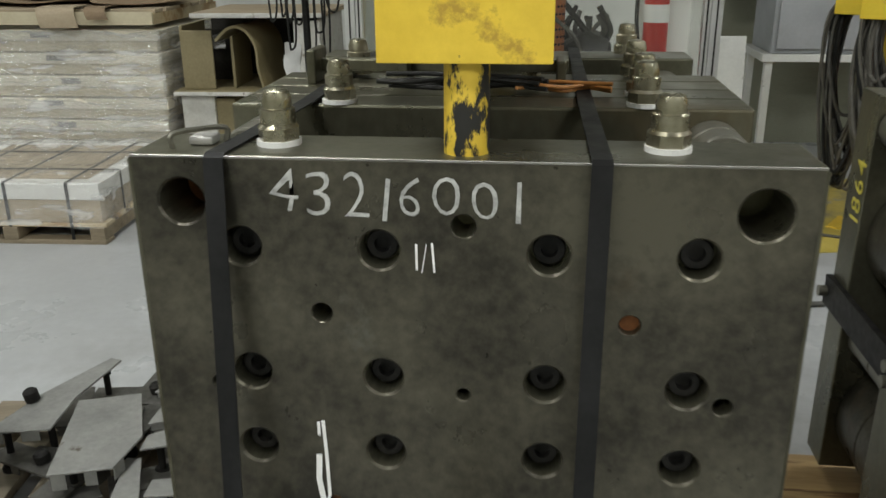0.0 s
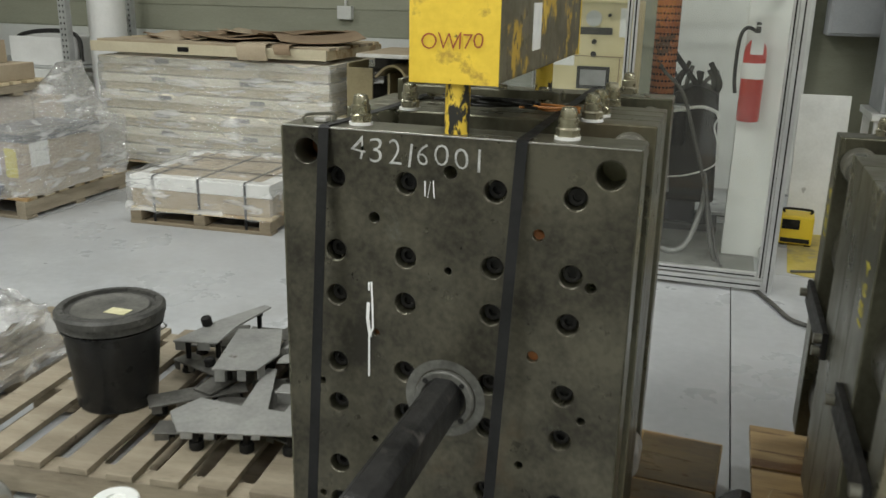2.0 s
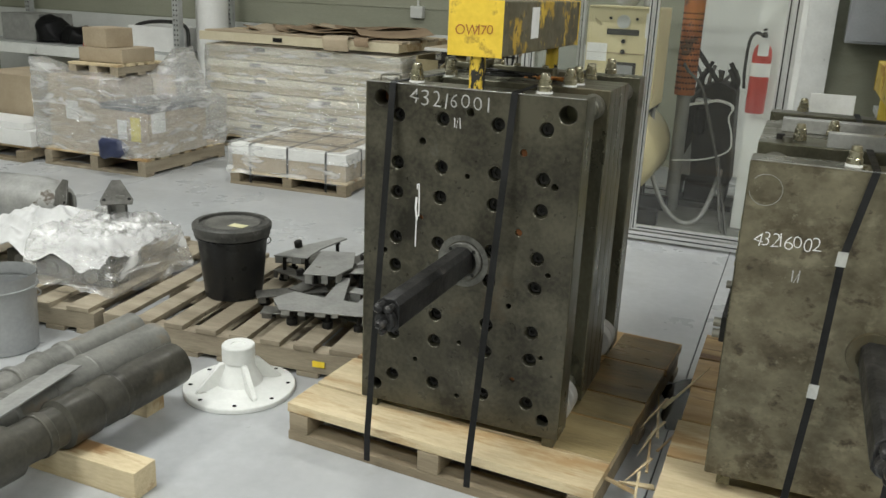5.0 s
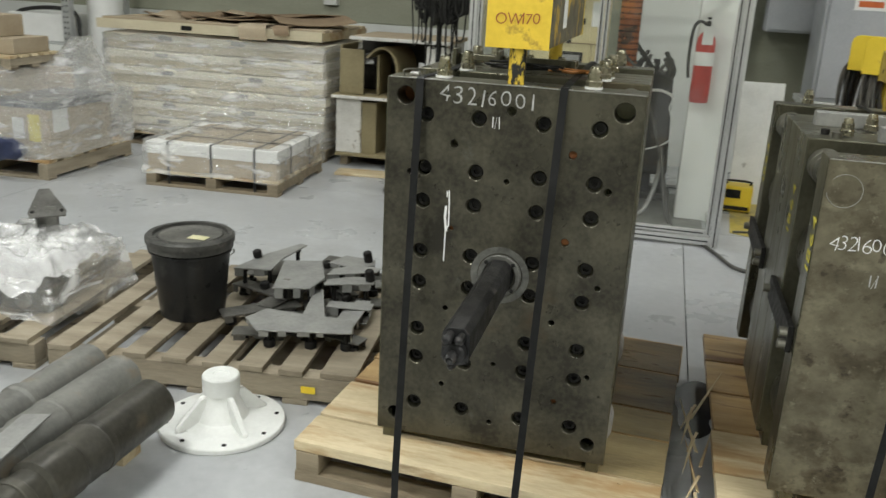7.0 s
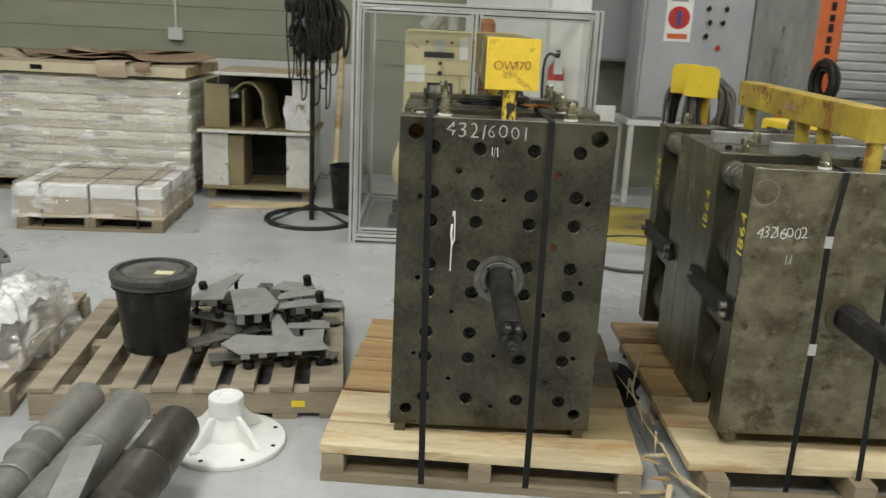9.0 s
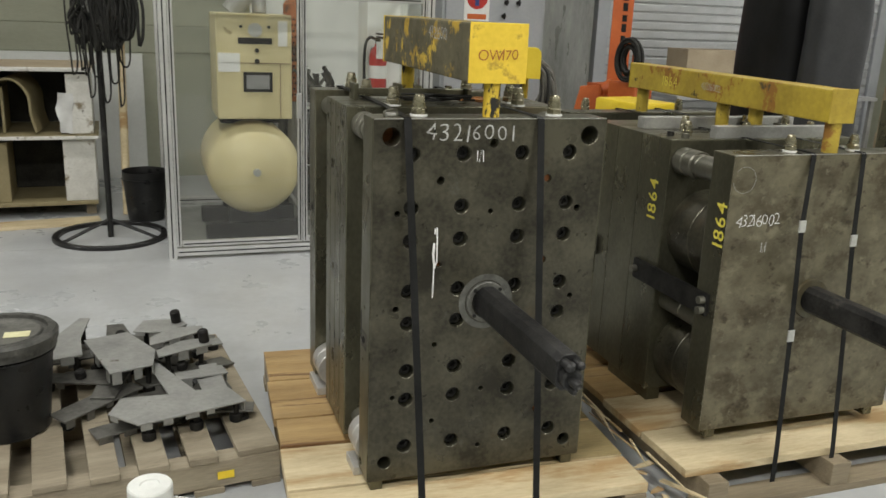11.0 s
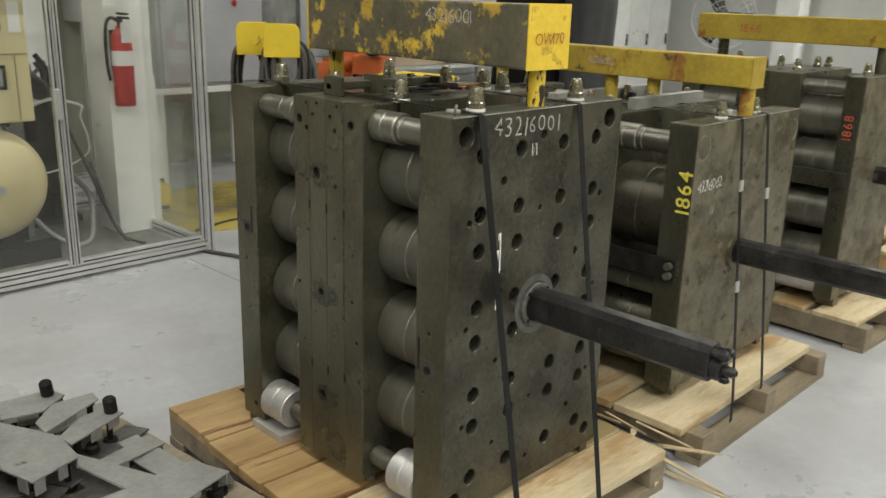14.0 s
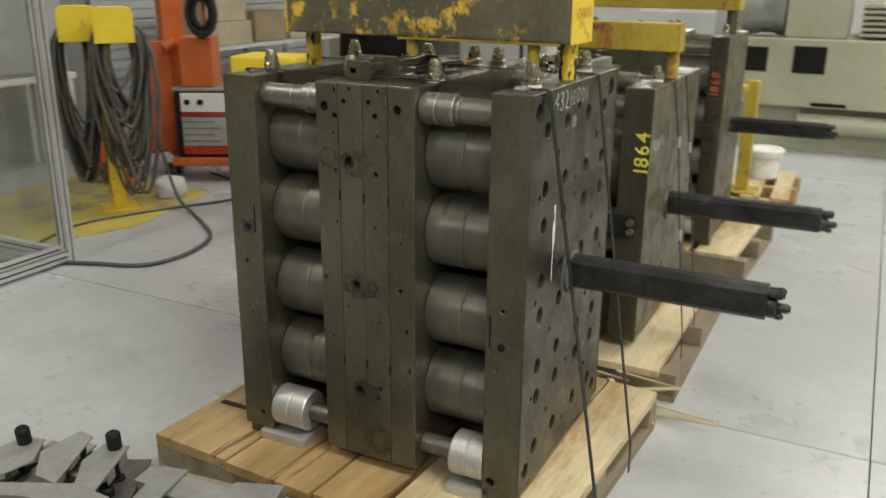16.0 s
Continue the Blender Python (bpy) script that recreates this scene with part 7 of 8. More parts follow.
slab("trim", 2.86, 3.50, 5.89, 5.954, 0.0, 2.7, M_SHEET, "dull reflective metal wall sheet")
slab("trim", 2.62, 2.72, 5.60, 5.70, 0.0, 2.7, M_WHITE, "white painted upright by the cabinet")
# yellow pedestal with coiled cables
post = thing("cable_stand", "yellow stand with rounded hooks carrying coiled cables", "cable stand", (1.83, 3.88, 0), -32)
bm = bmesh.new()
box(bm, -0.045, 0.045, -0.045, 0.045, 0.012, 1.2, 0.006)
part("post", bm, M_YELLOW, post)
bm = bmesh.new()
box(bm, -0.12, 0.12, -0.12, 0.12, 0.0, 0.012, 0.002)
part("foot_plate", bm, M_YELLOW, post)
for hx, hy in ((0.04, -0.235), (-0.14, -0.01)):
    bm = bmesh.new()
    outline = [(-0.125, 0.0), (0.125, 0.0), (0.125, 0.18)] + [(0.125 - 0.05 * (1 - math.cos(radians(q))), 0.18 + 0.05 * math.sin(radians(q))) for q in (30, 60, 90)] + [(-0.125 + 0.05 * (1 - math.cos(radians(q))), 0.18 + 0.05 * math.sin(radians(q))) for q in (90, 60, 30)] + [(-0.125, 0.18)]
    prism(bm, outline, -0.006, 0.006, pose(hx, hy, 1.135, 90, 0, 0), 0.003)
    plate = part("hook_plate", bm, M_YELLOW_CLEAN, post, "bright yellow rounded hook plate")
    bm = bmesh.new()
    rod(bm, (hx, hy + 0.006, 1.25), (hx * 0.2, hy + 0.2, 1.19), 0.045, seg=16)
    part("hook_arm", bm, M_YELLOW, plate)
M_CABLE_DUSTY = material("dusty_cable", (0.075, 0.07, 0.058), (0.15, 0.14, 0.118), (0.45, 0.6), 0.0, 8.0, 60.0, 0.02)
for k in range(60):
    rnd = random.Random(k + 500)
    bm = bmesh.new()
    front = k % 5 < 3
    hx, hy = (0.085, -0.215) if front else (-0.16, 0.0)
    y = hy + rnd.uniform(0.02, 0.15)
    hx += rnd.uniform(-0.035, 0.035)
    wide, low_z = (rnd.uniform(0.14, 0.20), 0.10 + 0.85 * rnd.random() ** 1.6) if front else (rnd.uniform(0.11, 0.18), rnd.uniform(0.12, 0.6))
    tilt = rnd.uniform(-0.05, 0.05)
    pts = []
    for q in range(17):
        a = 2 * math.pi * q / 16
        zc = (1.28 + low_z) / 2
        pts.append((hx + wide * math.sin(a) * (0.75 + 0.25 * math.cos(a)) * (0.55 if math.cos(a) > 0.75 else 1.0) + tilt * (1 - math.cos(a)) / 2, y + 0.03 * math.sin(2 * a + k), zc + (1.28 - zc) * math.cos(a) + rnd.uniform(-0.012, 0.012)))
    tube(bm, spline(pts, 4), rnd.choice((0.008, 0.010, 0.014)), 6)
    smooth(part("cable_coil", bm, M_CABLE_DUSTY if k % 5 in (0, 2, 3) else M_HOSE if k % 2 else M_CABLE, post), 80)
bm = bmesh.new()
tube(bm, spline([(1.95, 3.60, 0.55), (1.97, 3.48, 0.12), (1.92, 3.3, 0.014), (1.75, 3.05, 0.013), (1.55, 2.82, 0.013), (1.25, 2.72, 0.013), (0.98, 2.78, 0.013), (0.86, 3.05, 0.013), (0.70, 3.45, 0.013), (0.55, 3.75, 0.02), (0.45, 3.95, 0.5)], 12), 0.012, 8)
tagged(smooth(part("floor_cable", bm, M_HOSE), 80), "dark cable curving over the floor into the enclosure", "cable")
bm = bmesh.new()
tube(bm, spline([(1.0, 3.66, 0.010), (1.4, 3.75, 0.010), (1.9, 3.55, 0.010), (2.4, 3.3, 0.010), (2.7, 3.45, 0.010), (2.9, 4.0, 0.02)], 10), 0.009, 8)
tagged(smooth(part("floor_cable", bm, M_HOSE), 80), "thin dark cable lying across yellow floor paint", "cable")
# yellow painted floor area
bm = bmesh.new()
prism(bm, [(0.98, 3.66), (1.5, 3.42), (2.45, 3.62), (2.5, 4.9), (1.05, 4.9)], 0.0004, 0.004)
tagged(part("floor_paint", bm, M_YELLOW_FLOOR), "worn yellow painted floor patch", kind="structure")
chg = thing("battery_charger", "small yellow battery charger on the floor", "charger", (1.06, 4.36, 0.004), -4)
bm = bmesh.new()
box(bm, -0.105, 0.105, -0.09, 0.09, 0.01, 0.20, 0.012)
part("case", bm, M_YELLOW_CLEAN, chg)
for x0, x1, z0, z1, mt in ((-0.09, 0.02, 0.11, 0.175, M_BOLT), (-0.09, 0.09, 0.02, 0.05, M_BOLT)):
    bm = bmesh.new()
    box(bm, x0, x1, -0.0935, -0.0905, z0, z1, 0.001)
    part("panel", bm, mt, chg)
bm = bmesh.new()
tube(bm, spline([(-0.08, 0, 0.20), (-0.08, 0, 0.225), (0.08, 0, 0.225), (0.08, 0, 0.20)], 5), 0.008, 6)
part("handle", bm, M_BOLT, chg)
for x in (-0.08, 0.08):
    bm = bmesh.new()
    box(bm, x - 0.02, x + 0.02, -0.08, 0.08, 0.0, 0.01)
    part("foot", bm, M_RUBBER, chg)
bm = bmesh.new()
bmesh.ops.create_icosphere(bm, subdivisions=4, radius=1.0)
for v in bm.verts:
    v.co = Vector((0.13 * v.co.x, 0.09 * v.co.y, max(0, 0.11 * (v.co.z + 0.4))))
crumple(bm, 0.03, 9.0, 4.0)
for v in bm.verts:
    v.co.z = max(v.co.z, 0.0)
o = tagged(smooth(part("plastic_bag", bm, M_BAG), 60), "small crumpled white plastic bag on the floor", "bag")
o.location = (2.25, 3.80, 0.005)

# orange hoist and welder
slab("trim", 0.0, 1.12, 5.90, 5.955, 0.0, 2.6, M_WHITE, "white painted wall panel behind the enclosure")
hoist = thing("shop_crane", "orange shop crane with a tall column and hook wheel", "shop crane", (2.93, 4.33, 0), -32)
for x0, x1, y0, y1, z0, z1, nm in ((-0.085, 0.085, -0.085, 0.085, 0.141, 2.4, "column"), (-0.62, -0.50, -0.5, 0.5, 0.04, 0.14, "leg"), (0.50, 0.62, -0.1, 0.9, 0.04, 0.14, "leg"), (-0.62, 0.62, 0.1, 0.22, 0.141, 0.24, "crossbeam")):
    bm = bmesh.new()
    box(bm, x0, x1, y0, y1, z0, z1, 0.008)
    part(nm, bm, M_ORANGE, hoist)
for k in range(7):
    bm = bmesh.new()
    box(bm, 0.0, 0.04, -0.0885, -0.0855, 1.40 + 0.085 * k, 1.455 + 0.085 * k + 0.012 * (k % 2))
    part("letter_bar", bm, M_BOLT, hoist)
for x, ys in ((-0.56, (-0.45, 0.45)), (0.56, (-0.05, 0.85))):
    for y in ys:
        bm = bmesh.new()
        rod(bm, (x - 0.03, y, 0.045), (x + 0.03, y, 0.045), 0.045, seg=18)
        part("wheel", bm, M_RUBBER, hoist)
bm = bmesh.new()
prism(bm, [(-0.42, 0.20), (-0.05, 0.20), (-0.05, 1.05), (-0.30, 1.02), (-0.38, 0.62)], -0.02, 0.02, pose(0, -0.11, 0, 90, 0, 0), 0.006)
part("side_plate", bm, M_ORANGE, hoist)
bm = bmesh.new()
lathe(bm, [(0, 0), (0.13, 0), (0.13, 0.1), (0, 0.1)], pose(-0.12, -0.02, 0.95), 4)
part("pump_housing", bm, M_ORANGE, hoist)
bm = bmesh.new()
rod(bm, (-0.1, -0.13, 1.0), (-0.02, -0.13, 1.05), 0.06, seg=20)
smooth(part("winch", bm, M_ORANGE, hoist))
weld = thing("welder", "orange and white welding machine on a cart", "welder", (3.05, 4.05, 0), -61)
for x0, x1, y0, y1, z0, z1, nm, mt in ((-0.26, 0.3, -0.42, 0.0, 0.13, 0.19, "cart_tray", M_ORANGE), (-0.22, 0.24, -0.36, -0.04, 0.19, 0.70, "case", M_BOLT), (-0.23, 0.25, -0.37, -0.03, 0.70, 0.73, "lid", M_GREYPLATE), (-0.16, 0.09, -0.34, -0.05, 0.731, 1.10, "wire_feeder", M_ORANGE)):
    bm = bmesh.new()
    box(bm, x0, x1, y0, y1, z0, z1, 0.012)
    part(nm, bm, mt, weld)
for z0, z1, mt in ((0.545, 0.69, M_WHITECARD), (0.51, 0.54, M_RED), (0.28, 0.505, M_GALV), (0.215, 0.275, M_RED)):
    bm = bmesh.new()
    box(bm, -0.17, 0.23, -0.366, -0.362, z0, z1, 0.001)
    part("front_panel", bm, mt, weld)
for k in range(4):
    bm = bmesh.new()
    box(bm, -0.16, 0.12 - 0.05 * (k % 2), -0.369, -0.3665, 0.31 + 0.05 * k, 0.325 + 0.05 * k)
    part("print_bar", bm, M_PRINT, weld)
for x in (-0.12, -0.02):
    bm = bmesh.new()
    rod(bm, (x, -0.385, 0.62), (x, -0.366, 0.62), 0.022, seg=16)
    part("knob", bm, M_BOLT, weld)
bm = bmesh.new()
rod(bm, (0.05, -0.33, 1.17), (0.05, -0.33, 1.42), 0.016, seg=12)
rod(bm, (0.05, -0.33, 1.42), (0.05, -0.43, 1.42), 0.016, seg=12)
part("hanger", bm, M_ORANGE, weld)
for k in range(16):
    bm = bmesh.new()
    rnd = random.Random(k + 800)
    r = 0.16 + rnd.uniform(-0.06, 0.02)
    tube(bm, [(0.05 + 0.6 * r * math.cos(2 * math.pi * q / 24), -0.35 - 0.006 * k, 1.28 + 0.96 * r * math.sin(2 * math.pi * q / 24)) for q in range(25)], 0.012, 6)
    smooth(part("hose_coil", bm, M_CABLE, weld), 80)
for x in (-0.3, 0.34):
    for y in (-0.33, -0.09):
        bm = bmesh.new()
        rod(bm, (x - 0.025, y, 0.07), (x + 0.025, y, 0.07), 0.07, seg=20)
        part("wheel", bm, M_RUBBER, weld)

# roll-up shutter in the north wall
shut = tagged(slab("door_1", 3.7, 7.3, 5.955, 5.995, 0.0, 3.6, M_SHUTTER, "closed galvanised roll-up shutter"), kind="structure")
bm = bmesh.new()
box(bm, 3.71, 7.29, 5.93, 5.954, 0.0, 0.078, 0.01)
lath = part("lath", bm, M_SHUTTER, shut)
for k in range(1, 38):
    again(lath, shut, pose(0, 0, 0.093 * k))
for x0, x1 in ((3.56, 3.70), (7.30, 7.44)):
    slab("trim", x0, x1, 5.9, 5.998, 0.0, 3.7, M_GREYBOX, "grey shutter guide rail")
# boxes in front of the shutter
shelf = thing("steel_shelf", "low dark steel shelf holding cardboard boxes by the shutter", "shelf", (5.2, 5.2, 0))
for z in (0.3, 0.85):
    bm = bmesh.new()
    box(bm, -1.25, 1.25, -0.3, 0.3, z, z + 0.035, 0.003)
    part("board", bm, M_GALV if z > 0.5 else M_GREYPLATE, shelf)
for x in (-1.2, 0.0, 1.2):
    for y in (-0.27, 0.27):
        bm = bmesh.new()
        box(bm, x - 0.02, x + 0.02, y - 0.02, y + 0.02, 0, 0.85)
        part("upright", bm, M_GREYPLATE, shelf)
for x0, x1, h, mt in ((4.05, 4.75, 0.22, M_CARD), (4.8, 5.3, 0.3, M_CARD_DARK), (5.4, 6.1, 0.2, M_CARD)):
    cardbox("brown cardboard box on the low steel shelf", x0, x1, 5.0, 5.4, 0.887, 0.887 + h, mt)
cardbox("brown cardboard box stacked on another on the shelf", 4.1, 4.7, 5.02, 5.38, 1.11, 1.33)
for x0, x1, z0, z1, mt in ((6.6, 7.2, 0.0, 0.5, M_CARD), (6.62, 7.15, 0.503, 1.0, M_CARD), (6.7, 7.1, 1.003, 1.4, M_CARD_DARK)):
    cardbox("brown cardboard box in a pile by the shutter", x0, x1, 4.5, 5.0, z0, z1, mt)

# tall black covered machine
M_COVER_GREY = material("charcoal_cover", (0.022, 0.023, 0.025), (0.04, 0.041, 0.044), (0.5, 0.65), 0.0, 3.0, 50.0, 0.03)
hidden = thing("covered_machine", "tall machine under black and charcoal plastic covers", "covered machine", (3.06, 2.42, 0))
for nm, mt, cx, cy, rx, ry, high, sd in (("cover", M_COVER, 0.0, 0.02, 0.24, 0.30, 1.96, 1.0), ("side_cover", M_COVER_GREY, 0.02, -0.39, 0.19, 0.13, 1.9, 4.0)):
    bm = bmesh.new()
    bmesh.ops.create_cube(bm, size=2.0)
    bmesh.ops.subdivide_edges(bm, edges=bm.edges[:], cuts=14, use_grid_fill=True)
    for v in bm.verts:
        x, y, z = v.co
        k = (x ** 4 + y ** 4) ** 0.25
        s_ = max(abs(x), abs(y)) / k if k > 1e-6 else 1
        x, y = x * s_, y * s_
        taper = 1 - 0.05 * ((z + 1) / 2) - 0.25 * max(0, z - 0.75)
        fold = 1 + 0.03 * math.sin(9 * math.atan2(y, x)) * (1 - z) * 0.5
        v.co = Vector((cx + rx * x * taper * fold, cy + ry * y * taper * fold, high / 2 * (z + 1)))
    crumple(bm, 0.015, 3.0, sd)
    for v in bm.verts:
        v.co.z = max(v.co.z, 0.0)
    smooth(part(nm, bm, mt, hidden, "charcoal cover" if nm == "side_cover" else ""), 60)
# yellow tool cart between
cart = thing("tool_cart", "low yellow tool cart with a dark slotted top", "cart", (2.14, 2.72, 0), 12)
for x0, x1, y0, y1, z0, z1, nm, mt in ((-0.15, 0.15, -0.2, 0.2, 0.1, 0.9, "body", M_GREYPLATE), (-0.16, 0.16, -0.22, 0.22, 0.9, 1.08, "hood", M_YELLOW_CLEAN), (-0.1, 0.1, -0.223, -0.2205, 0.95, 1.03, "slot", M_HOLE)):
    bm = bmesh.new()
    box(bm, x0, x1, y0, y1, z0, z1, 0.02 if nm == "hood" else 0.0)
    part(nm, bm, mt, cart)
for x in (-0.12, 0.12):
    for y in (-0.15, 0.15):
        bm = bmesh.new()
        rod(bm, (x - 0.02, y, 0.05), (x + 0.02, y, 0.05), 0.05, seg=16)
        part("wheel", bm, M_RUBBER, cart)

# ---- racking by the west wall ----
rack = thing("pallet_rack", "grey steel pallet rack with a loaded shelf", "rack", (-6.6, 5.35, 0))
def upright(x, y):
    bm = bmesh.new()
    box(bm, x - 0.04, x + 0.04, y - 0.035, y + 0.035, 0, 3.2, 0.002)
    u = part("upright", bm, M_GALV, rack)
    bm = bmesh.new()
    for k in range(60):
        z = 0.1 + 0.05 * k
        for sx in (-0.018, 0.018):
            box(bm, x + sx - 0.006, x + sx + 0.006, y - 0.0365, y - 0.035, z, z + 0.02)
    tagged(part("slot", bm, M_HOLE, u), kind="stuff")


for x in (-1.6, 1.45):
    for y in (-0.45, 0.45):
        upright(x, y)
for z in (0.12, 0.68):
    for y in (-0.45, 0.45):
        bm = bmesh.new()
        box(bm, -1.56, 1.41, y - 0.025, y + 0.025, z, z + 0.11, 0.003)
        part("beam", bm, M_WHITE, rack)
    bm = bmesh.new()
    box(bm, -1.56, 1.41, -0.42, 0.42, z + 0.1105, z + 0.125)
    part("deck", bm, M_CARD if z < 0.3 else M_GALV, rack)
for y in (-0.42, 0.42):
    bm = bmesh.new()
    rod(bm, (1.45, -0.42 if y > 0 else 0.42, 0.4 if y > 0 else 1.2), (1.45, y, 1.2 if y > 0 else 2.4), 0.015, seg=8)
    part("brace", bm, M_GREYPLATE, rack)
for x0, x1, y0, y1, h, mt, lab in ((-5.95, -5.3, 5.05, 5.55, 0.26, M_WHITECARD, "white carton on the rack shelf"), (-7.9, -7.3, 5.1, 5.6, 0.3, M_GREYPLATE, "grey metal box on the rack shelf")):
    cardbox(lab, x0, x1, y0, y1, 0.808, 0.808 + h, mt)
bm = bmesh.new()
tube(bm, spline([(-6.05, 5.2, 0.83), (-5.9, 5.1, 1.05), (-5.6, 5.15, 1.12), (-5.3, 5.2, 1.08), (-5.22, 5.15, 0.85)], 8), 0.02, 8)
tagged(smooth(part("hose", bm, M_CABLE), 80), "black hose bent over a carton on the rack", "hose")
bm = bmesh.new()
box(bm, -6.45, -6.2, 4.88, 5.0, 0.808, 0.86, 0.01)
box(bm, -6.2, -6.1, 4.9, 4.94, 0.82, 0.85, 0.005)
tagged(part("clamp", bm, M_RED), "red steel clamp on the rack shelf edge", "clamp")
bm = bmesh.new()
rod(bm, (-5.02, 5.3, 0.0), (-5.02, 5.3, 1.42), 0.17, seg=32)
tagged(smooth(part("plastic_roll", bm, M_WHITECARD)), "upright white roll of plastic behind the stack", "roll")
cardbox("brown cardboard box on the floor by the wrapped pallet", -6.2, -5.5, 3.28, 3.9, 0.133, 0.68)
pallet("pallet", "pine pallet under a brown box and flat packs", (-5.72, 3.38, 0), 0.0, 1.1, 1.1, (0.1,) * 6, 0.06, "mix", (M_PINE, M_PINE, M_PINE_DARK), high=0.12, seed=31)
cardbox("flat white pack on a pallet by the wrapped boxes", -6.2, -5.12, 2.88, 3.24, 0.133, 0.27, M_WHITECARD)
cardbox("thin white pack on top of another pack", -6.1, -5.2, 2.9, 3.22, 0.273, 0.33, M_WHITECARD)
for k, (x, y, w_, h_) in enumerate(((-6.85, 5.25, 0.22, 0.2), (-7.2, 5.2, 0.2, 0.3))):
    bm = bmesh.new()
    bmesh.ops.create_icosphere(bm, subdivisions=4, radius=1.0)
    for v in bm.verts:
        v.co = Vector((w_ * v.co.x, 0.22 * v.co.y, max(-0.35, v.co.z) * h_ * 0.74 + 0.26 * h_))
    crumple(bm, 0.05, 7.0, 2.0 + k)
    for v in bm.verts:
        v.co.z = max(v.co.z, 0.0)
    o = tagged(smooth(part("rubbish_bag", bm, M_COVER), 50), "crumpled black plastic bag on the rack shelf", "bag", "black bags")
    o.location = (x, y, 0.8065)
# conduit and box on the north wall
cond = thing("wall_conduit", "thin grey conduit and junction box on the wall", "conduit", (-2.9, 5.97, 1.28))
bm = bmesh.new()
rod(bm, (0, 0.005, 0.1), (0, 0.005, 2.6), 0.012, seg=10)
part("pipe", bm, M_WALL_PALE, cond)
bm = bmesh.new()
box(bm, -0.07, 0.07, -0.04, 0.028, 0.0, 0.12, 0.006)
part("junction_box", bm, M_WALL_PALE, cond)
slab("trim", -9.0, -0.95, 5.96, 5.998, 0.0, 1.12, M_WALL_PALE, "pale grey painted lower wall band")

# ---- far side: machine, post, pail ----
mach = thing("moulding_machine", "long pale green moulding machine with drum and dark windows", "machine", (6.9, -1.8, 0))
bm = bmesh.new()
box(bm, -0.65, 0.8, -2.6, 2.32, 0.42, 1.04, 0.02)
mb = part("bed", bm, M_GREEN, mach)
bm = bmesh.new()
box(bm, -0.5, 0.8, -2.6, 2.3, 0.0, 0.42, 0.01)
part("plinth", bm, M_GREEN, mach)
for y0, y1, z0, z1 in ((2.02, 2.24, 0.73, 0.95), (1.52, 1.80, 0.73, 0.97), (0.6, 0.95, 0.73, 0.97)):
    bm = bmesh.new()
    box(bm, -0.66, -0.648, y0, y1, z0, z1, 0.002)
    part("window", bm, M_HOLE, mb, "dark opening in the machine")
bm = bmesh.new()
rod(bm, (-0.58, -2.4, 0.27), (-0.58, 1.7, 0.27), 0.09, seg=20)
smooth(part("pipe", bm, M_GREEN, mach))
for y in (1.6, 0.4):
    bm = bmesh.new()
    box(bm, -0.66, -0.651, y - 0.3, y, 0.44, 0.47)
    part("slot", bm, M_HOLE, mb)
bm = bmesh.new()
lathe(bm, [(0, 0), (0.23, 0), (0.275, 0.03), (0.275, 0.2), (0.255, 0.23), (0.255, 0.36), (0.275, 0.39), (0.275, 0.46), (0, 0.47)], pose(-0.36, 2.38, 1.32, 90, 0, 0), 32)
smooth(part("drum", bm, M_GREYPLATE, mach, "grey insulated drum"))
bm = bmesh.new()
box(bm, -0.62, 0.1, 1.38, 1.90, 1.045, 1.56, 0.01)
part("control_box", bm, M_GREEN, mach)
for k in range(6):
    bm = bmesh.new()
    box(bm, -0.60, 0.1, 1.03, 1.28, 1.07 + 0.05 * k, 1.095 + 0.05 * k, 0.002)
    part("louvre", bm, M_GREEN, mach)
bm = bmesh.new()
box(bm, -0.5, -0.3, 0.85, 1.03, 1.045, 1.7, 0.005)
part("hopper_post", bm, M_ORANGE, mach)
bm = bmesh.new()
box(bm, -0.4, 0.8, -2.5, 0.7, 1.045, 1.7, 0.03)
part("guard", bm, M_GREEN, mach)
pallet("pallet", "pale pine pallet carrying a yellow post and a pail", (4.15, 0.15, 0), 2.0, 0.9, 0.95, (0.12,) * 5, 0.07, "mix", (M_PINE, M_PINE, M_PINE_OIL), seed=41)
yp = thing("yellow_stand", "yellow painted steel stand with bolts on a pallet", "stand", (3.86, 0.02, 0.146))
bm = bmesh.new()
box(bm, -0.05, 0.05, -0.04, 0.04, 0.012, 0.76, 0.004)
part("post", bm, M_YELLOW_OLD, yp)
bm = bmesh.new()
box(bm, -0.13, 0.1, -0.1, 0.1, 0, 0.012, 0.002)
part("foot_plate", bm, M_YELLOW_OLD, yp)
bm = bmesh.new()
box(bm, -0.22, -0.0, 0.02, 0.07, 0.70, 0.74, 0.002)
part("arm", bm, M_YELLOW_OLD, yp)
for z in (0.62, 0.71):
    bm = bmesh.new()
    rod(bm, (0.05, 0, z), (0.085, 0, z), 0.014, seg=10)
    part("bolt", bm, M_BOLT, yp)
pail("bucket", "white plastic pail with a brown label on a pallet", (4.36, -0.06, 0.146), 0.105, 0.115, 0.22, M_WHITE)
pedestal_fan("grey pedestal fan standing by the far wall", 6.2, 2.65, 1.45, 0.3, -60, M_GALV)
lock = thing("steel_locker", "tall white steel locker by the far wall", "locker", (8.6, 5.3, 0))
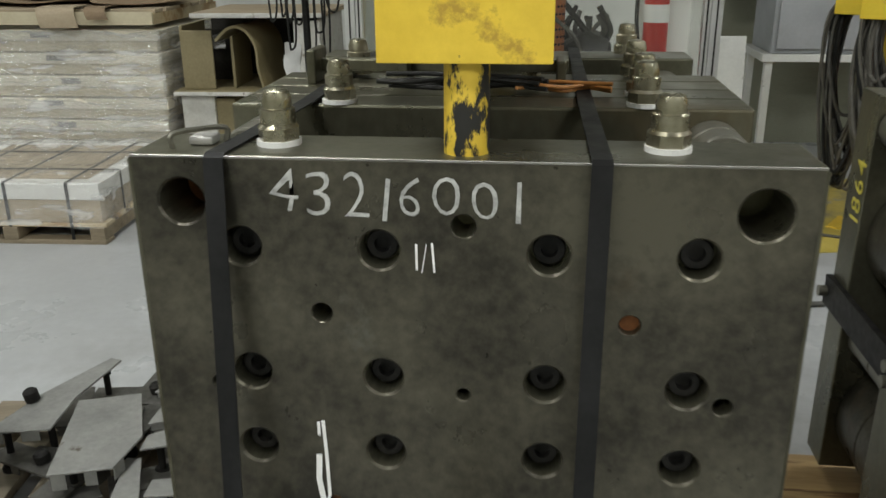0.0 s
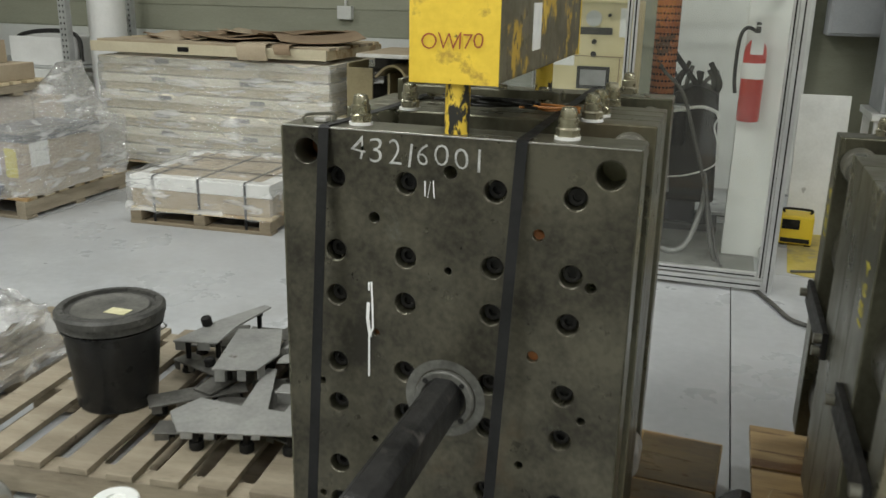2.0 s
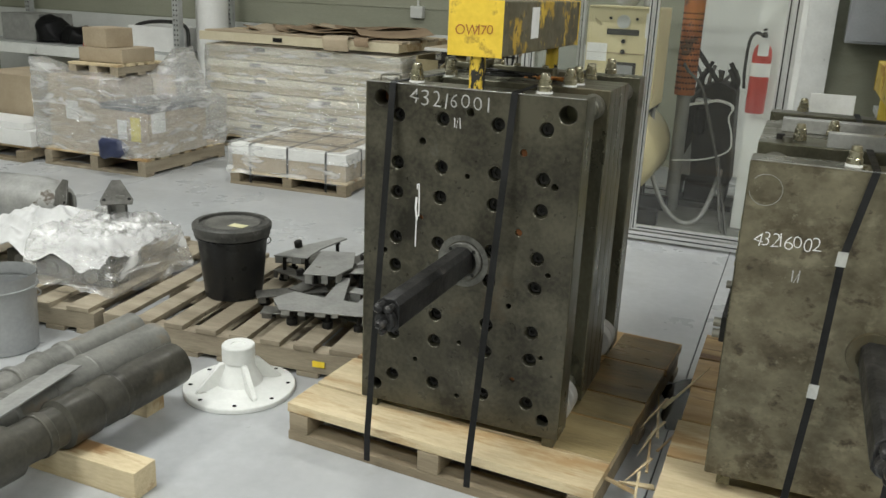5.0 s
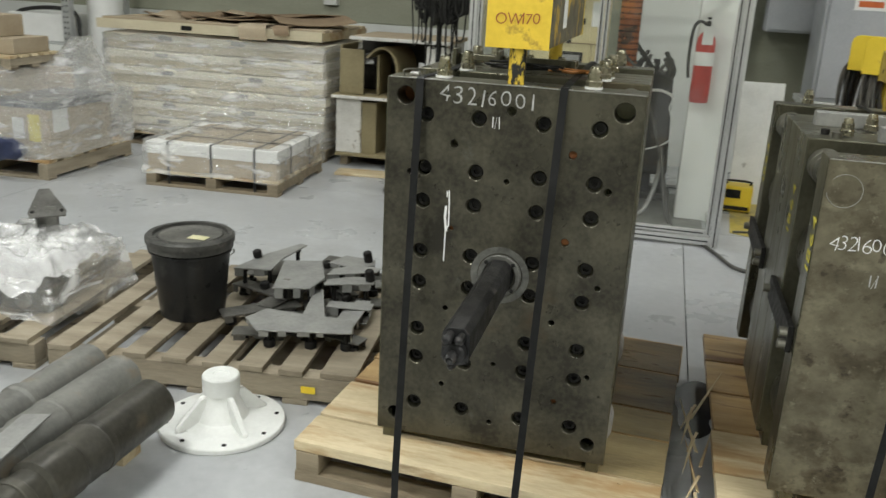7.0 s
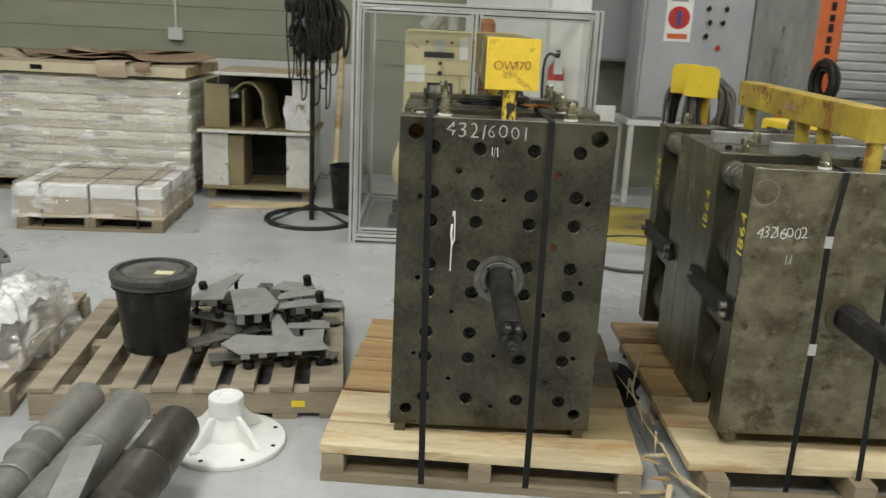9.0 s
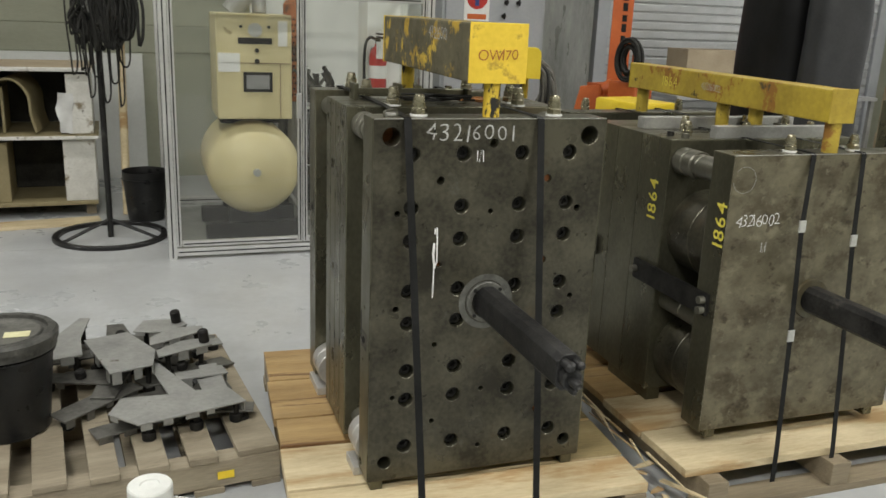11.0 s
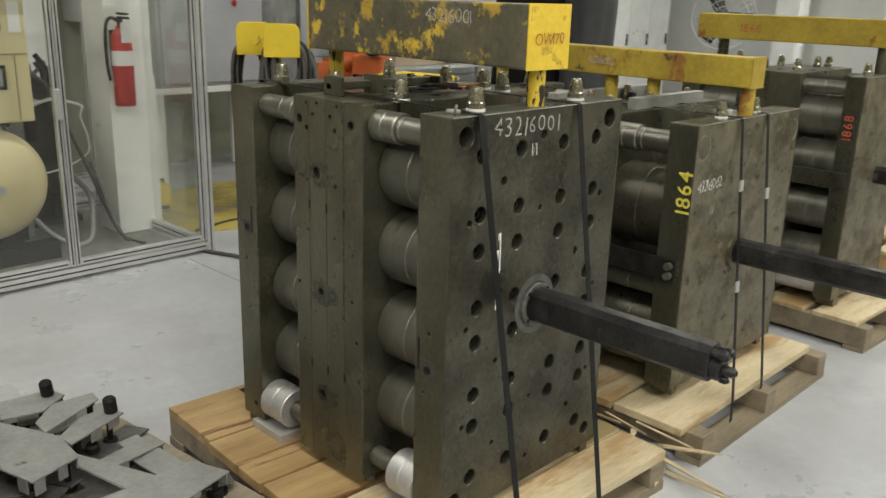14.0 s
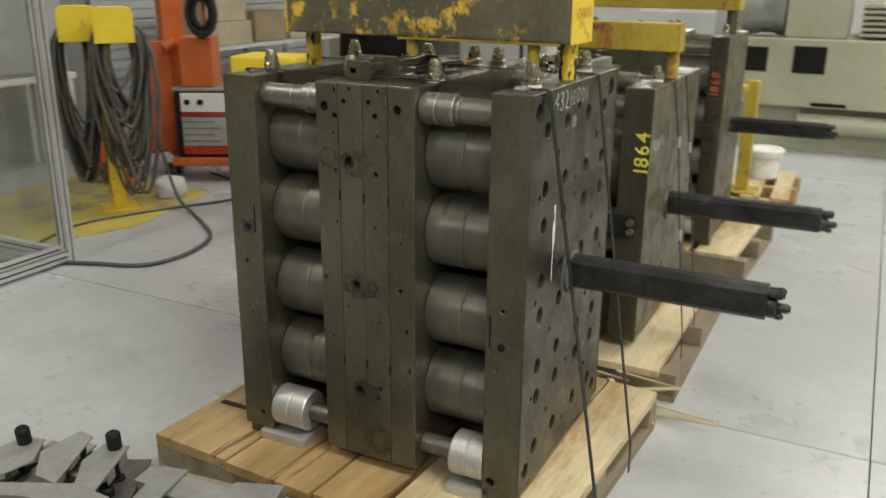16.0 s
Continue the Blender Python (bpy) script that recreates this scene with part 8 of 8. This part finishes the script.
for k in range(3):
    bm = bmesh.new()
    box(bm, -0.75 + 0.5 * k, -0.255 + 0.5 * k, -0.25, 0.25, 0.0, 2.2, 0.008)
    d = part("cupboard", bm, M_WHITE, lock)
    bm = bmesh.new()
    box(bm, -0.33 + 0.5 * k, -0.31 + 0.5 * k, -0.27, -0.251, 1.0, 1.15, 0.003)
    part("handle", bm, M_BOLT, d)
slab("column", 9.3, 9.6, 3.2, 3.5, 0.0, 5.0, M_WHITE, "white painted steel column")
slab("column", 9.3, 9.45, 1.11, 1.24, 0.0, 5.0, M_GREYBOX, "grey painted steel column")
# window frame
wf = thing("window_1", "tall bright window with a white frame", "window", (10.0, 1.625, 1.08))
wf["kind"] = "structure"
for y0, y1, z0, z1 in ((-0.775, -0.715, 0, 2.12), (0.715, 0.775, 0, 2.12), (-0.715, 0.715, 0, 0.06), (-0.715, 0.715, 2.06, 2.12), (-0.02, 0.02, 0.06, 2.06)):
    bm = bmesh.new()
    box(bm, 0.02, 0.1, y0, y1, z0, z1, 0.003)
    part("window_frame", bm, M_WHITE, wf)
# splintered wood by the second pallet
for k in range(10):
    rnd = random.Random(k + 960)
    bm = bmesh.new()
    n = rnd.uniform(0.15, 0.4)
    prism(bm, [(0, -0.005), (n * 0.5, -0.004), (n, 0.0), (n * 0.6, 0.003), (0, 0.005)], 0, 0.004)
    o = tagged(part("wood_splinter", bm, M_PINE), "pale torn wood splinter along the broken board edge", "splinter", "splinters")
    o.matrix_basis = pose(0.655 + rnd.uniform(-0.02, 0.02), 0.0 + 0.07 * k, 0.118 + rnd.uniform(-0.02, 0.03), rnd.uniform(-12, 12), rnd.uniform(-6, 9), rnd.choice((85, 268)) + rnd.uniform(-14, 14))
for k in range(7):
    rnd = random.Random(k + 900)
    bm = bmesh.new()
    n = rnd.uniform(0.12, 0.3)
    prism(bm, [(0, -0.012), (n * 0.7, -0.008), (n, 0.0), (n * 0.6, 0.008), (0, 0.012)], 0, 0.006)
    o = tagged(part("wood_splinter", bm, M_PINE), "pale torn wood splinter at the pallet corner", "splinter", "splinters")
    o.matrix_basis = pose(0.64 + rnd.uniform(-0.03, 0.05), -0.16 + 0.03 * k + rnd.uniform(-0.02, 0.02), 0.006 + 0.012 * k, rnd.uniform(-10, 10), rnd.uniform(-22, -4), rnd.uniform(170, 290))
